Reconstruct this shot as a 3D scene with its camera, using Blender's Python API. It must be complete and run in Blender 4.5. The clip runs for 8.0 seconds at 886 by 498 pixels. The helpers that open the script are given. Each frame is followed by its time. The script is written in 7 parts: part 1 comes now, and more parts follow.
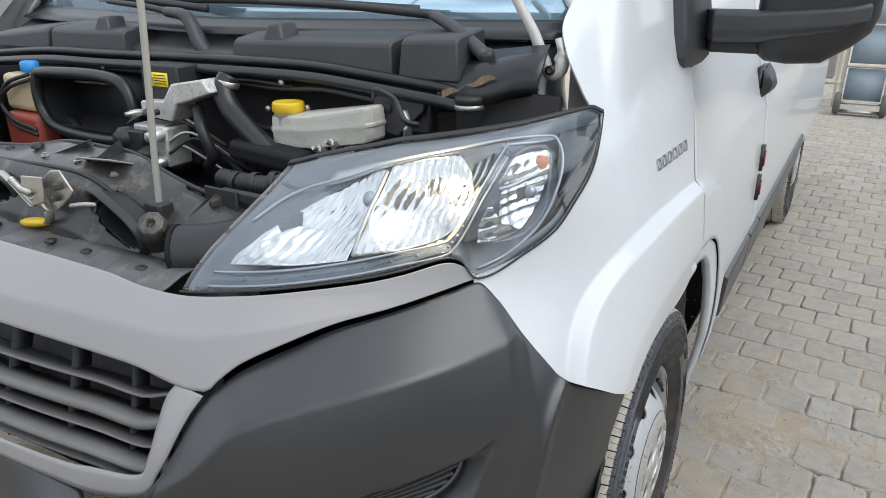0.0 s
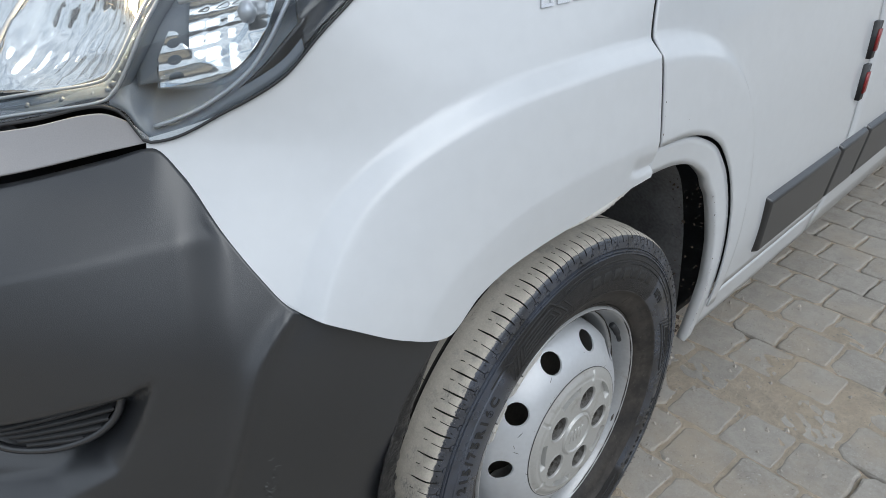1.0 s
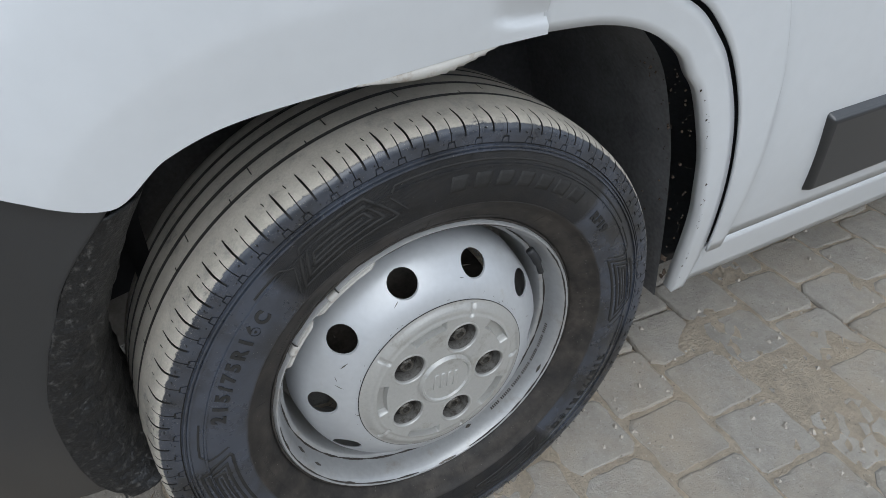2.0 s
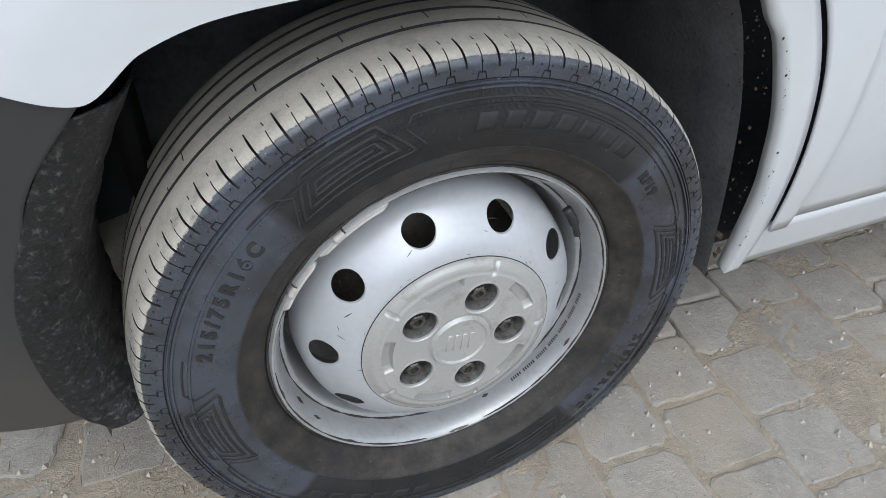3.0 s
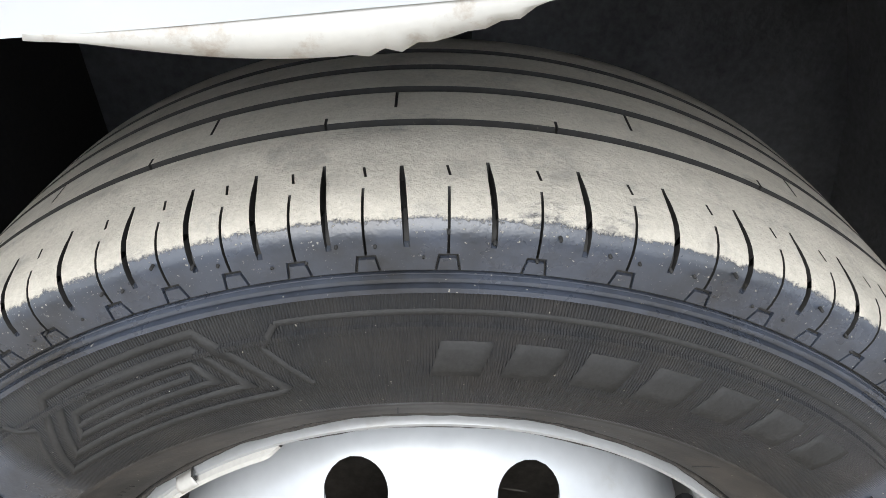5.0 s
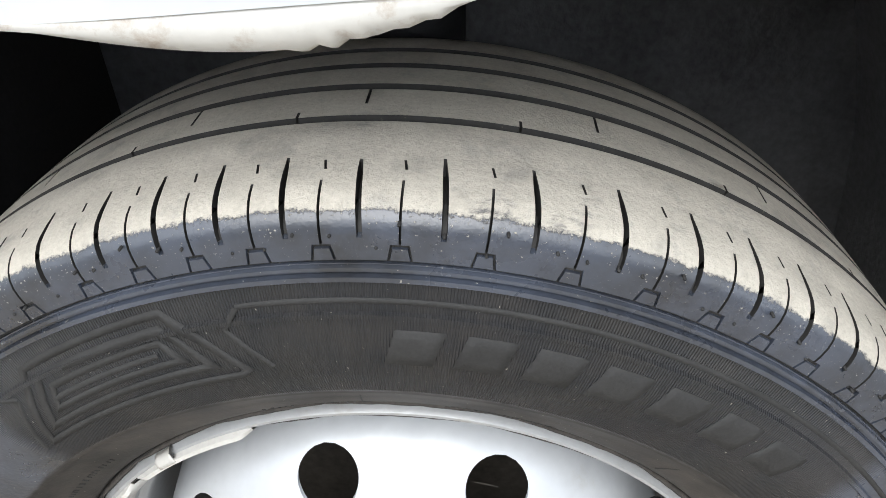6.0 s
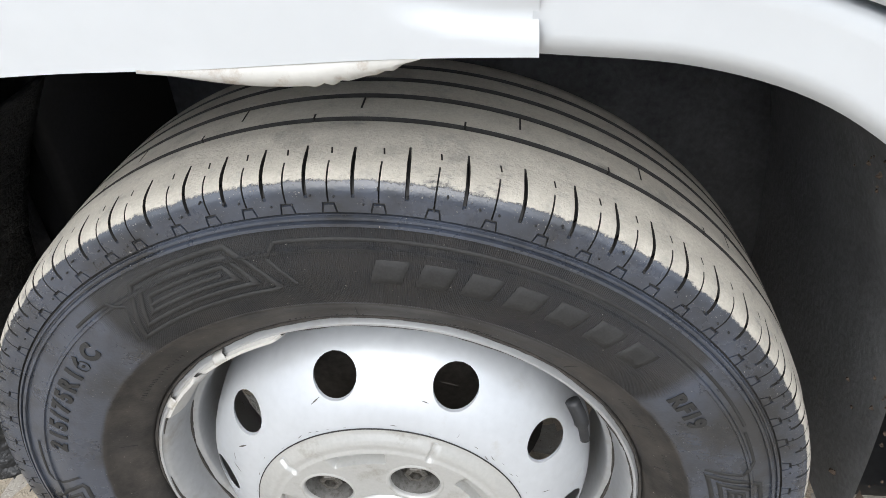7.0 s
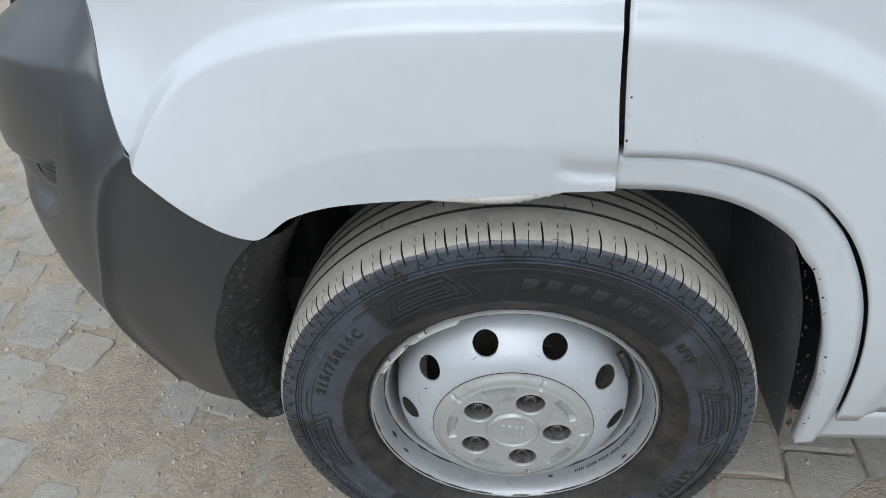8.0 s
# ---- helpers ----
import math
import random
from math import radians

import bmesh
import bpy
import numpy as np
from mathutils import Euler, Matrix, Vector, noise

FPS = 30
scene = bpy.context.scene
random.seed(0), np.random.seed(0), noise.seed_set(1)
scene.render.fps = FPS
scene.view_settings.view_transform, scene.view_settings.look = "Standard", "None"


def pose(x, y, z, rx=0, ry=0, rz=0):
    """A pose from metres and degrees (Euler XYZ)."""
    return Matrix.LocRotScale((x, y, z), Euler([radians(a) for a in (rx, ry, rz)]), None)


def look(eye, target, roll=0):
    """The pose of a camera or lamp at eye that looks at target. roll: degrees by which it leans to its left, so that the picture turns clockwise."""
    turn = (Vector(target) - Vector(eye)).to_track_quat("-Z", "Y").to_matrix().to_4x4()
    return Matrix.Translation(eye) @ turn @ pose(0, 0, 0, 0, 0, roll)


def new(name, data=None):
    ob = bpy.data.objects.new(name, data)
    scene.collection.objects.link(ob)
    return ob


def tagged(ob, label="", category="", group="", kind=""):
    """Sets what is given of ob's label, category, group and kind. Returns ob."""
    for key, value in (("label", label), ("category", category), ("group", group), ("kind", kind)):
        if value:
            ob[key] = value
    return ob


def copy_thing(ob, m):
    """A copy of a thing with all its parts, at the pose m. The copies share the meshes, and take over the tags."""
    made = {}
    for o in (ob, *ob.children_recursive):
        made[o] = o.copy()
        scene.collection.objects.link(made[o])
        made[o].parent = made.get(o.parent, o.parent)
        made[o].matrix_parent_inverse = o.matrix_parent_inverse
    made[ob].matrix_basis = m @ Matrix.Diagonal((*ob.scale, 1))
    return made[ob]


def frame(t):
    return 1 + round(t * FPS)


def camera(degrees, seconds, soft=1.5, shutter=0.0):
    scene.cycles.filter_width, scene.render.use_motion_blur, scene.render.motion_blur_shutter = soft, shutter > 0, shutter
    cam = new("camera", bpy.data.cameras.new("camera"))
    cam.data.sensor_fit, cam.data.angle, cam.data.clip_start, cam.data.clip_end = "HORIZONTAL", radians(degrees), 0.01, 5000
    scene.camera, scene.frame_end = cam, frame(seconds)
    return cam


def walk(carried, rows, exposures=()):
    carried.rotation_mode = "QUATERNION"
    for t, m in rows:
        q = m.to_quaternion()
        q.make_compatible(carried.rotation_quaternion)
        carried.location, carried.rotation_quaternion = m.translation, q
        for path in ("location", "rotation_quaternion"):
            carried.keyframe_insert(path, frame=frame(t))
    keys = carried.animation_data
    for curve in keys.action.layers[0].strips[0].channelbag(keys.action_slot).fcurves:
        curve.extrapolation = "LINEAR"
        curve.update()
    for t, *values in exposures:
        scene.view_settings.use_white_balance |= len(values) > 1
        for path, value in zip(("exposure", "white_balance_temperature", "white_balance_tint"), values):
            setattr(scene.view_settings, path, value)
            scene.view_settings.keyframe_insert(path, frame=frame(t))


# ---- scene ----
cam = camera(65.0, 8.0, soft=0.6)
PATH = [
    (0, (-1.373, -0.294, 1.373), (0.233, 0.657, 0.655), 0.1),
    (0.5, (-1.134, -0.442, 1.303), (0.295, 0.681, 0.469), 0.1),
    (1, (-0.787, -0.512, 1.198), (0.448, 0.727, 0.229), -0.4),
    (1.5, (-0.497, -0.554, 1.095), (0.48, 0.755, -0.059), 0.1),
    (1.7, (-0.391, -0.572, 1.058), (0.499, 0.78, -0.117), 0.0),
    (2.8, (-0.263, -0.596, 0.995), (0.378, 0.81, -0.274), 2.0),
    (3, (-0.254, -0.558, 0.961), (0.367, 0.853, -0.314), 2.0),
    (3.5, (-0.162, -0.427, 0.88), (0.351, 0.906, -0.519), 1.2),
    (4, (-0.076, -0.293, 0.867), (0.298, 1.113, -0.506), 0.6),
    (4.2, (-0.051, -0.268, 0.868), (0.254, 1.229, -0.423), 0.2),
    (5.3, (0.021, -0.237, 0.84), (-0.037, 1.359, -0.364), -1.0),
    (5.5, (0.027, -0.239, 0.843), (-0.048, 1.36, -0.356), -1.0),
    (6, (0.042, -0.246, 0.847), (-0.05, 1.346, -0.358), -0.8),
    (6.5, (0.052, -0.267, 0.856), (-0.061, 1.308, -0.371), -0.8),
    (7, (0.084, -0.373, 0.927), (-0.063, 1.181, -0.324), -1.2),
    (7.2, (0.073, -0.447, 0.994), (-0.103, 1.104, -0.257), -2.2),
    (7.5, (-0.005, -0.571, 1.112), (-0.138, 0.982, -0.141), -2.2),
    (8, (-0.031, -0.693, 1.224), (-0.173, 0.858, -0.03), -3.2),
]
walk(cam, [(t, look(eye, target, roll)) for t, eye, target, roll in PATH],
     [(0, .05, 6300, 8), (.5, -.08, 6200, 8), (1.0, -.22, 6050, 7), (1.7, -.24, 6050, 7), (3.0, .2, 6050, 8), (4.1, .55, 6150, 8), (5.3, .93, 6400, 8), (6.6, .93, 6400, 8), (7.2, .5, 6350, 9), (8, -.08, 6000, 6)])

# ---------- world and light ----------
world = bpy.data.worlds.new("sky")
scene.world = world
world.use_nodes = True
wn = world.node_tree.nodes
sky = wn.new("ShaderNodeTexSky")
sky.sky_type = "NISHITA"
sky.sun_disc = False
sky.sun_elevation, sky.sun_rotation = radians(47.6), radians(187.5)
sky.air_density, sky.dust_density = 1.0, 1.5
wn["Background"].inputs[1].default_value = 0.11
# broken cloud over the whole sky
wl = world.node_tree.links
wco, wmap, cloud, cover, wmix = (wn.new("ShaderNode" + k) for k in ("TexCoord", "Mapping", "TexNoise", "MapRange", "Mix"))
wmap.inputs["Scale"].default_value = (1.0, 1.0, 2.2)
cloud.inputs["Scale"].default_value, cloud.inputs["Detail"].default_value, cloud.inputs["Roughness"].default_value = 2.6, 7, 0.62
cover.inputs["From Min"].default_value, cover.inputs["From Max"].default_value = 0.36, 0.60
cover.inputs["To Min"].default_value, cover.inputs["To Max"].default_value = 0.35, 0.95
wmix.data_type = "RGBA"
wmix.inputs[7].default_value = (13.5, 13.9, 14.6, 1)
wl.new(wco.outputs["Generated"], wmap.inputs[0])
wl.new(wmap.outputs[0], cloud.inputs["Vector"])
wl.new(cloud.outputs[0], cover.inputs[0])
wl.new(cover.outputs[0], wmix.inputs[0])
wl.new(sky.outputs[0], wmix.inputs[6])
wl.new(wmix.outputs[2], wn["Background"].inputs[0])
sun = new("sun", bpy.data.lights.new("sun", "SUN"))
sun.data.energy, sun.data.angle, sun.data.color = 1.38, radians(50), (1.0, 0.98, 0.95)
sun.matrix_world = look((0, 0, 9), (1.0, 7.6, 0.6))


# ---------- materials ----------
def material(name, color, rough=0.5, metal=0.0, vary=0.12, scale=6.0, fine=220.0, bump=0.0, coat=0.0, tint=None, spec=0.5, dirt=None, dirt_at=0.62, trans=0.0):
    """A surface with a coarse and a fine variation of tone, optional relief and optional dirt patches."""
    m = bpy.data.materials.new(name)
    m.use_nodes = True
    nt = m.node_tree
    b = nt.nodes["Principled BSDF"]
    co = nt.nodes.new("ShaderNodeTexCoord")
    n1, n2 = nt.nodes.new("ShaderNodeTexNoise"), nt.nodes.new("ShaderNodeTexNoise")
    n1.inputs["Scale"].default_value, n2.inputs["Scale"].default_value = scale, fine
    n1.inputs["Detail"].default_value = n2.inputs["Detail"].default_value = 4
    for n in (n1, n2):
        nt.links.new(co.outputs["Object"], n.inputs["Vector"])
    add = nt.nodes.new("ShaderNodeMath")
    add.operation = "ADD"
    nt.links.new(n1.outputs[0], add.inputs[0])
    nt.links.new(n2.outputs[0], add.inputs[1])
    ramp = nt.nodes.new("ShaderNodeMapRange")
    ramp.inputs["From Min"].default_value, ramp.inputs["From Max"].default_value = 0.6, 1.4
    nt.links.new(add.outputs[0], ramp.inputs[0])
    mix = nt.nodes.new("ShaderNodeMix")
    mix.data_type = "RGBA"
    lo = tuple(c * (1 - vary) for c in color)
    hi = tuple(min(1, c * (1 + vary)) for c in (tint or color))
    mix.inputs[6].default_value, mix.inputs[7].default_value = (*lo, 1), (*hi, 1)
    nt.links.new(ramp.outputs[0], mix.inputs[0])
    out = mix.outputs[2]
    if dirt:
        n3 = nt.nodes.new("ShaderNodeTexNoise")
        n3.inputs["Scale"].default_value, n3.inputs["Detail"].default_value, n3.inputs["Roughness"].default_value = scale * 2.3, 8, 0.7
        nt.links.new(co.outputs["Object"], n3.inputs["Vector"])
        r3 = nt.nodes.new("ShaderNodeMapRange")
        r3.inputs["From Min"].default_value, r3.inputs["From Max"].default_value = dirt_at - 0.08, dirt_at + 0.1
        nt.links.new(n3.outputs[0], r3.inputs[0])
        mx = nt.nodes.new("ShaderNodeMix")
        mx.data_type = "RGBA"
        nt.links.new(r3.outputs[0], mx.inputs[0])
        nt.links.new(out, mx.inputs[6])
        mx.inputs[7].default_value = (*dirt, 1)
        out = mx.outputs[2]
    nt.links.new(out, b.inputs["Base Color"])
    b.inputs["Metallic"].default_value = metal
    rr = nt.nodes.new("ShaderNodeMapRange")
    rr.inputs["To Min"].default_value, rr.inputs["To Max"].default_value = max(0.01, rough * 0.85), min(1, rough * 1.15)
    nt.links.new(n1.outputs[0], rr.inputs[0])
    nt.links.new(rr.outputs[0], b.inputs["Roughness"])
    b.inputs["Specular IOR Level"].default_value = spec
    b.inputs["Coat Weight"].default_value = coat
    b.inputs["Coat Roughness"].default_value = 0.06
    b.inputs["Transmission Weight"].default_value = trans
    if bump:
        bp = nt.nodes.new("ShaderNodeBump")
        bp.inputs["Strength"].default_value, bp.inputs["Distance"].default_value = bump, 0.002
        nt.links.new(n2.outputs[0], bp.inputs["Height"])
        nt.links.new(bp.outputs[0], b.inputs["Normal"])
    return m


WHITE = material("white_paint", (0.58, 0.60, 0.62), 0.30, vary=0.03, scale=3, fine=40, coat=0.45)
WHITE_DIRTY = material("scuffed_white_paint", (0.56, 0.55, 0.52), 0.42, vary=0.08, scale=14, dirt=(0.26, 0.17, 0.10), dirt_at=0.61)
CHARCOAL = material("charcoal_bumper_plastic", (0.0180, 0.0196, 0.0225), 0.31, vary=0.16, scale=5, fine=1100, bump=0.12, spec=0.9)
GREY = material("grey_bumper_plastic", (0.29, 0.284, 0.288), 0.42, vary=0.06, scale=4, fine=700, bump=0.06)
BLACK = material("black_plastic", (0.022, 0.023, 0.025), 0.48, vary=0.25, scale=14, fine=500, bump=0.1)
COWL = material("weathered_black_plastic", (0.042, 0.044, 0.048), 0.45, vary=0.25, scale=9, fine=400, bump=0.1)
DUSTY = material("dusty_black_plastic", (0.036, 0.036, 0.035), 0.30, vary=0.35, scale=7, fine=300, bump=0.12, dirt=(0.16, 0.145, 0.12), dirt_at=0.60)
DARK = material("dark_void", (0.035, 0.035, 0.037), 0.7, vary=0.4, scale=9, fine=90)
LINER = material("scratched_liner_plastic", (0.12, 0.122, 0.128), 0.5, vary=0.4, scale=20, fine=160, bump=0.4, dirt=(0.12, 0.11, 0.10), dirt_at=0.68)
GUARD = material("scraped_black_guard", (0.009, 0.0095, 0.0105), 0.36, vary=0.5, scale=60, fine=260, bump=0.9, dirt=(0.10, 0.097, 0.092), dirt_at=0.62, spec=0.5)
# bay shade, as under an open bonnet, is put into this near-black
BAY_SHADE = material("bay_shade_black", (0.010, 0.010, 0.011), 0.6, vary=0.5, scale=12, spec=0.25)
SEAL = material("rubber_seal", (0.018, 0.019, 0.021), 0.30, vary=0.2, scale=12)
STEEL = material("zinc_plated_steel", (0.5, 0.49, 0.46), 0.38, metal=0.9, vary=0.2, scale=30, dirt=(0.2, 0.16, 0.1), dirt_at=0.7)
ALLOY = material("cast_aluminium", (0.6, 0.6, 0.58), 0.5, metal=0.6, vary=0.2, scale=40, dirt=(0.15, 0.14, 0.12), dirt_at=0.62)
GREYROD = material("grey_painted_rod", (0.33, 0.33, 0.3), 0.4, vary=0.1, scale=20)
PRIMER = material("grey_painted_hinge", (0.5, 0.5, 0.48), 0.42, vary=0.1, scale=20, dirt=(0.3, 0.22, 0.15), dirt_at=0.68)
YELLOW = material("yellow_plastic", (0.75, 0.5, 0.02), 0.4, vary=0.1, scale=30)
BLUE = material("blue_plastic", (0.03, 0.25, 0.6), 0.4, vary=0.1, scale=30)
TANK = material("translucent_tank_plastic", (0.50, 0.49, 0.44), 0.45, vary=0.12, scale=14, dirt=(0.4, 0.36, 0.28), dirt_at=0.64)
CREAM = material("yellowed_tank_plastic", (0.55, 0.45, 0.28), 0.45, vary=0.12, scale=14)
REDTANK = material("red_coolant_tank", (0.3, 0.06, 0.04), 0.4, vary=0.2, scale=14)
SILVER = material("silver_wheel_paint", (0.50, 0.515, 0.535), 0.38, metal=0.25, vary=0.06, scale=8, fine=120, dirt=(0.42, 0.41, 0.38), dirt_at=0.68)
RIMPAINT = material("worn_silver_rim_paint", (0.40, 0.405, 0.41), 0.36, metal=0.35, vary=0.10, scale=12, fine=150, dirt=(0.31, 0.29, 0.26), dirt_at=0.64)
WEIGHT = material("cream_painted_weight", (0.50, 0.485, 0.455), 0.42, vary=0.10, scale=25, fine=300, bump=0.08, dirt=(0.34, 0.29, 0.22), dirt_at=0.63)
CAPGREY = material("grey_hub_plastic", (0.445, 0.442, 0.425), 0.34, metal=0.3, vary=0.08, scale=12, fine=300, bump=0.05, dirt=(0.27, 0.25, 0.215), dirt_at=0.64)
# shade of the bolt seats is put into this colour; creases use it too
RECESS_DARK = material("dark_recess_brown", (0.045, 0.040, 0.035), 0.85, vary=0.5, scale=120, fine=500, bump=0.4)
# pocket walls darkened by colour in place of shade
POCKET_SHADE = material("shaded_pocket_plastic", (0.17, 0.165, 0.155), 0.55, metal=0.2, vary=0.35, scale=60, fine=300, bump=0.1, dirt=(0.07, 0.06, 0.05), dirt_at=0.55)
BOLTSTEEL = material("grimy_bolt_steel", (0.115, 0.11, 0.10), 0.42, metal=0.5, vary=0.5, scale=150, fine=500, bump=0.3, dirt=(0.05, 0.04, 0.03), dirt_at=0.55)
RUST = material("rusty_bolt_steel", (0.085, 0.075, 0.065), 0.5, metal=0.45, vary=0.4, scale=60)
CHROME = material("chrome_reflector", (0.72, 0.715, 0.70), 0.13, metal=1.0, vary=0.02, scale=20)
BADGE = material("chrome_badge", (0.55, 0.56, 0.58), 0.2, metal=0.9, vary=0.05, scale=60)
AMBER = material("amber_bulb", (0.5, 0.14, 0.02), 0.25, vary=0.1, scale=60)
RED = material("red_reflector", (0.25, 0.02, 0.02), 0.3, vary=0.25, scale=50)
STEELBLUE = material("trolley_blue_panel", (0.3, 0.37, 0.42), 0.5, vary=0.12, scale=3)
CREAMPAINT = material("cream_painted_tube", (0.6, 0.56, 0.46), 0.45, vary=0.1, scale=6)
WORNRUBBER = material("grey_trolley_tyre", (0.13, 0.125, 0.115), 0.8, vary=0.3, scale=10)
BUSHRED = material("torn_sticker_paper", (0.2, 0.15, 0.1), 0.7, vary=0.5, scale=40, bump=0.4)


def glass(name, color=(1, 1, 1), rough=0.02, alpha=0.12, ior=1.5):
    """Clear plastic or glass: see-through with a gloss on top."""
    m = bpy.data.materials.new(name)
    m.use_nodes = True
    nt = m.node_tree
    b = nt.nodes["Principled BSDF"]
    b.inputs["Base Color"].default_value = (*color, 1)
    b.inputs["Roughness"].default_value = rough
    b.inputs["Alpha"].default_value = alpha
    b.inputs["Specular IOR Level"].default_value = 0.6
    mix, tr = nt.nodes.new("ShaderNodeMixShader"), nt.nodes.new("ShaderNodeBsdfTransparent")
    gl = nt.nodes.new("ShaderNodeBsdfGlossy")
    gl.inputs["Roughness"].default_value = rough
    fr = nt.nodes.new("ShaderNodeLayerWeight")
    fr.inputs["Blend"].default_value = 0.5
    pw, sc = nt.nodes.new("ShaderNodeMath"), nt.nodes.new("ShaderNodeMath")
    pw.operation, sc.operation = "POWER", "MULTIPLY_ADD"
    pw.inputs[1].default_value = 2.2
    sc.inputs[1].default_value, sc.inputs[2].default_value = 0.24, (ior - 1) ** 2 / (ior + 1) ** 2
    nt.links.new(fr.outputs["Facing"], pw.inputs[0])
    nt.links.new(pw.outputs[0], sc.inputs[0])
    tr.inputs[0].default_value = (*color, 1)
    nt.links.new(sc.outputs[0], mix.inputs[0])
    nt.links.new(tr.outputs[0], mix.inputs[1])
    nt.links.new(gl.outputs[0], mix.inputs[2])
    nt.links.new(mix.outputs[0], nt.nodes["Material Output"].inputs[0])
    return m


LENS = glass("clear_headlight_lens", (0.96, 0.975, 0.985), ior=1.4)
# blue of the mirrored sky is put into the glass colour
SCREEN = material("sky_blue_windscreen_glass", (0.42, 0.58, 0.70), 0.05, metal=0.65, vary=0.1, scale=3, spec=1.0, coat=1.0)


def glow(name, color, strength):
    m = bpy.data.materials.new(name)
    m.use_nodes = True
    b = m.node_tree.nodes["Principled BSDF"]
    b.inputs["Base Color"].default_value = (*color, 1)
    b.inputs["Emission Color"].default_value = (*color, 1)
    b.inputs["Emission Strength"].default_value = strength
    return m


LIT_BULB = glow("lit_headlight_bulb", (1.0, 0.72, 0.36), 60)


# ---------- mesh helpers ----------
def part(name, bm, mat, parent=None, label="", smooth=True):
    """Link a bmesh as one mesh object, under a thing or a part."""
    me = bpy.data.meshes.new(name)
    bm.to_mesh(me)
    bm.free()
    for m in mat if isinstance(mat, (list, tuple)) else (mat,):
        me.materials.append(m)
    if smooth:
        for p in me.polygons:
            p.use_smooth = True
    ob = new(name, me)
    if parent:
        ob.parent = parent
    if label:
        tagged(ob, label)
    return ob


def sheet(rows, closed=False, bm=None):
    """A quad grid from rows of points."""
    bm = bm or bmesh.new()
    vs = [[bm.verts.new(p) for p in r] for r in rows]
    for a, b in zip(vs, vs[1:]):
        n = len(a)
        for i in range(n if closed else n - 1):
            j = (i + 1) % n
            bm.faces.new((a[i], a[j], b[j], b[i]))
    return bm


def thick(ob, t, offset=-1.0):
    m = ob.modifiers.new("thickness", "SOLIDIFY")
    m.thickness, m.offset = t, offset
    return ob


def rounded(ob, w=0.003, seg=2, angle=40):
    m = ob.modifiers.new("rounded", "BEVEL")
    m.width, m.segments, m.limit_method, m.angle_limit = w, seg, "ANGLE", radians(angle)
    for p in ob.data.polygons:
        p.use_smooth = True
    ob.data.set_sharp_from_angle(angle=radians(35))
    return ob


def box(a, b, bm=None, m=None):
    """A box between two corners."""
    bm = bm or bmesh.new()
    (x0, y0, z0), (x1, y1, z1) = a, b
    co = [(x, y, z) for x in (x0, x1) for y in (y0, y1) for z in (z0, z1)]
    v = [bm.verts.new(m @ Vector(c) if m else c) for c in co]
    for f in ((0, 1, 3, 2), (4, 6, 7, 5), (0, 4, 5, 1), (2, 3, 7, 6), (0, 2, 6, 4), (1, 5, 7, 3)):
        bm.faces.new([v[i] for i in f])
    bmesh.ops.recalc_face_normals(bm, faces=bm.faces)
    return bm


def spline(pts, n):
    """n + 1 points on a smooth curve through pts."""
    P = [Vector(p) for p in pts]
    P = [P[0] * 2 - P[1]] + P + [P[-1] * 2 - P[-2]]
    out = []
    for k in range(n + 1):
        s = k / n * (len(P) - 3)
        i = min(int(s), len(P) - 4)
        t = s - i
        a, b, c, d = P[i:i + 4]
        out.append(0.5 * (2 * b + (c - a) * t + (2 * a - 5 * b + 4 * c - d) * t * t + (3 * b - a - 3 * c + d) * t ** 3))
    return out


def tube(pts, r, n=24, seg=12, bm=None, ripple=0.0, waves=0, flat=1.0):
    """A round tube along a smooth curve; ripple makes it corrugated, flat squeezes it."""
    c = spline(pts, n)
    rows = []
    up = Vector((0.13, 0.21, 1)).normalized()
    for i, p in enumerate(c):
        d = (c[min(i + 1, n)] - c[max(i - 1, 0)]).normalized()
        a = d.cross(up).normalized()
        b = d.cross(a).normalized()
        rad = (r(i / n) if callable(r) else r) * (1 + ripple * math.sin(2 * math.pi * waves * i / n))
        rows.append([p + rad * (a * math.cos(q) + flat * b * math.sin(q)) for q in (2 * math.pi * k / seg for k in range(seg))])
    bm = sheet(rows, True, bm)
    bm.verts.ensure_lookup_table()
    base = len(bm.verts) - len(rows) * seg
    bm.faces.new([bm.verts[base + k] for k in range(seg)])
    bm.faces.new([bm.verts[base + (len(rows) - 1) * seg + k] for k in range(seg)][::-1])
    bmesh.ops.recalc_face_normals(bm, faces=bm.faces)
    return bm


def turned(profile, seg=32, m=None, bm=None, caps=True):
    """A body of revolution round z from (radius, height) pairs."""
    rows = [[(m or Matrix()) @ Vector((r * math.cos(q), r * math.sin(q), h)) for q in (2 * math.pi * k / seg for k in range(seg))] for r, h in profile]
    bm = sheet(rows, True, bm)
    if caps:
        bm.verts.ensure_lookup_table()
        base = len(bm.verts) - len(rows) * seg
        for k0 in (0, len(rows) - 1):
            bm.faces.new([bm.verts[base + k0 * seg + k] for k in range(seg)])
    bmesh.ops.recalc_face_normals(bm, faces=bm.faces)
    return bm


def prism(poly, m, depth, bm=None):
    """A flat polygon (2-D) given a depth, placed by m."""
    bm = bm or bmesh.new()
    lo = [bm.verts.new(m @ Vector((x, y, 0))) for x, y in poly]
    hi = [bm.verts.new(m @ Vector((x, y, depth))) for x, y in poly]
    n = len(poly)
    bm.faces.new(lo[::-1])
    bm.faces.new(hi)
    for i in range(n):
        bm.faces.new((lo[i], lo[(i + 1) % n], hi[(i + 1) % n], hi[i]))
    bmesh.ops.recalc_face_normals(bm, faces=bm.faces)
    return bm


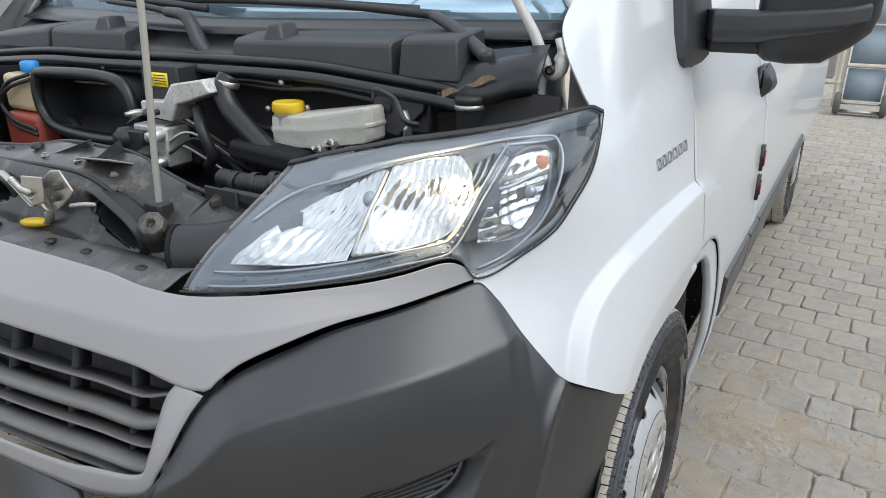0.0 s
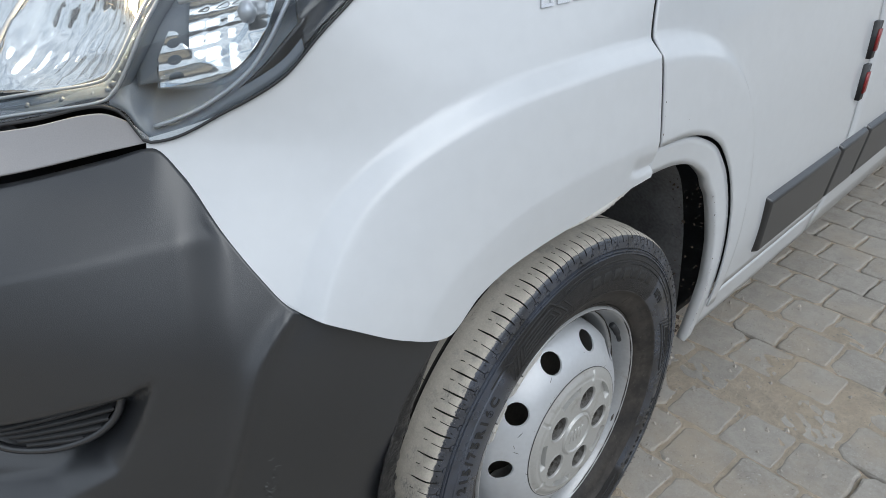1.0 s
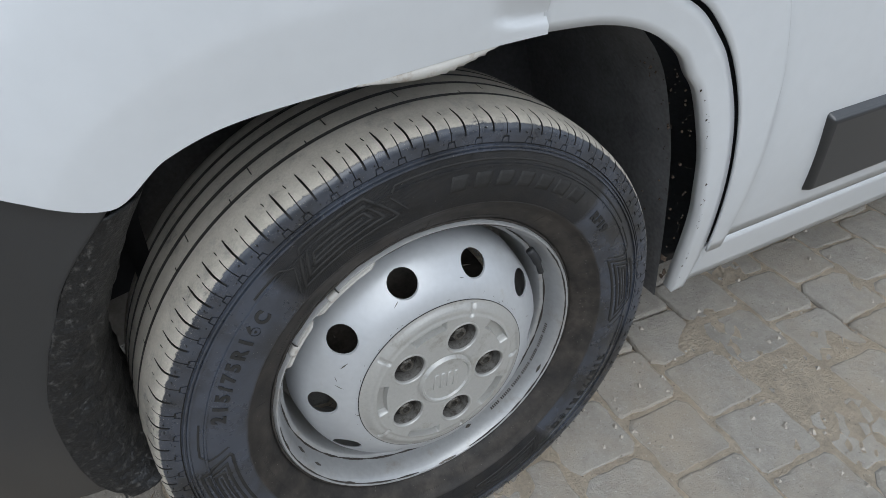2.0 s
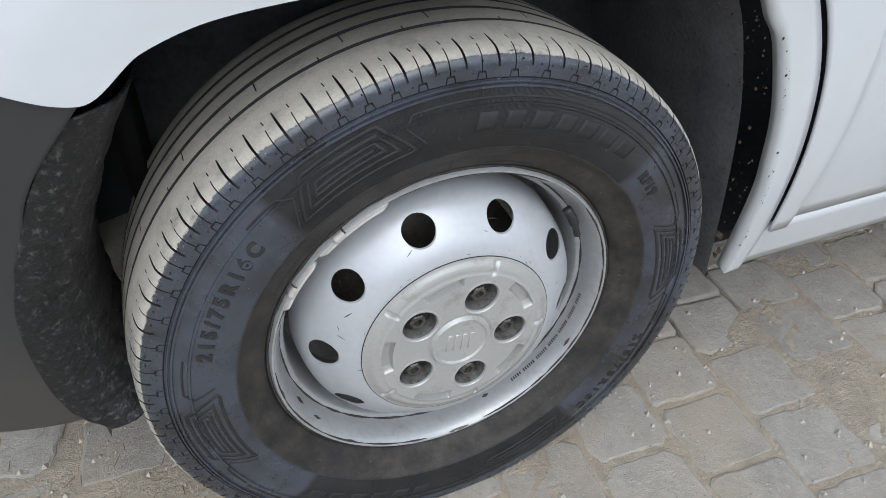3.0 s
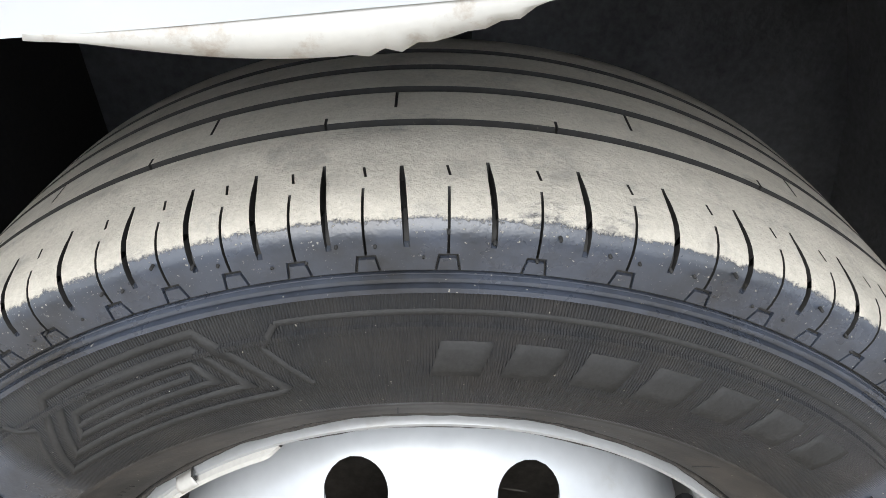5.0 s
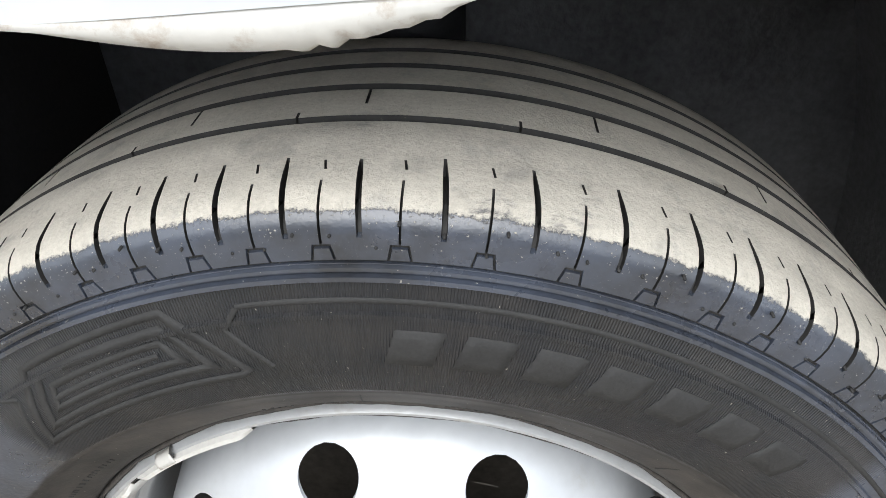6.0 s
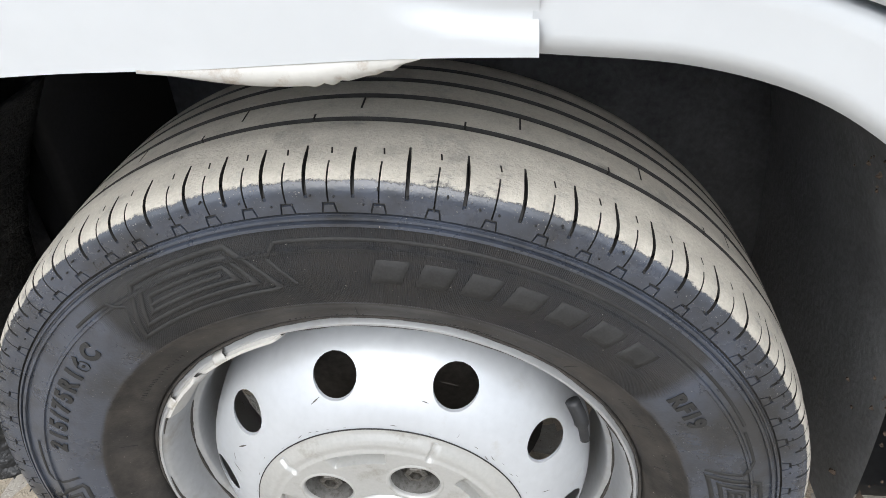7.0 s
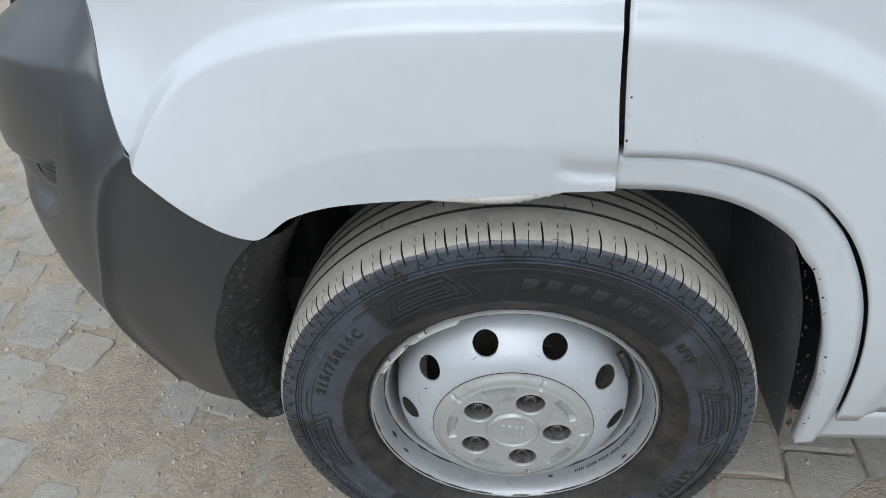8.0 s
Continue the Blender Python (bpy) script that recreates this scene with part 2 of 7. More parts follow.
def curve(pts):
    """A smooth function through (a, b) pairs that does not overshoot."""
    xs, ys = np.array(pts, float).T
    d = np.diff(ys) / np.diff(xs)
    m = np.r_[d[0], [0 if p * q <= 0 else 2 * p * q / (p + q) for p, q in zip(d, d[1:])], d[-1]]

    def f(x):
        i = int(min(max(np.searchsorted(xs, x) - 1, 0), len(xs) - 2))
        h = xs[i + 1] - xs[i]
        t = min(max((x - xs[i]) / h, 0), 1)
        return float((2 * t**3 - 3 * t * t + 1) * ys[i] + (t**3 - 2 * t * t + t) * h * m[i] + (3 * t * t - 2 * t**3) * ys[i + 1] + (t**3 - t * t) * h * m[i + 1])
    return f


def step(a, b, x):
    t = min(max((x - a) / (b - a), 0), 1)
    return t * t * (3 - 2 * t)


# ---------- the van's outer skin ----------
# Plan curves of the nose at six heights, from the door (u = 0) round the corner to the middle (u = 7).
MIDDLE = 0.97
LEVELS = (0.25, 0.50, 0.74, 0.95, 1.11, 1.20, 1.42)
NET = [np.array(r) for r in (
    [(.15, 0), (-.15, 0), (-.33, .01), (-.45, .05), (-.575, .11), (-.70, .25), (-.76, .5), (-.84, .97)],
    [(.15, -.045), (-.15, -.045), (-.34, -.035), (-.49, .01), (-.632, .068), (-.785, .212), (-.885, .465), (-.93, .97)],
    [(.15, -.05), (-.15, -.05), (-.33, -.035), (-.475, .0), (-.610, .070), (-.765, .218), (-.880, .445), (-.94, .97)],
    [(.15, -.04), (-.15, -.03), (-.30, .0), (-.43, .065), (-.54, .145), (-.665, .283), (-.765, .50), (-.83, .97)],
    [(.15, -.005), (-.15, .02), (-.29, .045), (-.42, .085), (-.50, .16), (-.55, .28), (-.58, .44), (-.62, .97)],
    [(.15, .02), (-.15, .05), (-.24, .08), (-.33, .12), (-.38, .2), (-.40, .3), (-.42, .45), (-.45, .97)],
    [(.15, .07), (-.06, .10), (-.10, .14), (-.13, .19), (-.17, .26), (-.20, .34), (-.23, .48), (-.27, .97)])]


def plan_row(k, u):
    P = NET[min(max(k, 0), len(LEVELS) - 1)]
    i = min(max(int(math.floor(u)), 0), 6)
    t = u - i
    b, c = P[i], P[i + 1]
    a = P[i - 1] if i > 0 else 2 * b - c
    d = P[i + 2] if i < 6 else c + np.array([b[0] - c[0], c[1] - b[1]])
    return 0.5 * (2 * b + (c - a) * t + (2 * a - 5 * b + 4 * c - d) * t * t + (3 * b - a - 3 * c + d) * t ** 3)


def skin(u, z):
    """The plain skin: the place at u along the nose and height z."""
    n = len(LEVELS)
    k = min(max(int(np.searchsorted(LEVELS, z)) - 1, 0), n - 2)
    h = LEVELS[k + 1] - LEVELS[k]
    t = min(max((z - LEVELS[k]) / h, -0.3), 1.3)
    a, b = plan_row(k, u), plan_row(k + 1, u)
    m0 = (b - plan_row(k - 1, u)) / (LEVELS[k + 1] - LEVELS[max(k - 1, 0)])
    m1 = (plan_row(k + 2, u) - a) / (LEVELS[min(k + 2, n - 1)] - LEVELS[k])
    p = (2 * t**3 - 3 * t * t + 1) * a + (t**3 - 2 * t * t + t) * h * m0 + (3 * t * t - 2 * t**3) * b + (t**3 - t * t) * h * m1
    return Vector((p[0], p[1], z))


def skin_at(u, z, out=0.0):
    """The skin moved outwards along its normal."""
    p = skin(u, z)
    if out:
        du, dz = skin(u + 0.02, z) - skin(u - 0.02, z), skin(u, z + 0.005) - skin(u, z - 0.005)
        p = p + du.cross(dz).normalized() * out * (-1 if du.cross(dz).y > 0 and u < 3 or du.cross(dz).x > 0 and u >= 3 else 1)
    return p


def other(p):
    return Vector((p[0], 2 * MIDDLE - p[1], p[2]))


def arch_bulge(x, z):
    """How far the wheel-arch flare stands out at a place on the side."""
    q = (abs((x + 0.02) / (0.50 if x < 0 else 0.53)) ** 3 + abs(max(z - 0.45, 0) / 0.537) ** 3) ** (1 / 3)
    q2 = (abs((x + 0.0) / 0.41) ** 3 + abs(max(z - 0.45, 0) / 0.40) ** 3) ** (1 / 3)
    chamfer = 1 - min(max((q - 0.966) / 0.040, 0), 1)
    return 0.017 * (0.8 * chamfer + 0.2 * (1 - step(0.955, 1.018, q))) - 0.0105 * min(max((1.004 - q2) / 0.17, 0), 1)


def panel(name, lo, hi, u0, u1, mat, parent, nu=60, nz=16, out=None, label="", side=1, t=0.003):
    """A panel of the skin between two height curves; u0 may depend on the share of height. The far side, never seen close, is coarser."""
    nu, nz = (nu, nz) if side > 0 else (max(8, nu // 3), max(6, nz // 3))
    rows = []
    for j in range(nz + 1):
        v = j / nz
        a = u0(v) if callable(u0) else u0
        r = []
        for i in range(nu + 1):
            u = a + ((u1(v) if callable(u1) else u1) - a) * i / nu
            z = lo(u) + (hi(u) - lo(u)) * v
            p = skin(u, z)
            o = out(u, z, p) if out else 0.0
            p = skin_at(u, z, o) if o else p
            r.append(p if side > 0 else other(p))
        rows.append(r)
    bm = sheet(rows)
    bmesh.ops.recalc_face_normals(bm, faces=bm.faces)
    f = next(iter(bm.faces))
    c, n = f.calc_center_median(), f.normal
    if n.dot(c - Vector((1.0, MIDDLE, 0.8))) < 0:
        bmesh.ops.reverse_faces(bm, faces=bm.faces)
    return thick(part(name, bm, mat, parent, label), t)


def strip(name, A, B, mat, parent, n=60, m=3, label="", t=0.003, place=None):
    """A ruled strip between two curves given as 2-D points; place turns (a, b) into a point."""
    ca, cb = spline([(a, b, 0) for a, b in A], n), spline([(a, b, 0) for a, b in B], n)
    rows = [[place(*(ca[i].lerp(cb[i], j / m)).xy) for i in range(n + 1)] for j in range(m + 1)]
    bm = sheet(rows)
    bmesh.ops.recalc_face_normals(bm, faces=bm.faces)
    f = next(iter(bm.faces))
    if f.normal.dot(f.calc_center_median() - Vector((1.0, MIDDLE, 0.8))) < 0:
        bmesh.ops.reverse_faces(bm, faces=bm.faces)
    return thick(part(name, bm, mat, parent, label), t)


def side_y(z):
    return skin(0, z).y


van = tagged(new("delivery_van"), "white panel van with open bonnet and charcoal plastic bumper", "van")

# panel joints, as heights along u
ARCH = [(.17, .791), (.35, .789), (.7, .781), (1.0, .776), (1.3, .768), (1.6, .750), (1.9, .716)]
EDGE = [(2.28, .737), (2.63, .763), (3.1, .80), (3.31, .835), (3.54, .879), (3.78, .932), (3.97, .957)]
LAMP_REAR = [(1.9, 1.171), (2.01, 1.145), (2.25, 1.10), (2.63, 1.056), (2.96, 1.017), (3.41, .989), (4.01, .961)]
LAMP_FOOT = [(4.14, .991), (4.25, .996), (4.65, .982), (5.01, .971), (5.39, .963), (5.74, .955), (6.02, .947)]
LAMP_TOP = [(1.9, 1.172), (2.22, 1.182), (2.74, 1.18), (3.69, 1.167), (4.69, 1.152), (5.65, 1.132), (5.9, 1.12), (6.02, 1.108)]
JOINT = [(3.97, .957), (4.2, .949), (4.64, .931), (5.01, .915), (5.37, .89), (5.63, .866), (5.75, .846), (5.86, .817), (5.97, .764), (6.07, .683), (6.27, .659), (6.48, .663), (7.0, .664)]
GRILLE_TOP = [(5.88, .835), (6.0, .844), (6.12, .854), (6.24, .859), (6.46, .865), (6.7, .869), (7.0, .872)]
FACE_CREASE = curve([(4.0, .961), (5.01, .928), (5.68, .903), (5.94, .895), (6.23, .899), (6.49, .903), (7.0, .904)])
BUMPER_TOP = [(6.02, .947), (6.17, .95), (6.34, .96), (6.59, .967), (6.87, .971), (7.0, .972)]
CREST = curve([(2.0, .90), (3.54, .879), (4.25, .857), (4.92, .834), (5.61, .801), (5.86, .743), (7.0, .5)])

fender_lo = curve(ARCH + EDGE)
fender_hi = curve([(-.2, 1.171), (0.5, 1.171), (1.2, 1.171)] + LAMP_REAR[:-1] + [(4.0, .966)])
GAP = curve([(.78, .155), (.835, .165), (.91, .183), (.965, .188), (.985, .186), (1.05, .115), (1.118, .02), (1.20, -.03), (1.38, -.06)])


def fender_out(u, z, p):
    s = (p.x - 0.030) / 0.075
    foot = 0.806 + 0.030 * max(0, 0.55 - s) ** 2 - 0.004 * s
    dent = 0.0065 * step(0, .30, s) * step(foot - .001, foot + .005, z) * (1 - step(foot + .004, foot + .034, z))
    return arch_bulge(p.x, z) - dent


# round hollow for the fog lamp, as a closed outline in (u, z)
FOG = [(3.98, .757), (4.09, .706), (4.22, .655), (4.49, .621), (4.94, .609), (5.52, .598), (5.54, .66), (4.87, .713), (4.28, .735), (4.14, .742)]


def inside(poly, a, b):
    hit = False
    for (x0, y0), (x1, y1) in zip(poly, poly[1:] + poly[:1]):
        if (y0 > b) != (y1 > b) and a < (x1 - x0) * (b - y0) / (y1 - y0) + x0:
            hit = not hit
    return hit


def away(poly, a, b, k=0.11):
    """Distance to an outline, in metres (k metres for one u)."""
    best = 9
    for (x0, y0), (x1, y1) in zip(poly, poly[1:] + poly[:1]):
        ax, ay, bx, by = (a - x0) * k, b - y0, (x1 - x0) * k, y1 - y0
        t = min(max((ax * bx + ay * by) / (bx * bx + by * by), 0), 1)
        best = min(best, math.hypot(ax - t * bx, ay - t * by))
    return best


joint_z = curve(ARCH[-1:] + EDGE[:-1] + JOINT)


def bumper_out(u, z, p):
    c, top = CREST(u), joint_z(u)
    o = 0.042 * (max(0, 1 - (z - c) / max(.02, top - c)) if z > c else max(0, 1 - (c - z) / .17)) * (.5 * step(3.48, 3.82, u) + .5 * step(3.65, 4.7, u))
    if u < 3.75:
        o *= max(step(0, .02, top - z), step(.005, .035, top - c))
    ridge = curve([(.3, 4.1), (.484, 3.95), (.6, 3.66), (.70, 3.48), (.747, 3.37), (.80, 3.09)])(z)
    o += 0.009 * math.exp(-abs((u - ridge) / 0.075) ** 1.3) * (1 - step(.78, .82, z))
    if u > 3.9 and z < .77 and inside(FOG, u, z):
        o -= 0.058 * (1 - step(4.7, 5.54, u)) * min(1, away(FOG, u, z) / .022) * (.45 + .55 * step(.63, .70, z))
    return o


def face_out(u, z, p):
    c = FACE_CREASE(u)
    top = curve([(3.97, .965), (6.0, .948), (6.59, .967), (7.0, .972)])(u)
    return (0.006 + 0.013 * (max(0, 1 - (z - c) / max(.01, top - c)) if z > c else max(0, 1 - (c - z) / .06)) * step(4.6, 5.6, u)) * step(4, 4.3, u)


for side in (1, -1):
    wing = panel("fender", fender_lo, fender_hi, lambda v: GAP(.79 + .381 * v), 4.0, WHITE, van, 170, 84, fender_out, "white painted front wing with flared arch", side)
    wing.modifiers["thickness"].use_rim = False
    wing = panel("wing_top", lambda u: 1.171, lambda u: 1.36, lambda v: GAP(1.171 + .189 * v), lambda v: curve([(0, 1.92), (.04, 2.12), (.25, 2.48), (.52, 2.84), (.70, 2.96), (1, 2.65)])(v), WHITE, van, 60, 24, fender_out, "white wing top by the windscreen", side)
    wing.modifiers["thickness"].use_rim = False
    panel("bumper_corner", lambda u: curve([(1.9, .345), (2.4, .33), (3.2, .29), (4.2, .27), (7, .25)])(u), curve(ARCH[-1:] + EDGE[:-1] + JOINT), lambda v: curve([(0, 1.95), (.15, 2.25), (.4, 2.42), (.7, 2.3), (1, 1.9)])(v), 7.0, CHARCOAL, van, 210, 130, bumper_out, "charcoal textured lower bumper", side)
    panel("bumper_face", curve([(a, b + .006) for a, b in JOINT[:7]] + [(5.82, .838), (5.89, .838)] + GRILLE_TOP[1:]), curve([(3.97, .965)] + [(a, b - .006) for a, b in LAMP_FOOT[:-1]] + [(a, b - .004) for a, b in BUMPER_TOP]), 3.98, 7.0, GREY, van, 100, 24, face_out, "matt grey upper bumper", side)
    sd = (lambda u, z: skin_at(u, z, 0.006)) if side > 0 else (lambda u, z: other(skin_at(u, z, 0.006)))
    strip("grille_surround", [(5.83, .833), (5.90, .807), (5.965, .773), (6.03, .728), (6.09, .69), (6.28, .667), (6.49, .669), (7, .674)], [(5.955, .843), (6.0, .824), (6.04, .786), (6.07, .75), (6.11, .718), (6.29, .708), (6.44, .702), (7, .702)], GREY, van, 60, 4, place=sd, label="grey grille frame")

# ---------- doors, arch band and sill ----------
GROOVE = [(.098, .836), (.171, .833), (.234, .820), (.301, .790), (.345, .750), (.374, .712), (.409, .64), (.431, .56), (.446, .47), (.458, .38)]
LIP = [(.098, .791), (.178, .786), (.243, .767), (.301, .729), (.325, .697), (.349, .664), (.382, .578), (.399, .50), (.411, .447), (.431, .31)]
groove_z = curve(GROOVE)


def side_point(x, z, out=0.0):
    return Vector((x, side_y(z) - out, z))


def door_panel(name, x0, x1, lo, hi, nx, nz, label, out=None, x_at=None, side=1, columns=None):
    rows = []
    for j in range(nz + 1):
        r = []
        for i in range(nx + 1):
            s = i / nx
            x = x0 + (x1 - x0) * (columns[i] if columns else s)
            z = lo(x) + (hi - lo(x)) * j / nz
            if x_at:
                x += max(0, 1 - (x - .097) / .35) ** 1.5 * x_at(z)
            p = side_point(x, z, out(x, z) if out else 0)
            r.append(p if side > 0 else other(p))
        rows.append(r)
    bm = sheet(rows)
    bmesh.ops.recalc_face_normals(bm, faces=bm.faces)
    f = next(iter(bm.faces))
    if f.normal.y * side > 0:
        bmesh.ops.reverse_faces(bm, faces=bm.faces)
    return thick(part(name, bm, WHITE, van, label), 0.004)


def door_out(x, z):
    swage = 0.012 * math.exp(-((z - 1.0) / 0.03) ** 2) * step(0.3, 0.6, x)
    return arch_bulge(x, z) + swage * 0.4


DOOR_EDGE = curve([(.78, .105), (.835, .104), (.91, .099), (.965, .0965), (.985, .0975), (1.05, .120), (1.118, .151), (1.20, .166), (1.38, .175)])
DOOR_COLUMNS = [(x - .097) / 1.023 for x in list(np.linspace(.097, .36, 40)) + list(np.linspace(.363, .48, 60)) + list(np.linspace(.49, 1.12, 40))]
for side in (1, -1):
    keep = (lambda p: p) if side > 0 else other
    door_panel("front_door", 0.097, 1.12, lambda x: groove_z(x - .002) + 0.002 if x < .460 else 0.384, 1.38, len(DOOR_COLUMNS) - 1, 50, "white front door panel", door_out, lambda z: DOOR_EDGE(z) - .097, side, DOOR_COLUMNS)
    door_panel("side_panel", 1.13, 4.6, lambda x: 0.30, 1.38, 60, 20, "white load-bay side panel", lambda x, z: 0.006 * math.exp(-((z - 1.0) / 0.03) ** 2), None, side)
    door_panel("sill", 0.460, 1.12, lambda x: 0.297, 0.380, 20, 5, "white sill under the door", None, None, side)
    strip("arch_band", LIP + [(.434, .297)], [(x - .001, z - .001) for x, z in GROOVE] + [(.4585, .299)], WHITE, van, 70, 4, place=lambda x, z: keep(side_point(x, z, arch_bulge(x, z) - 0.006)), label="white wheel-arch band with chipped rear edge", t=0.02)
    # side rubbing pads
    for a, b in ((0.635, 1.062), (1.072, 1.27), (1.28, 3.0)):
        bm = bmesh.new()
        z0, z1 = 0.425, 0.582
        sl = 0.03 if a < 0.7 else 0.0
        v = [Vector((a + sl, 0, z0)), Vector((b, 0, z0)), Vector((b, 0, z1)), Vector((a, 0, z1))]
        back = [bm.verts.new(keep(Vector((p.x, side_y(p.z) + .004, p.z)))) for p in v]
        fr = [bm.verts.new(keep(Vector((p.x + (.006 if i in (0, 3) else -.002), side_y(p.z) - .014, p.z + (.008 if i < 2 else -.012))))) for i, p in enumerate(v)]
        bm.faces.new(fr)
        bm.faces.new(back)
        for i in range(4):
            bm.faces.new((back[i], back[(i + 1) % 4], fr[(i + 1) % 4], fr[i]))
        bmesh.ops.recalc_face_normals(bm, faces=bm.faces)
        rounded(part("rubbing_pad", bm, CHARCOAL, van, "charcoal plastic rubbing strip"), 0.006, 3)

# inner structure seen through the gap between wing and door
part("door_pillar", box((0.06, 0.0, 0.845), (0.15, 0.03, 1.05)), BLACK, van)
part("upper_door_pillar", box((0.10, 0.075, 1.05), (0.18, 0.10, 1.34)), BLACK, van)
# torn paint fold over the arch
rows = []
for i in range(33):
    s = i / 32
    x = -0.10 + 0.145 * s
    d = 0.019 * math.sin(math.pi * s) ** 0.8 * (0.5 + 0.6 * s) + (0.003 * noise.noise(Vector((s * 30, 1, 0))) if .6 < s < .97 else 0)
    y0 = side_y(.78) - arch_bulge(x, .78)
    zb = fender_lo((.15 - x) / .3)
    rag = 0.004 * noise.noise(Vector((s * 26, 5, 2))) * step(.5, .8, s)
    rows.append([Vector((x, y0 + .001, zb + .004)), Vector((x, y0 - .001, zb - d * 0.35)), Vector((x, y0 + .003 + rag, zb - d * .8)), Vector((x, y0 + .012 + rag * 2, zb - d)), Vector((x, y0 + .03, zb + .003 - d * .6))])
thick(part("torn_edge", sheet(rows), WHITE_DIRTY, van, "bent and cracked white wing edge"), 0.002)
# wheel-arch liner and inner wall
for side in (1, -1):
    keep = (lambda p: p) if side > 0 else other
    rows = []
    lin = [(-.40, .30), (-.405, .45), (-.385, .60), (-.33, .70), (-.2, .79), (0, .83), (.2, .80), (.31, .72), (.37, .60), (.40, .45), (.42, .28)]
    for p in spline([(x, z, 0) for x, z in lin], 60):
        w = 0.006 * noise.noise(Vector((p.x * 9, p.y * 9, 1)))
        rows.append([keep(Vector((p.x, y, p.y + w))) for y in (0.0, 0.01, 0.05, 0.12, 0.22, 0.34)])
    bm = sheet(rows)
    part("arch_liner", bm, LINER, van, "scratched black wheel-arch liner")
    part("inner_wing", box((-.42, .34, .25), (.42, .36, .85), None, None) if side > 0 else box((-.42, 2 * MIDDLE - .36, .25), (.42, 2 * MIDDLE - .34, .85)), LINER, van)
    # mud guard edge behind the bumper
    rows = []
    across = curve([(0, -.015), (.25, 0.0), (.5, .028), (.75, .045), (1, .05)])
    back = curve([(0, 0.0), (.25, 0.0), (.5, .02), (.75, .07), (1, .14)])
    for p in spline([(-.325, .70, 0), (-.37, .62, 0), (-.405, .53, 0), (-.41, .45, 0), (-.40, .39, 0), (-.375, .35, 0)], 110 if side > 0 else 24):
        row = []
        for j in range(31 if side > 0 else 8):
            v = j / (30 if side > 0 else 7)
            k = Vector((p.y * 60, v * 8, side))
            n = noise.noise(k) + .6 * noise.noise(k * 2.3) + .4 * noise.noise(k * 5.1)
            crust = step(.06, .30, v) * (1 - step(.60, .68, p.y))
            row.append(keep(Vector((p.x + across(v) + .0022 * n * crust, -0.028 + back(v) - .0030 * max(n, -.2) * crust, p.y + 0.003 * noise.noise(Vector((p.y * 60, v * 4, 0)))))))
        rows.append(row)
    thick(part("arch_edge_guard", sheet(rows), GUARD, van, "scuffed black guard behind the bumper"), 0.003)

# suspension and drive parts behind the wheel
part("brake_disc", turned([(.05, 0), (.14, 0), (.14, .024), (.05, .024)], 40, pose(0, 0.075, .343, -90)), RUST, van)
part("axle_strut", tube([(0.02, .2, .30), (0.0, .22, .6), (0, .24, .85)], 0.035, 12, 12), BLACK, van)


from mathutils.bvhtree import BVHTree


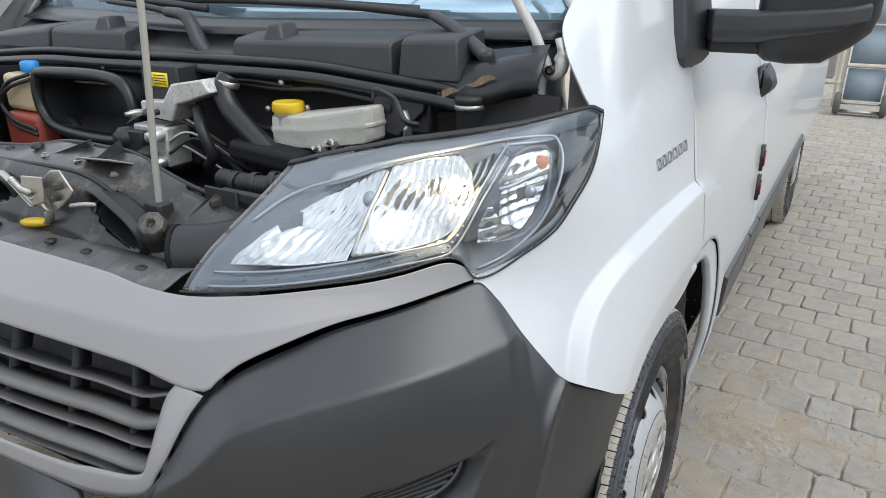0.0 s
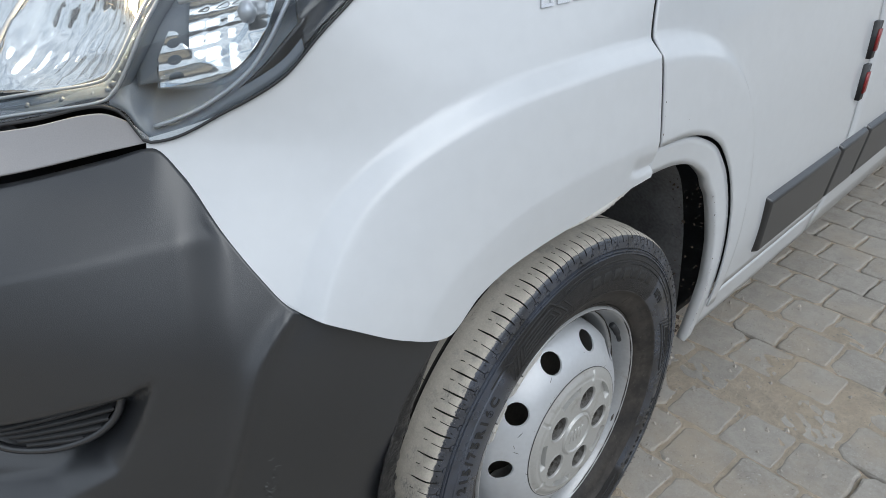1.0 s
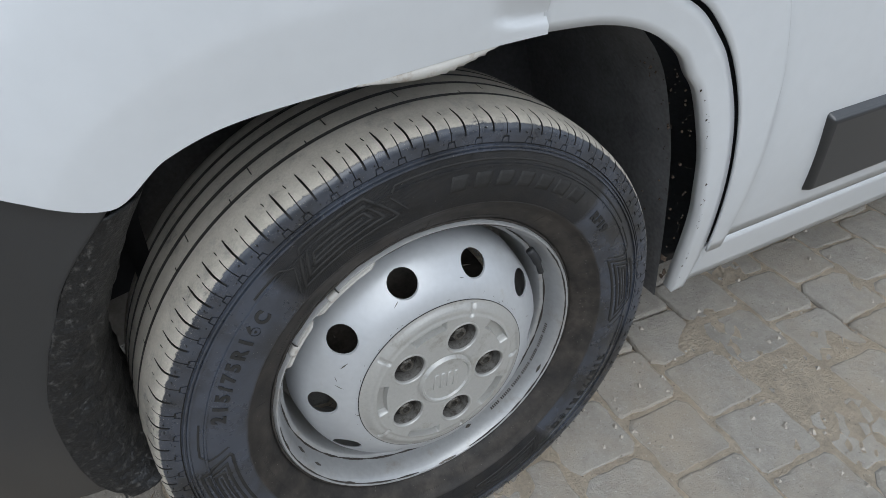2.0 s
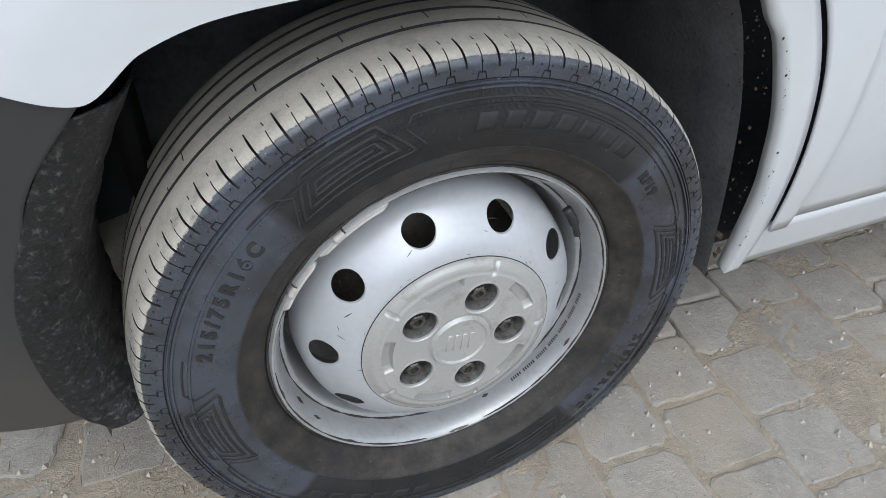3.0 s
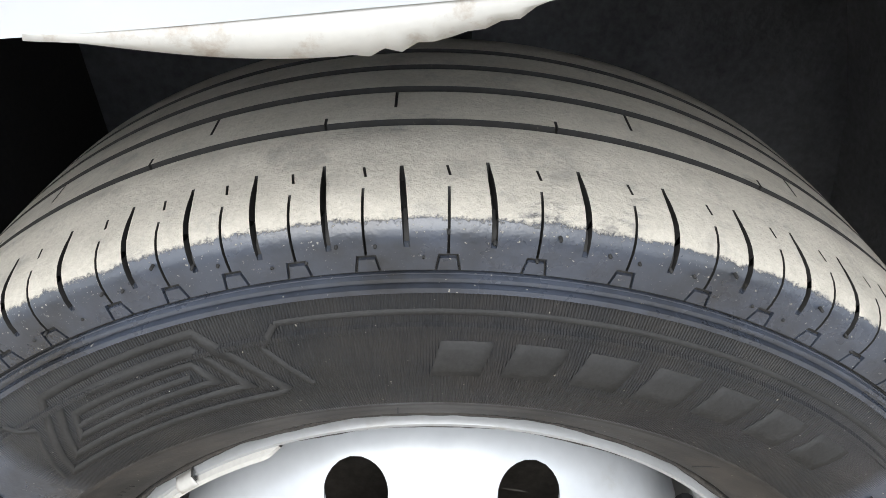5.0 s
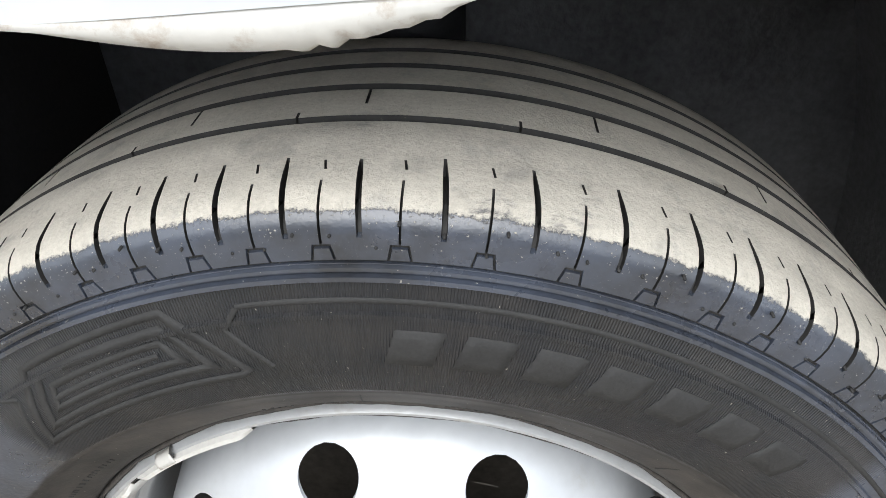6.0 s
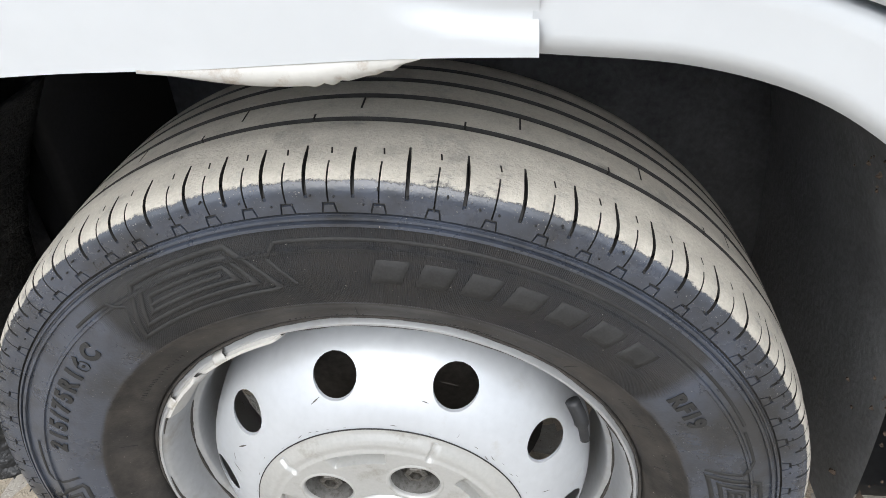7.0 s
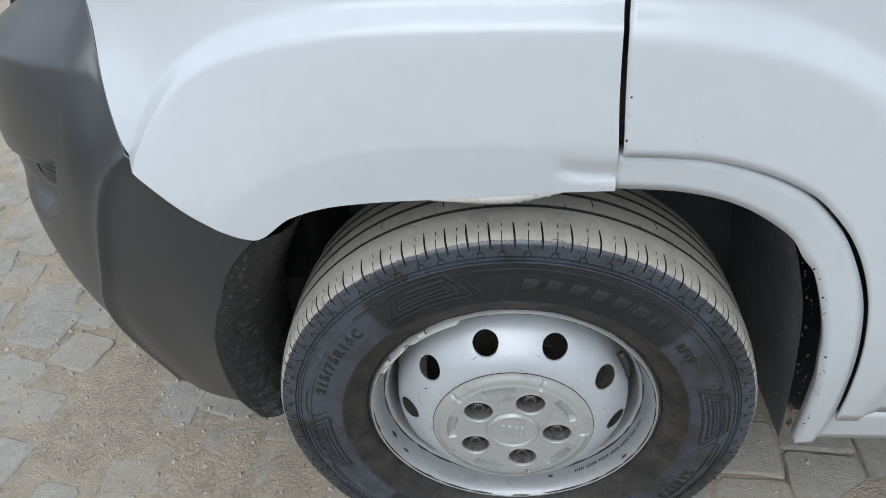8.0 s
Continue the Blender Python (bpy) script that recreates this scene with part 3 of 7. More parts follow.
# ---------- wheels ----------
def rubber(name):
    """Tyre rubber: dry dust on the tread with a ragged edge, ribbed velvet fields and glossy fields on the side wall, a brown film by the rim."""
    m = material(name, (0.0175, 0.0180, 0.0198), 0.38, vary=0.30, scale=24, fine=420, bump=0.10)
    nt = m.node_tree
    b = nt.nodes["Principled BSDF"]
    old = b.inputs["Base Color"].links[0].from_socket
    co = nt.nodes.new("ShaderNodeTexCoord")
    sep = nt.nodes.new("ShaderNodeSeparateXYZ")
    nt.links.new(co.outputs["Object"], sep.inputs[0])

    def op(kind, a, b2=None):
        n = nt.nodes.new("ShaderNodeMath")
        n.operation = kind
        for i, v in enumerate((a, b2)):
            if v is None:
                continue
            if isinstance(v, (int, float)):
                n.inputs[i].default_value = v
            else:
                nt.links.new(v, n.inputs[i])
        return n.outputs[0]

    def ramp(v, lo, hi, to_lo=0.0, to_hi=1.0):
        n = nt.nodes.new("ShaderNodeMapRange")
        for i, q in zip((1, 2, 3, 4), (lo, hi, to_lo, to_hi)):
            n.inputs[i].default_value = q
        nt.links.new(v, n.inputs[0])
        return n.outputs[0]

    def blend(f, one, two):
        n = nt.nodes.new("ShaderNodeMix")
        n.data_type = "RGBA"
        nt.links.new(f, n.inputs[0])
        for i, v in ((6, one), (7, two)):
            if isinstance(v, tuple):
                n.inputs[i].default_value = (*v, 1)
            else:
                nt.links.new(v, n.inputs[i])
        return n.outputs[2]

    def noisy(scale, detail, rough=0.6, stretch=None):
        n = nt.nodes.new("ShaderNodeTexNoise")
        n.inputs["Scale"].default_value, n.inputs["Detail"].default_value, n.inputs["Roughness"].default_value = scale, detail, rough
        if stretch:
            mp = nt.nodes.new("ShaderNodeMapping")
            mp.inputs["Scale"].default_value = stretch
            nt.links.new(co.outputs["Object"], mp.inputs[0])
            nt.links.new(mp.outputs[0], n.inputs["Vector"])
        else:
            nt.links.new(co.outputs["Object"], n.inputs["Vector"])
        return n.outputs[0]

    x, y, z = sep.outputs[0], sep.outputs[1], sep.outputs[2]
    r = op("SQRT", op("ADD", op("MULTIPLY", x, x), op("MULTIPLY", z, z)))
    ang = op("ARCTAN2", x, z)
    # fields of fine ribs round the trade names, smooth glossy fields between them
    sector = ramp(op("COSINE", op("MULTIPLY", op("SUBTRACT", ang, 0.07), 2.0)), 0.02, 0.10)
    ribbed = op("MULTIPLY", op("MULTIPLY", sector, ramp(r, 0.2600, 0.2612)), ramp(r, 0.3240, 0.3228))
    low = ramp(op("ADD", r, op("MULTIPLY", op("SUBTRACT", noisy(60, 4), 0.5), 0.003)), 0.2625, 0.2590)
    grain = noisy(420, 5, 0.75)
    # dust on the tread, rubbed off in patches and scratches
    edge = op("ADD", r, op("ADD", op("MULTIPLY", op("SUBTRACT", noisy(120, 7, 0.8), 0.5), 0.0075), op("MULTIPLY", op("SUBTRACT", noisy(900, 3, 0.7), 0.5), 0.0022)))
    worn = op("MULTIPLY", ramp(noisy(16, 5, 0.6), 0.60, 0.70), ramp(noisy(170, 6, 0.75, (1.0, 2.6, 1.0)), 0.47, 0.60))
    cover = op("MULTIPLY", ramp(noisy(38, 9, 0.72), 0.26, 0.46, 0.55, 1.0), op("SUBTRACT", 1.0, op("MULTIPLY", worn, 0.75)))
    amount = op("MULTIPLY", ramp(edge, 0.3524, 0.3534), cover)
    crumbs = op("MULTIPLY", op("MULTIPLY", ramp(noisy(700, 3, 0.6), 0.655, 0.70), ramp(r, 0.333, 0.350)), 0.8)
    specks = op("MULTIPLY", ramp(noisy(520, 2, 0.5), 0.735, 0.76), 0.55)
    amount = op("MAXIMUM", amount, op("MAXIMUM", crumbs, specks))
    dust = blend(op("ADD", op("MULTIPLY", noisy(55, 8, 0.7), 0.45), op("MULTIPLY", grain, 0.55)), (0.20, 0.182, 0.15), (0.74, 0.69, 0.60))
    # brown film by the rim
    brown = blend(ramp(noisy(30, 7, 0.7), 0.36, 0.66), (0.021, 0.019, 0.017), (0.066, 0.057, 0.049))
    base = blend(op("MULTIPLY", low, ramp(noisy(14, 4), 0.25, 0.6, 0.45, 0.95)), old, brown)
    # blue-grey rubber bloom, made stronger in colour for the sky's sheen
    bloom_and_sheen = op("MULTIPLY", op("MULTIPLY", op("SUBTRACT", 1.0, ribbed), op("SUBTRACT", 1.0, low)), ramp(noisy(9, 6, 0.7), 0.40, 0.58, 0.05, 1.0))
    base = blend(bloom_and_sheen, base, (0.045, 0.053, 0.072))
    streak = op("MULTIPLY", op("MULTIPLY", ribbed, ramp(noisy(26, 5, 0.65), 0.42, 0.66)), 0.42)
    base = blend(streak, base, (0.040, 0.035, 0.030))
    nt.links.new(blend(amount, base, dust), b.inputs["Base Color"])
    smudge = noisy(20, 5, 0.65)
    ro = op("ADD", 0.20, op("MULTIPLY", smudge, 0.16))
    ro = op("ADD", ro, op("MULTIPLY", ribbed, 0.22))
    ro = op("MAXIMUM", ro, op("MULTIPLY", low, 0.62))
    ro = op("MAXIMUM", ro, op("MULTIPLY", amount, 0.92))
    nt.links.new(ro, b.inputs["Roughness"])
    nt.links.new(op("SUBTRACT", 0.85, op("ADD", op("MULTIPLY", ribbed, 0.45), op("MULTIPLY", low, 0.5))), b.inputs["Specular IOR Level"])
    bp = nt.nodes.new("ShaderNodeBump")
    bp.inputs["Strength"].default_value, bp.inputs["Distance"].default_value = 0.55, 0.0006
    nt.links.new(op("MULTIPLY", op("SINE", op("MULTIPLY", ang, 1500.0)), ribbed), bp.inputs["Height"])
    nt.links.new(b.inputs["Normal"].links[0].from_socket, bp.inputs["Normal"])
    crust = nt.nodes.new("ShaderNodeBump")
    crust.inputs["Strength"].default_value, crust.inputs["Distance"].default_value = 0.5, 0.0012
    nt.links.new(op("MULTIPLY", amount, op("ADD", grain, noisy(90, 5, 0.7))), crust.inputs["Height"])
    nt.links.new(bp.outputs[0], crust.inputs["Normal"])
    nt.links.new(crust.outputs[0], b.inputs["Normal"])
    return m


TYRE = rubber("dusty_tyre_rubber")
GROOVE_RUBBER = material("dark_groove_rubber", (0.02, 0.019, 0.018), 0.7, vary=0.5, scale=120, dirt=(0.16, 0.14, 0.11), dirt_at=0.7)
LETTER = material("raised_letter_rubber", (0.027, 0.0265, 0.026), 0.68, vary=0.35, scale=60, fine=600, bump=0.15, spec=0.3)
HUB = Vector((0, 0, 0.343))

# side wall, shoulder and tread, from the outer bead to the inner one: radius, y
SIDE = [(.2225, .004), (.2245, -.008), (.2275, -.0145), (.235, -.0212), (.245, -.027), (.2565, -.0345), (.2575, -.036), (.262, -.0375), (.275, -.041), (.285, -.0422), (.2945, -.0418), (.3065, -.0392), (.3072, -.0408), (.3092, -.0404), (.3100, -.0386), (.316, -.0372), (.3235, -.0352), (.3241, -.0374), (.3262, -.0370), (.3268, -.0342), (.3280, -.0340), (.3286, -.0360), (.3300, -.0357), (.3306, -.0336),
        (.3310, -.0335), (.3314, -.0335), (.3322, -.0335), (.3326, -.0335), (.3345, -.0334), (.3380, -.0332), (.3384, -.0332), (.3396, -.0331), (.3400, -.0331), (.3412, -.0330), (.343, -.0328), (.3445, -.0325), (.348, -.0315), (.3515, -.0295), (.3540, -.0270), (.3560, -.0240), (.3578, -.0200), (.3590, -.0150), (.3597, -.0105), (.3600, -.0082), (.3601, -.0077), (.3603, -.0055), (.3606, -.0022), (.3607, -.0017), (.3610, .0012), (.3612, .0045)]
TREAD_Y = [.012, .020, .0275, .0285, .0325, .0335, .039, .045, .056, .061, .062, .0670, .068, .078, .088, .0895, .0905, .0955, .0965, .106, .115, .1155, .1165, .1215, .1225, .128, .135, .143]
GROOVES = [(.028, .033), (.0615, .0675), (.090, .096), (.116, .122)]


def tread_r(y):
    return 0.3645 - 0.55 * (y - 0.062) ** 2


PROFILE = SIDE + [(tread_r(y), y) for y in TREAD_Y] + [(.352, .156), (.34, .166), (.32, .172), (.29, .174), (.26, .168), (.24, .156), (.2215, .144)]


def pitches():
    """Angles of the shoulder blocks' middles, in degrees from the top; long and short blocks come in turns."""
    run = [5.7, 4.45, 4.4, 4.4, 4.6, 5.3, 5.75, 6.05, 5.7, 5.1, 4.45, 4.6, 4.6, 5.1]
    out = [-26.75]
    while out[-1] < 330:
        out.append(out[-1] + run[(len(out) - 1) % 14])
    k = (333.25 - 60) / (out[-1] - 60)
    return [q if q < 60 else 60 + (q - 60) * k for q in out[:-1]]


def tyre_mesh():
    mids = pitches()
    cols = []
    for i, (m, nxt) in enumerate(zip(mids, mids[1:] + [mids[0] + 360])):
        p = nxt - m
        cols += [(m, s * d, tag, i) for s, d, tag in ((-1, .34, "v"), (-1, .09, "m"), (-1, .05, "k"), (1, .05, "k"), (1, .09, "m"), (1, .34, "v"))]
        cols += [(m, d, tag, i) for d, tag in ((1, "i"), (2, "g"), (3, "g"), (4, "o"))]
        cols += [(m + p * .31, d, tag if i % 3 else "", i) for d, tag in ((-.11, "q"), (-.06, "n"), (.06, "n"), (.11, "q"))]
        cols += [(m + p * .5, s * w, tag, i) for s, w, tag in ((-1, 1.0, "w"), (-1, .75, "s"), (1, .75, "s"), (1, 1.0, "w"))]
        cols += [(m + p * .69, 0, "", i), (m + p * .73, 0, "", i)]
        cols += [(nxt, -d, tag, i) for d, tag in ((4, "o"), (3, "g"), (2, "g"), (1, "i"))]

    def turn(m, d, tag, r, y):
        """The angle of a column at a place of the profile: slots lean, block feet spread."""
        side_part = r < .345 and y < 0
        if tag in ("i", "g", "o"):
            foot = .56 + .27 * min(max((.3396 - r) / .0080, 0), 1) if side_part else .56
            return m + (1 if d > 0 else -1) * (foot + (-.10, -.05, .05, .10)[abs(d) - 1])
        if tag in ("w", "s"):
            lean = -11 * (min(max(y, -.033), .004) + .033) * (1 - step(.006, .028, y))
            return m + lean + d * .20 * (1 - .45 * step(-.014, .002, y))
        if tag in ("n", "q"):
            return m + d
        if tag in ("m", "k") and -.012 < y < .002:
            return m + d - 26 * (y + .005)
        return m + d

    bm = bmesh.new()
    grid, deep = [], []
    for m, d0, tag, i in cols:
        ring, dd = [], []
        jag = 0.003 * noise.noise(Vector((i * 7.3, 0, 0)))
        for r, y in PROFILE:
            d = 0.0
            if tag == "s" and r > .3435 and y < 0.0 + jag:
                d = 0.0022 + 0.0045 * step(.346, .354, r)
            if tag == "k" and (.3396 < r and y < -.0195 and r < .3585 or -.0079 < y < -.0018 and r > .359):
                d = 0.0045
            if tag == "g" and .3314 <= r <= .3396 or tag in ("i", "v", "m", "k") and .3384 <= r <= .3396:
                d = max(d, 0.0017)
            if .3313 < r < .3323 and y < 0:
                d = 0.0017
            if tag == "n" and (.0335 <= y < .0385 if i % 3 == 1 else .0555 <= y < .0615):
                d = 0.003
            if r > .35 and any(g0 < y < g1 for g0, g1 in GROOVES):
                d = 0.0055
            q = turn(m, d0, tag, r, y)
            cs, sn = math.sin(radians(q)), math.cos(radians(q))
            rr = r - d if y > -.026 else r - d * 0.2
            yy = y if y > -.026 else y + d * 0.98
            pt = Vector((rr * cs, yy, rr * sn))
            low = -0.343 + 0.001
            if pt.z < low:
                over = low - pt.z
                pt.z = low
                pt.y += (-0.25 if y < 0.06 else 0.25) * over
            ring.append(bm.verts.new(pt))
            dd.append(d)
        grid.append(ring)
        deep.append(dd)
    n = len(grid)
    for i in range(n):
        j = (i + 1) % n
        for k in range(len(PROFILE) - 1):
            f = bm.faces.new((grid[i][k], grid[j][k], grid[j][k + 1], grid[i][k + 1]))
            dark = max(deep[i][k], deep[j][k], deep[i][k + 1], deep[j][k + 1])
            f.material_index = 1 if dark > 0.0024 or 0.0016 < dark < 0.0020 and min(deep[i][k], deep[j][k]) > .0016 else 0
    bmesh.ops.recalc_face_normals(bm, faces=bm.faces)
    return bm


RIM = [(.2225, .004), (.2222, -.006), (.2212, -.0122), (.2192, -.0150), (.2172, -.0148), (.2164, -.0126), (.2150, -.0118), (.2125, -.0080), (.2095, -.001), (.2070, .007), (.2052, .016), (.2044, .0205), (.2034, .0225), (.1990, .0240), (.1976, .0260), (.1965, .032), (.1950, .050), (.194, .11), (.20, .125), (.2215, .140)]
DISH = curve([(.100, -.036), (.121, -.0345), (.132, -.031), (.145, -.0235), (.158, -.0125), (.167, -.003), (.175, .008), (.180, .021), (.1835, .040), (.1850, .055)])
HOLE_R, HOLE_AT = 0.0190, 0.1600


def around(r, a, y):
    """A place on the wheel at radius r, angle a (degrees clockwise from the top) and depth y."""
    return Vector((r * math.sin(radians(a)), y, r * math.cos(radians(a))))


def dish_mesh():
    """The domed wheel disc with ten round holes."""
    bm = bmesh.new()
    r0, r1, half = .100, .1850, 18.0
    for s in range(10):
        mid = -14.8 + 36 * s
        loops = []
        n = 48
        W = half * HOLE_AT * math.pi / 180
        edge = [(-W + 2 * W * k / 12, r0 - HOLE_AT) for k in range(12)] + [(W, r0 - HOLE_AT + (r1 - r0) * k / 12) for k in range(12)] + [(W - 2 * W * k / 12, r1 - HOLE_AT) for k in range(12)] + [(-W, r1 - HOLE_AT - (r1 - r0) * k / 12) for k in range(12)]
        hole = [(HOLE_R * x / math.hypot(x, y), (.0132 if y > 0 else .0158) * y / math.hypot(x, y)) for x, y in edge]
        for ring in range(-1, 8):
            lp = []
            for k in range(n):
                hx, hr = hole[k]
                # outward to the edge of this sector
                ex, er = edge[k]
                t = max(ring, 0) / 7
                r, a = HOLE_AT + hr + (er - hr) * t, mid + (hx + (ex - hx) * t) / HOLE_AT * 180 / math.pi
                y = DISH(r) + (0.0035 if ring < 0 else 0.0004 if ring == 0 else 0)
                lp.append(bm.verts.new(around(r, a, y)))
            loops.append(lp)
        for A, B in zip(loops, loops[1:]):
            for k in range(n):
                bm.faces.new((A[k], A[(k + 1) % n], B[(k + 1) % n], B[k]))
    bmesh.ops.remove_doubles(bm, verts=bm.verts, dist=0.0004)
    bmesh.ops.recalc_face_normals(bm, faces=bm.faces)
    return bm


BOLT_AT, BOLT_R = 0.0668, 0.0228


def cap_y(r, a):
    """Height of the hub cover."""
    y = -.0415 + 0.006 * step(.108, .121, r)
    y -= 0.0015 * (1 - step(.100, .104, r))
    dents = 0.0
    for k in range(5):
        b = 21.8 + 72 * k
        da = (a - b + 180) % 360 - 180
        d = math.hypot(r - BOLT_AT * math.cos(radians(da)), BOLT_AT * math.sin(radians(da))) if abs(da) < 60 else 1
        dents = max(dents, 0.026 * (1 - step(BOLT_R - .0020, BOLT_R, d)))
        dm = (a - b - 36 + 180) % 360 - 180
        if abs(dm) < 17:
            dents = max(dents, 0.009 * step(.086, .0872, r) * (1 - step(.0985, .100, r)) * (1 - step(13.6, 15.4, abs(dm))))
        if abs(da) < 3:
            dents = dents or 0.0030 * step(.0985, .1005, r) * (1 - step(.1165, .1180, r)) * (1 - step(1.1, 1.7, abs(da)))
    y += 0.0016 * step(.0385, .0395, r) * (1 - step(.0410, .0425, r))
    if r < .0385:
        y -= 0.0032 * (1 - step(.0365, .0385, r)) - 0.0028 * (1 - step(.0325, .034, r))
    return y + dents


def cap_mesh():
    rs = [.0004, .012, .024, .0315, .0325, .034, .0355, .0365, .0385, .0395, .041, .0425] + [.0440 + .0012 * i for i in range(38)] + [.0905, .0935, .0965, .0985, .0992, .100, .1012, .1025, .104, .106, .108, .110, .113, .116, .117, .118, .1195, .1205, .121]
    n = 480
    rows = [[around(r, 360 * k / n, cap_y(r, 360 * k / n)) for k in range(n)] for r in rs]
    rows.append([around(.1212, 360 * k / n, -.028) for k in range(n)])
    bm = sheet(rows, True)
    bmesh.ops.recalc_face_normals(bm, faces=bm.faces)
    return bm


def lettering(text, size, a_mid, r_mid, spacing, depth=0.0008, shear=0.0, bold=0.0, flip=False):
    """Raised characters bent round the side wall."""
    cu = bpy.data.curves.new("lettering", "FONT")
    cu.body, cu.size, cu.align_x, cu.align_y, cu.extrude, cu.shear, cu.offset = text, size, "CENTER", "CENTER", depth, shear, bold
    cu.space_character = spacing
    tmp = bpy.data.objects.new("lettering", cu)
    scene.collection.objects.link(tmp)
    me = bpy.data.meshes.new_from_object(tmp.evaluated_get(bpy.context.evaluated_depsgraph_get()))
    bpy.data.objects.remove(tmp)
    bm = bmesh.new()
    bm.from_mesh(me)
    bpy.data.meshes.remove(me)
    bmesh.ops.subdivide_edges(bm, edges=[e for e in bm.edges if e.calc_length() > 0.006], cuts=2)
    for v in bm.verts:
        x, h, d = v.co
        r, a = (r_mid - h, a_mid - math.degrees(x / r_mid)) if flip else (r_mid + h, a_mid + math.degrees(x / r_mid))
        v.co = around(r, a, side_wall(r) - d - depth * 0.3)
    return bm


side_wall = curve([(r, y) for r, y in SIDE[:30]])


def raised(poly, width, lift, bm):
    """A raised line along a closed or open outline of (angle, radius) on the side wall."""
    for (a0, r0), (a1, r1) in zip(poly, poly[1:]):
        n = max(2, int(abs(a1 - a0) / 1.5) + 1)
        rows = []
        dx, dr = radians(a1 - a0) * .295, r1 - r0
        ln = math.hypot(dx, dr) or 1
        nx, nr = -dr / ln * width / 2, dx / ln * width / 2
        for k in range(n + 1):
            a, r = a0 + (a1 - a0) * k / n, r0 + (r1 - r0) * k / n
            ring = []
            for s, h in ((-1.2, -.0003), (-.8, lift), (.8, lift), (1.2, -.0003)):
                rr, aa = r + nr * s, a + math.degrees(nx * s / .295)
                ring.append(around(rr, aa, side_wall(rr) - h))
            rows.append(ring)
        sheet(rows, False, bm)


def inset(poly, d):
    """A closed outline of (angle, radius) moved inwards by d metres."""
    P = [Vector((radians(a) * .295, r)) for a, r in poly]
    n = len(P)
    out = []
    for i in range(n):
        a, b, c = P[i - 1], P[i], P[(i + 1) % n]
        e1, e2 = (b - a).normalized(), (c - b).normalized()
        n1, n2 = Vector((e1.y, -e1.x)), Vector((e2.y, -e2.x))
        m = (n1 + n2).normalized()
        q = b + m * d / max(.35, m.dot(n1))
        out.append((math.degrees(q.x / .295), q.y))
    return out


def band(outer, inner, lift, bm):
    """A flat raised band between two closed outlines of (angle, radius)."""
    n = len(outer)
    rows = []
    for i in range(n):
        j = (i + 1) % n
        cuts = max(1, int(abs(outer[j][0] - outer[i][0]) / 1.2))
        for k in range(cuts):
            t = k / cuts
            o = [outer[i][c] + (outer[j][c] - outer[i][c]) * t for c in (0, 1)]
            q = [inner[i][c] + (inner[j][c] - inner[i][c]) * t for c in (0, 1)]
            rows.append([around(r, a, side_wall(r) - h) for (a, r), h in ((o, -.0004), (o, lift), (q, lift), (q, -.0004))])
    sheet(rows + rows[:1], False, bm)


def emblem(a0, long):
    """The flat bands of an arrow-shaped mark on the side wall, one inside another, and the lines that run on from it."""
    base = [(-14.0, .2738), (-8.6, .3165), (6.6, .3196), (12.4, .2825), (11.2, .2780)]
    out = []
    for d, w in ((0.0, .0036), (.0070, .0034), (.0136, .0032)):
        bm = bmesh.new()
        shape = base if d == 0 else base[:3] + [(12.2, .2800)]
        outer, inner = inset(shape, d), inset(shape, d + w)
        band([(a0 + a, r) for a, r in outer], [(a0 + a, r) for a, r in inner], .0007, bm)
        out.append(bm)
    for pts in (((-7.6, .2955), (4.6, .2985)), ((14.3, .2832), (11.2, .3045), (12.8, .3145), (15, .3147), (long, .3147)), ((-15.0, .2752), (-11.6, .3030), (-14.0, .3125), (-21, .3130))):
        bm = bmesh.new()
        raised([(a0 + a, r) for a, r in pts], .0024, .0007, bm)
        out.append(bm)
    for bm in out:
        bmesh.ops.recalc_face_normals(bm, faces=bm.faces)
    return out


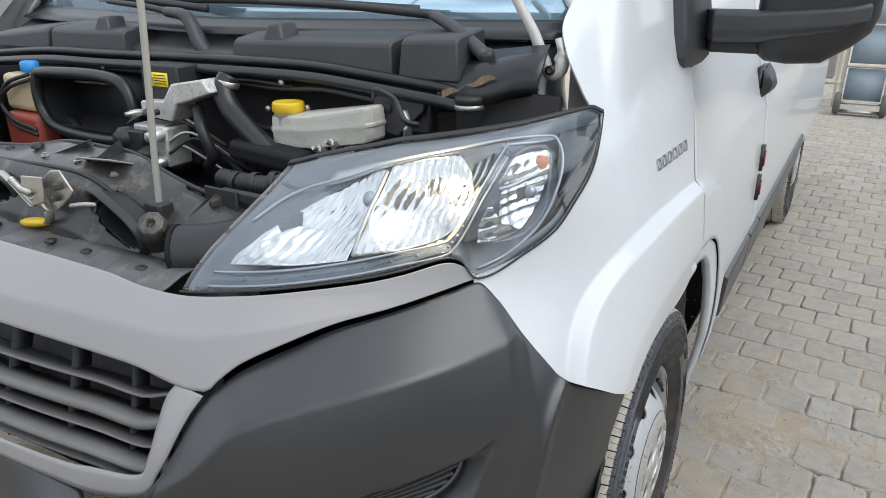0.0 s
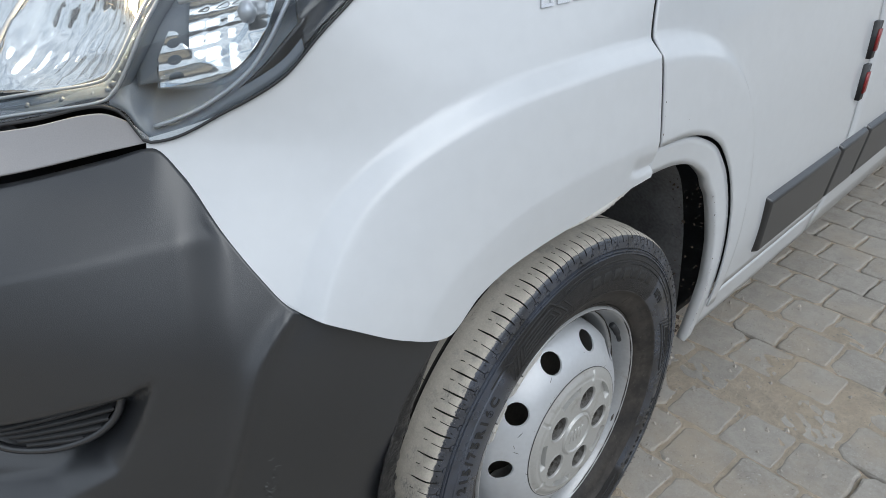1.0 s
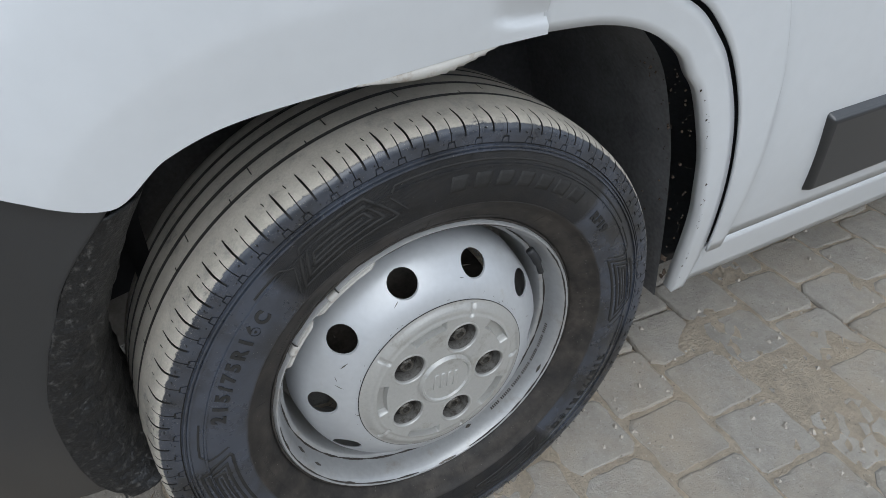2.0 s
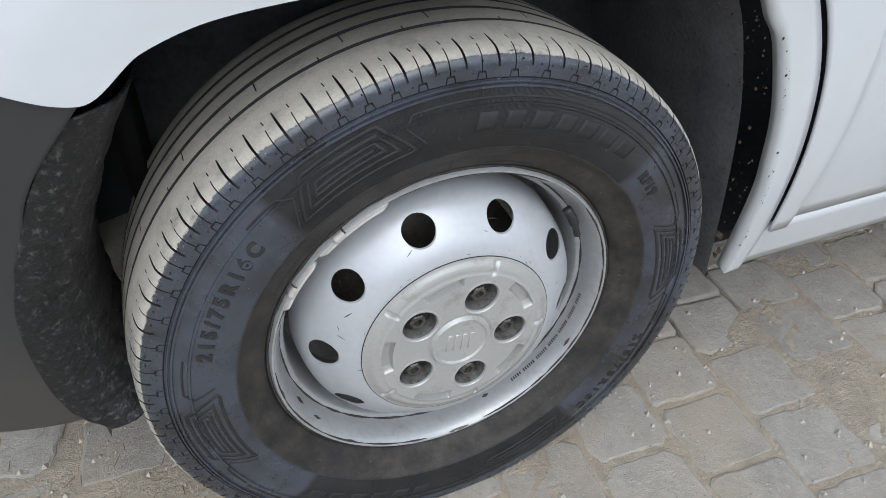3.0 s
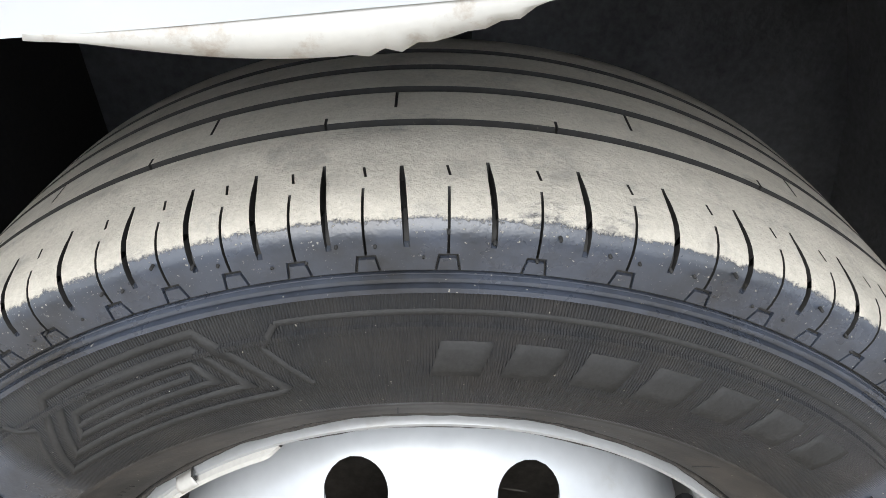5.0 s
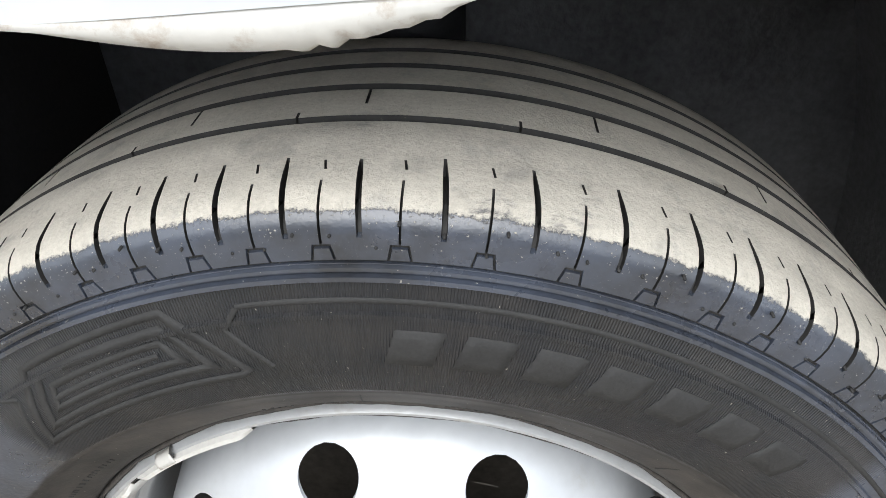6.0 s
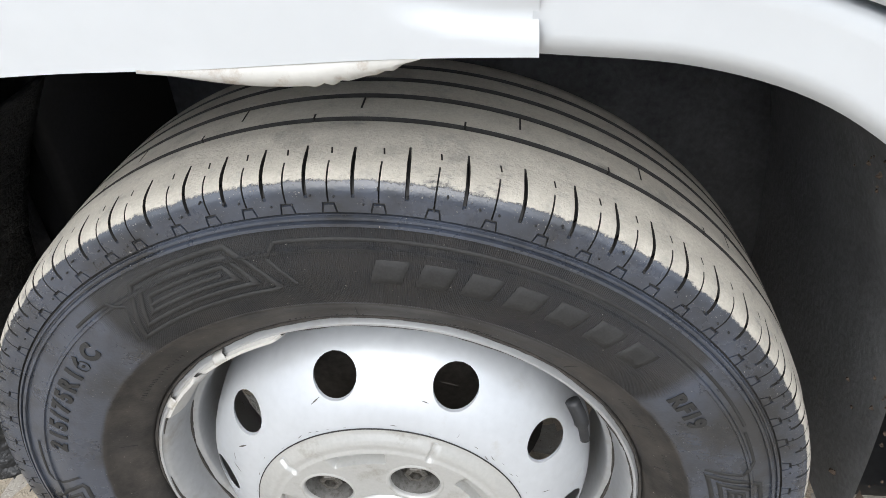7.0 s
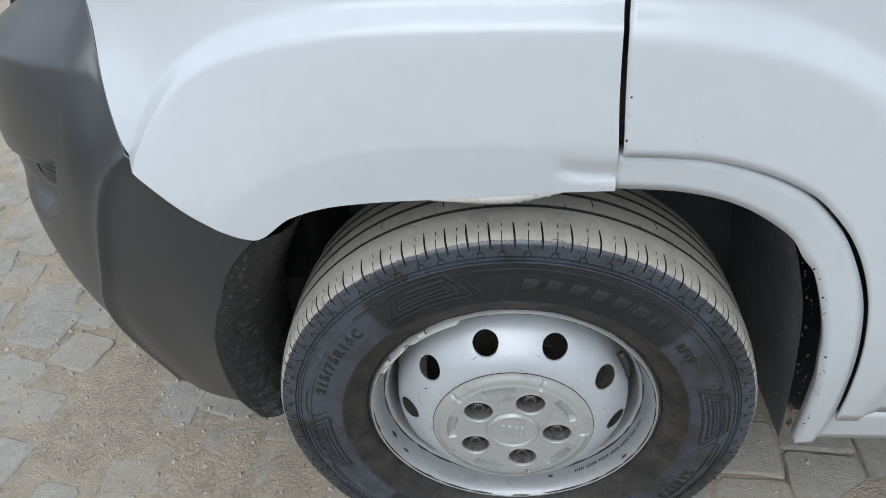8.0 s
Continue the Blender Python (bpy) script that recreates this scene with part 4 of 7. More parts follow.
def wheel_marks(w):
    """Scuffs on the silver paint, mould nubs on the tyre's shoulder."""
    rr = random.Random(12)
    disc = dish_mesh()
    hits = BVHTree.FromBMesh(disc)
    rim = sheet([[around(r, 360 * k / 160, y) for k in range(160)] for r, y in RIM], True)
    hits_rim = BVHTree.FromBMesh(rim)
    marks = [(.145, -74, .010, 20), (.150, -70, .007, 60), (.120, -95, .014, 5), (.165, -52, .006, 40), (.155, -20, .012, 80), (.150, 20, .016, 85), (.13, 28, .004, 10), (.2075, -112, .018, 90), (.209, -123, .014, 90), (.2155, -100, .02, 90), (.2155, -140, .02, 90), (.206, 160, .010, 90), (.212, 120, .016, 90), (.2165, 25, .012, 90), (.2165, -8, .010, 90), (.2165, 60, .02, 90), (.11, -40, .008, 70), (.142, 75, .007, 30), (.118, 130, .010, 80), (.135, -150, .008, 60), (.2165, 175, .03, 90), (.2165, -60, .012, 90)]
    marks += [(rr.uniform(.1235, .1290), rr.uniform(-180, 180), rr.uniform(.002, .006), rr.uniform(75, 105)) for k in range(34)]
    marks += [(rr.uniform(.138, .150), -60 + 36 * k + rr.uniform(-10, 10), rr.uniform(.006, .016), rr.uniform(40, 120)) for k in range(6)]
    for r0, a0, ln, tilt in marks:
        bm = bmesh.new()
        rows = []
        for i in range(6):
            u = i / 5 - .5
            row = []
            for v in (-1, 0, 1):
                wd = min(.0009 + .0012 * rr.random(), ln * .06) * (1 - abs(u) * 1.6) * v
                dr = ln * u * math.cos(radians(tilt)) - wd * math.sin(radians(tilt))
                da = (ln * u * math.sin(radians(tilt)) + wd * math.cos(radians(tilt))) / r0
                p = around(r0 + dr, a0 + math.degrees(da), -.2)
                best = [h[0] for h in (hits.ray_cast(p, Vector((0, 1, 0))), hits_rim.ray_cast(p, Vector((0, 1, 0)))) if h[0]]
                q = min(best, key=lambda c: c.y) if best else p + Vector((0, .2, 0))
                row.append(q - Vector((0, .0004, 0)))
            rows.append(row)
        if max(p.y for r in rows for p in r) - min(p.y for r in rows for p in r) < .012:
            part("paint_scuff", sheet(rows, False, bm), RUST, w, "dark scuff in the silver paint")
    disc.free()
    rim.free()
    bm = bmesh.new()
    for k in range(150):
        a, r = 360 * k / 150 + rr.uniform(-.8, .8), rr.choice((.3445, .339, .349)) + rr.uniform(-.001, .001)
        c = around(r, a, side_wall(min(r, .349)))
        turned([(.0008, -.002), (.0007, .0007), (.0002, .0010)], 5, Matrix.Translation(c) @ pose(0, 0, 0, 90, 0, 0), bm, False)
    tagged(part("mould_nub", bm, LETTER, w), "small mould nubs on the tyre shoulder", kind="stuff")


def wheel(m):
    w = new("wheel")
    w.parent = van
    tagged(w, "silver steel wheel with a worn dusty tyre")
    part("tyre", tyre_mesh(), (TYRE, GROOVE_RUBBER), w, "black van tyre with tan dust on the tread").data.set_sharp_from_angle(angle=radians(38))
    rows = [[around(r, 360 * k / 160, y) for k in range(160)] for r, y in RIM]
    bm = sheet(rows, True)
    bmesh.ops.recalc_face_normals(bm, faces=bm.faces)
    part("rim", bm, RIMPAINT, w, "silver painted steel rim with worn dirty flange").data.set_sharp_from_angle(angle=radians(42))
    # dark ring added as the shade in the gap between tyre and rim
    rows = [[around(.2236 + .0017 * math.cos(q), 360 * k / 120, -.0085 + .0025 * math.sin(q)) for k in range(120)] for q in (2 * math.pi * j / 8 for j in range(9))]
    part("bead_gap_shade", sheet(rows, True), GROOVE_RUBBER, w)
    part("wheel_disc", dish_mesh(), SILVER, w, "domed silver disc with ten round holes").data.set_sharp_from_angle(angle=radians(32))
    part("hub_cover", cap_mesh(), CAPGREY, w, "grey plastic hub cover").data.set_sharp_from_angle(angle=radians(50))
    rows = [[around(.1214 + .0006 * math.cos(q), 360 * k / 120, -.0349 + .0006 * math.sin(q)) for k in range(120)] for q in (2 * math.pi * j / 6 for j in range(7))]
    part("cover_seam", sheet(rows, True), GROOVE_RUBBER, w, "dark seam round the hub cover")
    for k in range(5):
        a = 21.8 + 72 * k
        c = around(BOLT_AT, a, -.0225)
        mm = Matrix.Translation(c) @ pose(0, 0, 0, 90, 0, 0)
        bm = turned([(.0125, -.004), (.0125, .002), (.0108, .0025), (.0108, .012), (.009, .0135), (.0058, .0135), (.005, .007), (.0002, .006)], 6, mm, None, False)
        # seat and pocket carry their shade in dark colours
        part("bolt_seat", turned([(.0200, -.004), (.0196, .0006), (.0140, .0014), (.0110, .0020)], 24, mm, None, False), RECESS_DARK, w, "wheel bolt seat with shade in its dark colour")
        part("pocket_lip", turned([(.0256, .0198), (.0248, .0206), (.0232, .0212), (.0220, .0208), (.0212, .0190), (.0210, .0165)], 40, mm, None, False), CAPGREY, w)
        part("bolt_pocket", turned([(.0210, .0168), (.0206, .0100), (.0203, -.0040)], 40, mm, None, False), POCKET_SHADE, w, "bolt pocket wall with shade in its dark colour")
        part("wheel_bolt", bm, BOLTSTEEL, w, smooth=False)
    # plain bars in place of the maker's mark on the cap
    bm = bmesh.new()
    for k in range(4):
        x = -.0185 + .0098 * k
        box((x, -.0448, -.0125), (x + .0062, -.0405, .0125), bm)
    ob = rounded(part("cap_mark", bm, CAPGREY, w, smooth=False), .0008, 1)
    ob.matrix_local = pose(0, 0, 0, 0, 8, 0)
    # valve and balance weights
    part("valve", tube([around(.199, 50, .0), around(.196, 55, -.006), around(.190, 61, -.011)], lambda s: .0062 - .002 * (s > .6), 10, 10), BLACK, w)
    for a, b, clip in ((-64.5, -46.5, -57.5), (-44.5, -20.5, -36.5)):
        n = 26
        rows = []
        for k in range(n + 1):
            q = a + (b - a) * k / n
            e = math.sin(math.pi * min(k, n - k) / 6) if min(k, n - k) < 3 else 1.0
            prof = ((.2176, -.0128, 0), (.2170, -.0150, .0030), (.2148, -.0142, .0042), (.2100, -.0045, .0046), (.2072, .0035, .0042), (.2056, .0105, .0030), (.2050, .0150, 0))
            rows.append([around(r - .35 * h * e, q, y - h * e) for r, y, h in prof])
        bar = part("balance_weight", sheet(rows), WEIGHT, w, "cream-painted balance weight clipped on the rim")
        bar.data.set_sharp_from_angle(angle=radians(50))
        rows = [[around(r, clip + dq, y) for r, y in ((.2215, -.0120), (.2200, -.0172), (.2175, -.0185), (.2148, -.0190), (.2118, -.0135))] for dq in (-1.7, -1.3, 1.3, 1.7)]
        thick(part("weight_clip", sheet(rows), WEIGHT, bar), .0012)
        rows = [[around(r, clip + 1.9 + dq, y) for r, y in ((.2226, -.0115), (.2206, -.0168), (.2172, -.0176))] for dq in (-.25, .25)]
        part("clip_gap", sheet(rows), GROOVE_RUBBER, bar)
    for a0, long in ((-23.4, 84), (83, 22), (157, 84), (-97, 22)):
        for bm in emblem(a0, long):
            part("emblem_band", bm, LETTER, w)
    for text, size, a, r, gap in (("215/75R16C", .0205, -60.2, .294, 1.5), ("RF19", .0175, 53, .286, 1.15), ("215/75R16C", .0205, 123, .294, 1.5)):
        part("size_marking", lettering(text, size, a, r, gap, bold=.0009), LETTER, w, "raised tyre size lettering", smooth=False)
    # plain slanted bars in place of the trade names
    for a_first, count, wd in ((3.4, 7, 4.2), (190, 6, 4.8)):
        for k in range(count):
            bm = bmesh.new()
            a = a_first + k * (wd + 1.75)
            rows = []
            for r, h in ((.2830, -.0004), (.2835, .0005), (.2895, .0006), (.2960, .0006), (.3012, .0005), (.3017, -.0004)):
                sk = (r - .293) * 52
                ends = [(-.5, -.0004), (-.49, h)] + [(-.49 + .98 * i / 5, h) for i in range(1, 5)] + [(.49, h), (.5, -.0004)]
                rows.append([around(r, a + sk + wd * e, side_wall(r) - min(hh, h)) for e, hh in ends])
            sheet(rows, False, bm)
            bmesh.ops.recalc_face_normals(bm, faces=bm.faces)
            part("side_wall_bar", bm, LETTER, w)
    # fine moulded print and cross ticks near the rim
    bm = bmesh.new()
    pr = random.Random(5)
    for a_lo, a_hi, r in ((-16, -12, .2335), (-8, -2, .2330), (7, 22, .2335), (48, 62, .2465), (66, 96, .2475), (104, 150, .2470), (-58, -40, .2400), (-120, -90, .2470), (180, 215, .2470)):
        a = a_lo
        while a < a_hi:
            w0, hgt = pr.uniform(.25, .6), pr.uniform(.0012, .0017)
            raised([(a, r - hgt), (a + w0 * .3, r + hgt)], .0006, .00035, bm)
            if pr.random() < .6:
                raised([(a + w0 * .3, r + hgt), (a + w0, r + hgt * .8)], .0005, .00035, bm)
            a += w0 + pr.uniform(.25, .7)
    for a in (-3, 36, 57, 71, 84, 128, -75, -140, 170):
        raised([(a, .236), (a + .4, .2495)], .0007, .0004, bm)
    tagged(part("moulded_print", bm, LETTER, w), "fine moulded print round the bead", kind="stuff")
    bm = bmesh.new()
    for k in range(46):
        if k % 7 == 5:
            continue
        a = 100 + 1.05 * k
        rows = [[around(r, a + e * pr.uniform(.25, .4), y - .0005) for e in (-1, 1)] for r, y in ((.2068, .0078), (.2058, .0125))]
        sheet(rows, False, bm)
    tagged(part("rim_stamp", bm, RUST, w), "dark stamped marks in the rim", kind="stuff")
    # dark lines along the creases of the rim, broken off here and there
    bm = bmesh.new()
    for r, y, rad, share in ((.2163, -.0131, .0013, .85), (.2037, .0219, .0017, .95), (.2230, -.0105, .0019, 1.0)):
        a = 0.0
        while a < 360:
            ln = pr.uniform(6, 24)
            if pr.random() < share:
                n = int(ln / 1.5) + 2
                tube([around(r + pr.uniform(-.0003, .0003), a + ln * k / n, y) for k in range(n + 1)], lambda q: rad * (.35 + .65 * math.sin(math.pi * min(1, max(0, q)))), n, 5, bm)
            a += ln
    tagged(part("crease_line", bm, RECESS_DARK, w), "dark broken lines in the creases of the rim", kind="stuff")
    wheel_marks(w)
    w.matrix_local = m
    return w


front = wheel(Matrix.Translation(HUB) @ pose(0, 0, 0, -0.87, 0, -0.1))
rear = copy_thing(front, Matrix.Translation((3.25, 0.0, 0.343)))
far = copy_thing(front, Matrix.Translation((0, 2 * MIDDLE, 0.343)) @ pose(0, 0, 0, 0, 0, 180))
farrear = copy_thing(front, Matrix.Translation((3.25, 2 * MIDDLE, 0.343)) @ pose(0, 0, 0, 0, 0, 180))
for o in (rear, far, farrear):
    o.parent = van

# ---------- chips on the arch lip, mud on its liner, scuffs on the bumper ----------
CHIP = material("bare_rusty_chip", (0.045, 0.03, 0.02), 0.7, vary=0.5, scale=60)
MUD = material("dry_mud_bits", (0.07, 0.05, 0.036), 0.9, vary=0.6, scale=90, bump=0.5)
lip_line = spline([(x, z, 0) for x, z in LIP], 100)
groove_line = spline([(x, z, 0) for x, z in GROOVE], 100)
rg = random.Random(21)
for k in range(26):
    i = rg.randrange(52, 100)
    f = .02 + .14 * rg.random() ** 2
    p = lip_line[i].lerp(groove_line[i], f)
    size = .0005 + .0016 * rg.random() ** 3
    ring = [(p.x + size * rg.uniform(.6, 1.4) * math.cos(q), p.y + size * rg.uniform(.6, 1.6) * math.sin(q)) for q in (2 * math.pi * j / 7 for j in range(7))]
    bm = bmesh.new()
    bm.faces.new([bm.verts.new(side_point(x, z, arch_bulge(x, z) - .006 + .0006)) for x, z in ring])
    bmesh.ops.extrude_face_region(bm, geom=list(bm.faces))
    part("paint_chip", bm, CHIP, van, smooth=False)
for x, z, size in ((.1045, .905, .0015), (.1050, .858, .0014), (.1046, .885, .0006), (.180, .862, .0006)):
    ring = [(x + size * rg.uniform(.5, 1.3) * math.cos(q), z + size * rg.uniform(.5, 1.5) * math.sin(q)) for q in (2 * math.pi * j / 7 for j in range(7))]
    bm = bmesh.new()
    bm.faces.new([bm.verts.new(side_point(a, b, door_out(a, b) + .0006)) for a, b in ring])
    part("paint_chip", bm, CHIP, van, smooth=False)
verts, faces = [], []
for k in range(80):
    i = rg.randrange(40, 100)
    p = lip_line[i]
    d = rg.random() ** 2
    c = Vector((p.x - .004 - .020 * d * rg.random(), side_y(p.y) + .012 + .07 * d, p.y - .004))
    r = .0010 + .0022 * rg.random() ** 3 + (.003 if i > 95 else 0)
    base = len(verts)
    for j in range(5):
        q = j * 2 * math.pi / 5 + rg.random()
        verts.append(tuple(c + Vector((rg.uniform(-.3, .3) * r, math.cos(q) * r * rg.uniform(.5, 1.5), math.sin(q) * r * rg.uniform(.5, 1.5)))))
    verts.append(tuple(c + Vector((-r * .9, 0, 0))))
    faces += [(base + j, base + (j + 1) % 5, base + 5) for j in range(5)]
me = bpy.data.meshes.new("mud_bits")
me.from_pydata(verts, [], faces)
me.materials.append(MUD)
mud = new("mud_bits", me)
mud.parent = van
tagged(mud, "dry brown mud bits caught on the liner", kind="stuff")
SCRATCH = material("pale_scratch", (0.13, 0.135, 0.14), 0.5, vary=0.5, scale=80)
for k in range(30):
    u, z = rg.gauss(3.31, .045), rg.gauss(.592, .026)
    ln, up = rg.uniform(.012, .055), rg.uniform(-.004, .006)
    if k > 24:
        u, z, ln = rg.uniform(2.6, 3.5), rg.uniform(.45, .78), .010
    wd = rg.uniform(.0003, .0008)
    lift = lambda q: .008 * math.exp(-abs((q - 3.6) / .10) ** 1.4) + .0011
    bm = sheet([[skin_at(u + ln * (i / 4 - .5), z + up * (i / 4 - .5) + .0012 * math.sin(i * 2.1 + k) + wd * v * math.sin(math.pi * (i + .5) / 5), lift(u)) for i in range(5)] for v in (-1, 0, 1)])
    part("bumper_scuff", bm, SCRATCH if k % 3 else SEAL, van, "pale scratch on the bumper")

# ---------- headlight ----------
lamp_lo = curve(LAMP_REAR[:-1] + [(3.98, .962)] + LAMP_FOOT)
lamp_hi = curve(LAMP_TOP)


def lamp_edge(u, z):
    """Distance from the lamp's outline, in metres."""
    return min(z - lamp_lo(u), lamp_hi(u) - z, (u - 1.9) * 0.09, (6.03 - u) * 0.11)


def patch(name, lo, hi, u0, u1, out, mat, parent, nu=30, nz=14, label="", side=1, t=0.002):
    return panel(name, lo, hi, u0, u1, mat, parent, nu, nz, out, label, side, t)


DARKCHROME = material("smoked_lamp_bezel", (0.13, 0.145, 0.165), 0.26, metal=0.0, vary=0.08, scale=20, coat=0.4)
SATIN = material("satin_lamp_trim", (0.42, 0.44, 0.47), 0.3, metal=0.5, vary=0.05, scale=20)
CLEAR = glass("clear_light_guide", (0.9, 0.93, 0.96), 0.05, ior=1.8)
SMOKE = material("black_lamp_gloss", (0.012, 0.013, 0.015), 0.12, vary=0.2, scale=18, coat=0.6)


def lamp_line(name, pts, w, d, mat, parent, keep, n=60, label=""):
    """A rounded ridge on the lamp's inner face along points (u, z)."""
    c = [skin_at(p[0], p[1], d) for p in spline([(a, b, 0) for a, b in pts], n)]
    return part(name, tube([keep(p) for p in c], w, n, 8), mat, parent, label)


for side in (1, -1):
    keep = (lambda p: p) if side > 0 else other
    lamp = new("headlight")
    lamp.parent = van
    tagged(lamp, "clear headlight with the dipped beam switched on")
    patch("lens", lamp_lo, lamp_hi, 1.93, 6.02, lambda u, z, p: 0.003 + 0.008 * step(0, .05, lamp_edge(u, z)), LENS, lamp, 90, 20, "clear plastic lens", side)
    patch("housing", lambda u: lamp_lo(u) + .001, lambda u: lamp_hi(u) - .001, 1.94, 6.01, lambda u, z, p: -0.004 - 0.042 * step(.002, .06, lamp_edge(u, z)), DARKCHROME, lamp, 110, 30, "smoked glossy lamp housing", side)
    for nm, fn in (("gasket", lambda u: (lamp_lo(u) - .001, lamp_lo(u) + .002)), ("upper_gasket", lambda u: (lamp_hi(u) - .002, lamp_hi(u) + .003))):
        patch(nm, lambda u, f=fn: f(u)[0], lambda u, f=fn: f(u)[1], 1.9, 6.03, lambda u, z, p: 0.0035, BLACK, lamp, 90, 2, "", side)

    def bowl(cu, cz, d0, d1):
        """A stepped reflector bowl: facets stand at slightly different depths."""
        def f(u, z, p):
            q = max(0, 1 - ((u - cu) * 0.11 / .055) ** 2 - ((z - cz) / .065) ** 2)
            i, j = math.floor(u * 11 + z * 9), math.floor(z * 42)
            fu, fz = u * 11 + z * 9 - i - .5, z * 42 - j - .5
            h1, h2 = math.sin(i * 12.9 + j * 4.1), math.sin(i * 5.3 + j * 9.7)
            return -(d0 + d1 * q) - .0022 * fu * h1 - .0030 * fz * h2 - .0016 * abs(fu)
        return f
    hi_lo, hi_hi = curve([(5.0, 1.000), (5.9, .988)]), curve([(5.0, 1.118), (5.2, 1.115), (5.5, 1.104), (5.7, 1.085), (5.82, 1.055), (5.9, 1.0)])
    patch("main_beam_reflector", hi_lo, hi_hi, 5.09, 5.9, bowl(5.40, 1.05, .008, .032), CHROME, lamp, 60, 30, "chromed main-beam reflector", side)
    lo_lo, lo_hi = curve([(4.06, 1.075), (4.12, 1.05), (4.33, 1.022), (4.7, 1.010), (5.1, 1.003)]), curve([(4.06, 1.095), (4.12, 1.118), (4.35, 1.139), (4.7, 1.134), (5.1, 1.120)])
    patch("dipped_beam_reflector", lo_lo, lo_hi, 4.06, 5.05, bowl(4.55, 1.07, .008, .034), CHROME, lamp, 70, 34, "chromed dipped-beam reflector", side)
    lamp_line("reflector_divider", [(5.05, 1.004), (5.08, 1.05), (5.09, 1.114)], .003, -.008, SATIN, lamp, keep, 14)
    # shield ribs by the dipped beam
    for k in range(5):
        u = 3.86 + .055 * k
        lamp_line("shield_rib", [(u, 1.142 - .003 * k), (u + .05, 1.118 - .003 * k), (u + .12, 1.098)], .0022, -.014, SATIN if k % 2 else BLACK, lamp, keep, 8)
    # light trim that runs round the reflectors
    lamp_line("trim_loop", [(5.96, 1.04), (5.90, 1.072), (5.75, 1.092), (5.3, 1.116), (4.69, 1.136), (3.79, 1.153), (3.1, 1.156), (2.85, 1.148), (2.75, 1.12), (2.86, 1.08), (3.14, 1.03), (3.55, .996), (3.95, .976)], .0022, -.004, SATIN, lamp, keep, 120, "satin trim edge")
    patch("upper_shelf", lambda u: curve([(2.9, 1.152), (3.79, 1.150), (4.69, 1.134), (5.3, 1.114), (5.75, 1.092)])(u), lambda u: curve([(2.9, 1.157), (3.79, 1.160), (4.69, 1.147), (5.3, 1.130), (5.75, 1.110)])(u), 2.9, 5.75, lambda u, z, p: -.010, SATIN, lamp, 60, 3, "", side)
    # black end with a gloss
    patch("lamp_end", lambda u: lamp_lo(u) + .002, lambda u: min(lamp_hi(u) - .004, 1.16), 1.98, 2.76, lambda u, z, p: -.0015 - .012 * step(.004, .03, lamp_edge(u, z)), SMOKE, lamp, 30, 20, "black glossy lamp end", side)
    patch("end_skirt", lambda u: lamp_lo(u) + .002, lambda u: curve([(2.7, 1.075), (3.14, 1.022), (3.55, .99), (3.9, .975)])(u), 2.7, 3.9, lambda u, z, p: -.008, SMOKE, lamp, 30, 5, "", side)
    # indicator chamber
    ind_lo, ind_hi = curve([(2.86, 1.098), (3.0, 1.06), (3.27, 1.026), (3.6, 1.010), (3.95, 1.010)]), curve([(2.86, 1.138), (3.1, 1.147), (3.5, 1.143), (3.70, 1.10), (3.95, 1.03)])
    patch("indicator_reflector", ind_lo, ind_hi, 2.86, 3.93, lambda u, z, p: -.018 - .018 * max(0, 1 - ((u - 3.3) / .5) ** 2 - ((z - 1.085) / .06) ** 2) - .0014 * abs(math.sin(z * 190 + u * 4)) - .0012 * abs(math.sin(u * 17)), CHROME, lamp, 70, 50, "fluted chrome indicator reflector", side)
    lamp_line("indicator_frame", [(3.72, 1.10), (3.52, 1.138), (3.3, 1.146), (3.02, 1.143), (2.92, 1.125), (2.94, 1.09), (3.03, 1.05), (3.31, 1.02), (3.6, 1.012), (3.9, 1.014)], .0028, -.010, CLEAR, lamp, keep, 60)
    lamp_line("indicator_bar", [(3.72, 1.092), (3.5, 1.096), (3.3, 1.104), (3.15, 1.108)], .0028, -.010, SATIN, lamp, keep, 24)
    lamp_line("indicator_bar", [(3.9, 1.02), (3.5, 1.035), (3.25, 1.052), (3.12, 1.07)], .0026, -.012, CLEAR, lamp, keep, 24)
    patch("indicator_bezel", lambda u: 1.012 + (4.1 - u) * .02, lambda u: 1.035 + (4.1 - u) * .26, 3.66, 4.08, lambda u, z, p: -.020, DARKCHROME, lamp, 12, 12, "", side)
    # daytime lights along the foot and up beside the indicator
    path = spline([(5.93, .968, 0), (5.53, .976, 0), (5.12, .985, 0), (4.7, .998, 0), (4.31, 1.008, 0), (4.2, 1.018, 0), (4.1, 1.042, 0), (3.97, 1.08, 0), (3.8, 1.118, 0), (3.66, 1.142, 0)], 90)
    part("light_bar", tube([keep(skin_at(p[0], p[1], -.008)) for p in path], .0065, 90, 8), CLEAR, lamp, "clear daytime light bar")
    part("light_bar_backing", tube([keep(skin_at(p[0], p[1], -.020)) for p in path], .010, 90, 8), DARKCHROME, lamp)
    part("light_bar_edge", tube([keep(skin_at(p[0] - .01, p[1] - .009, -.004)) for p in path], .0018, 90, 6), SATIN, lamp)
    part("light_bar_edge", tube([keep(skin_at(p[0] + .01, p[1] + .009, -.006)) for p in path], .0018, 90, 6), SATIN, lamp)
    for i in range(4, 90, 5):
        p = path[i]
        c = keep(skin_at(p[0], p[1], -.010))
        part("diode", turned([(.0004, -.003), (.003, -.002), (.0032, .0), (.002, .002), (.0004, .0025)], 8, Matrix.Translation(c), None, False), DARKCHROME, lamp)
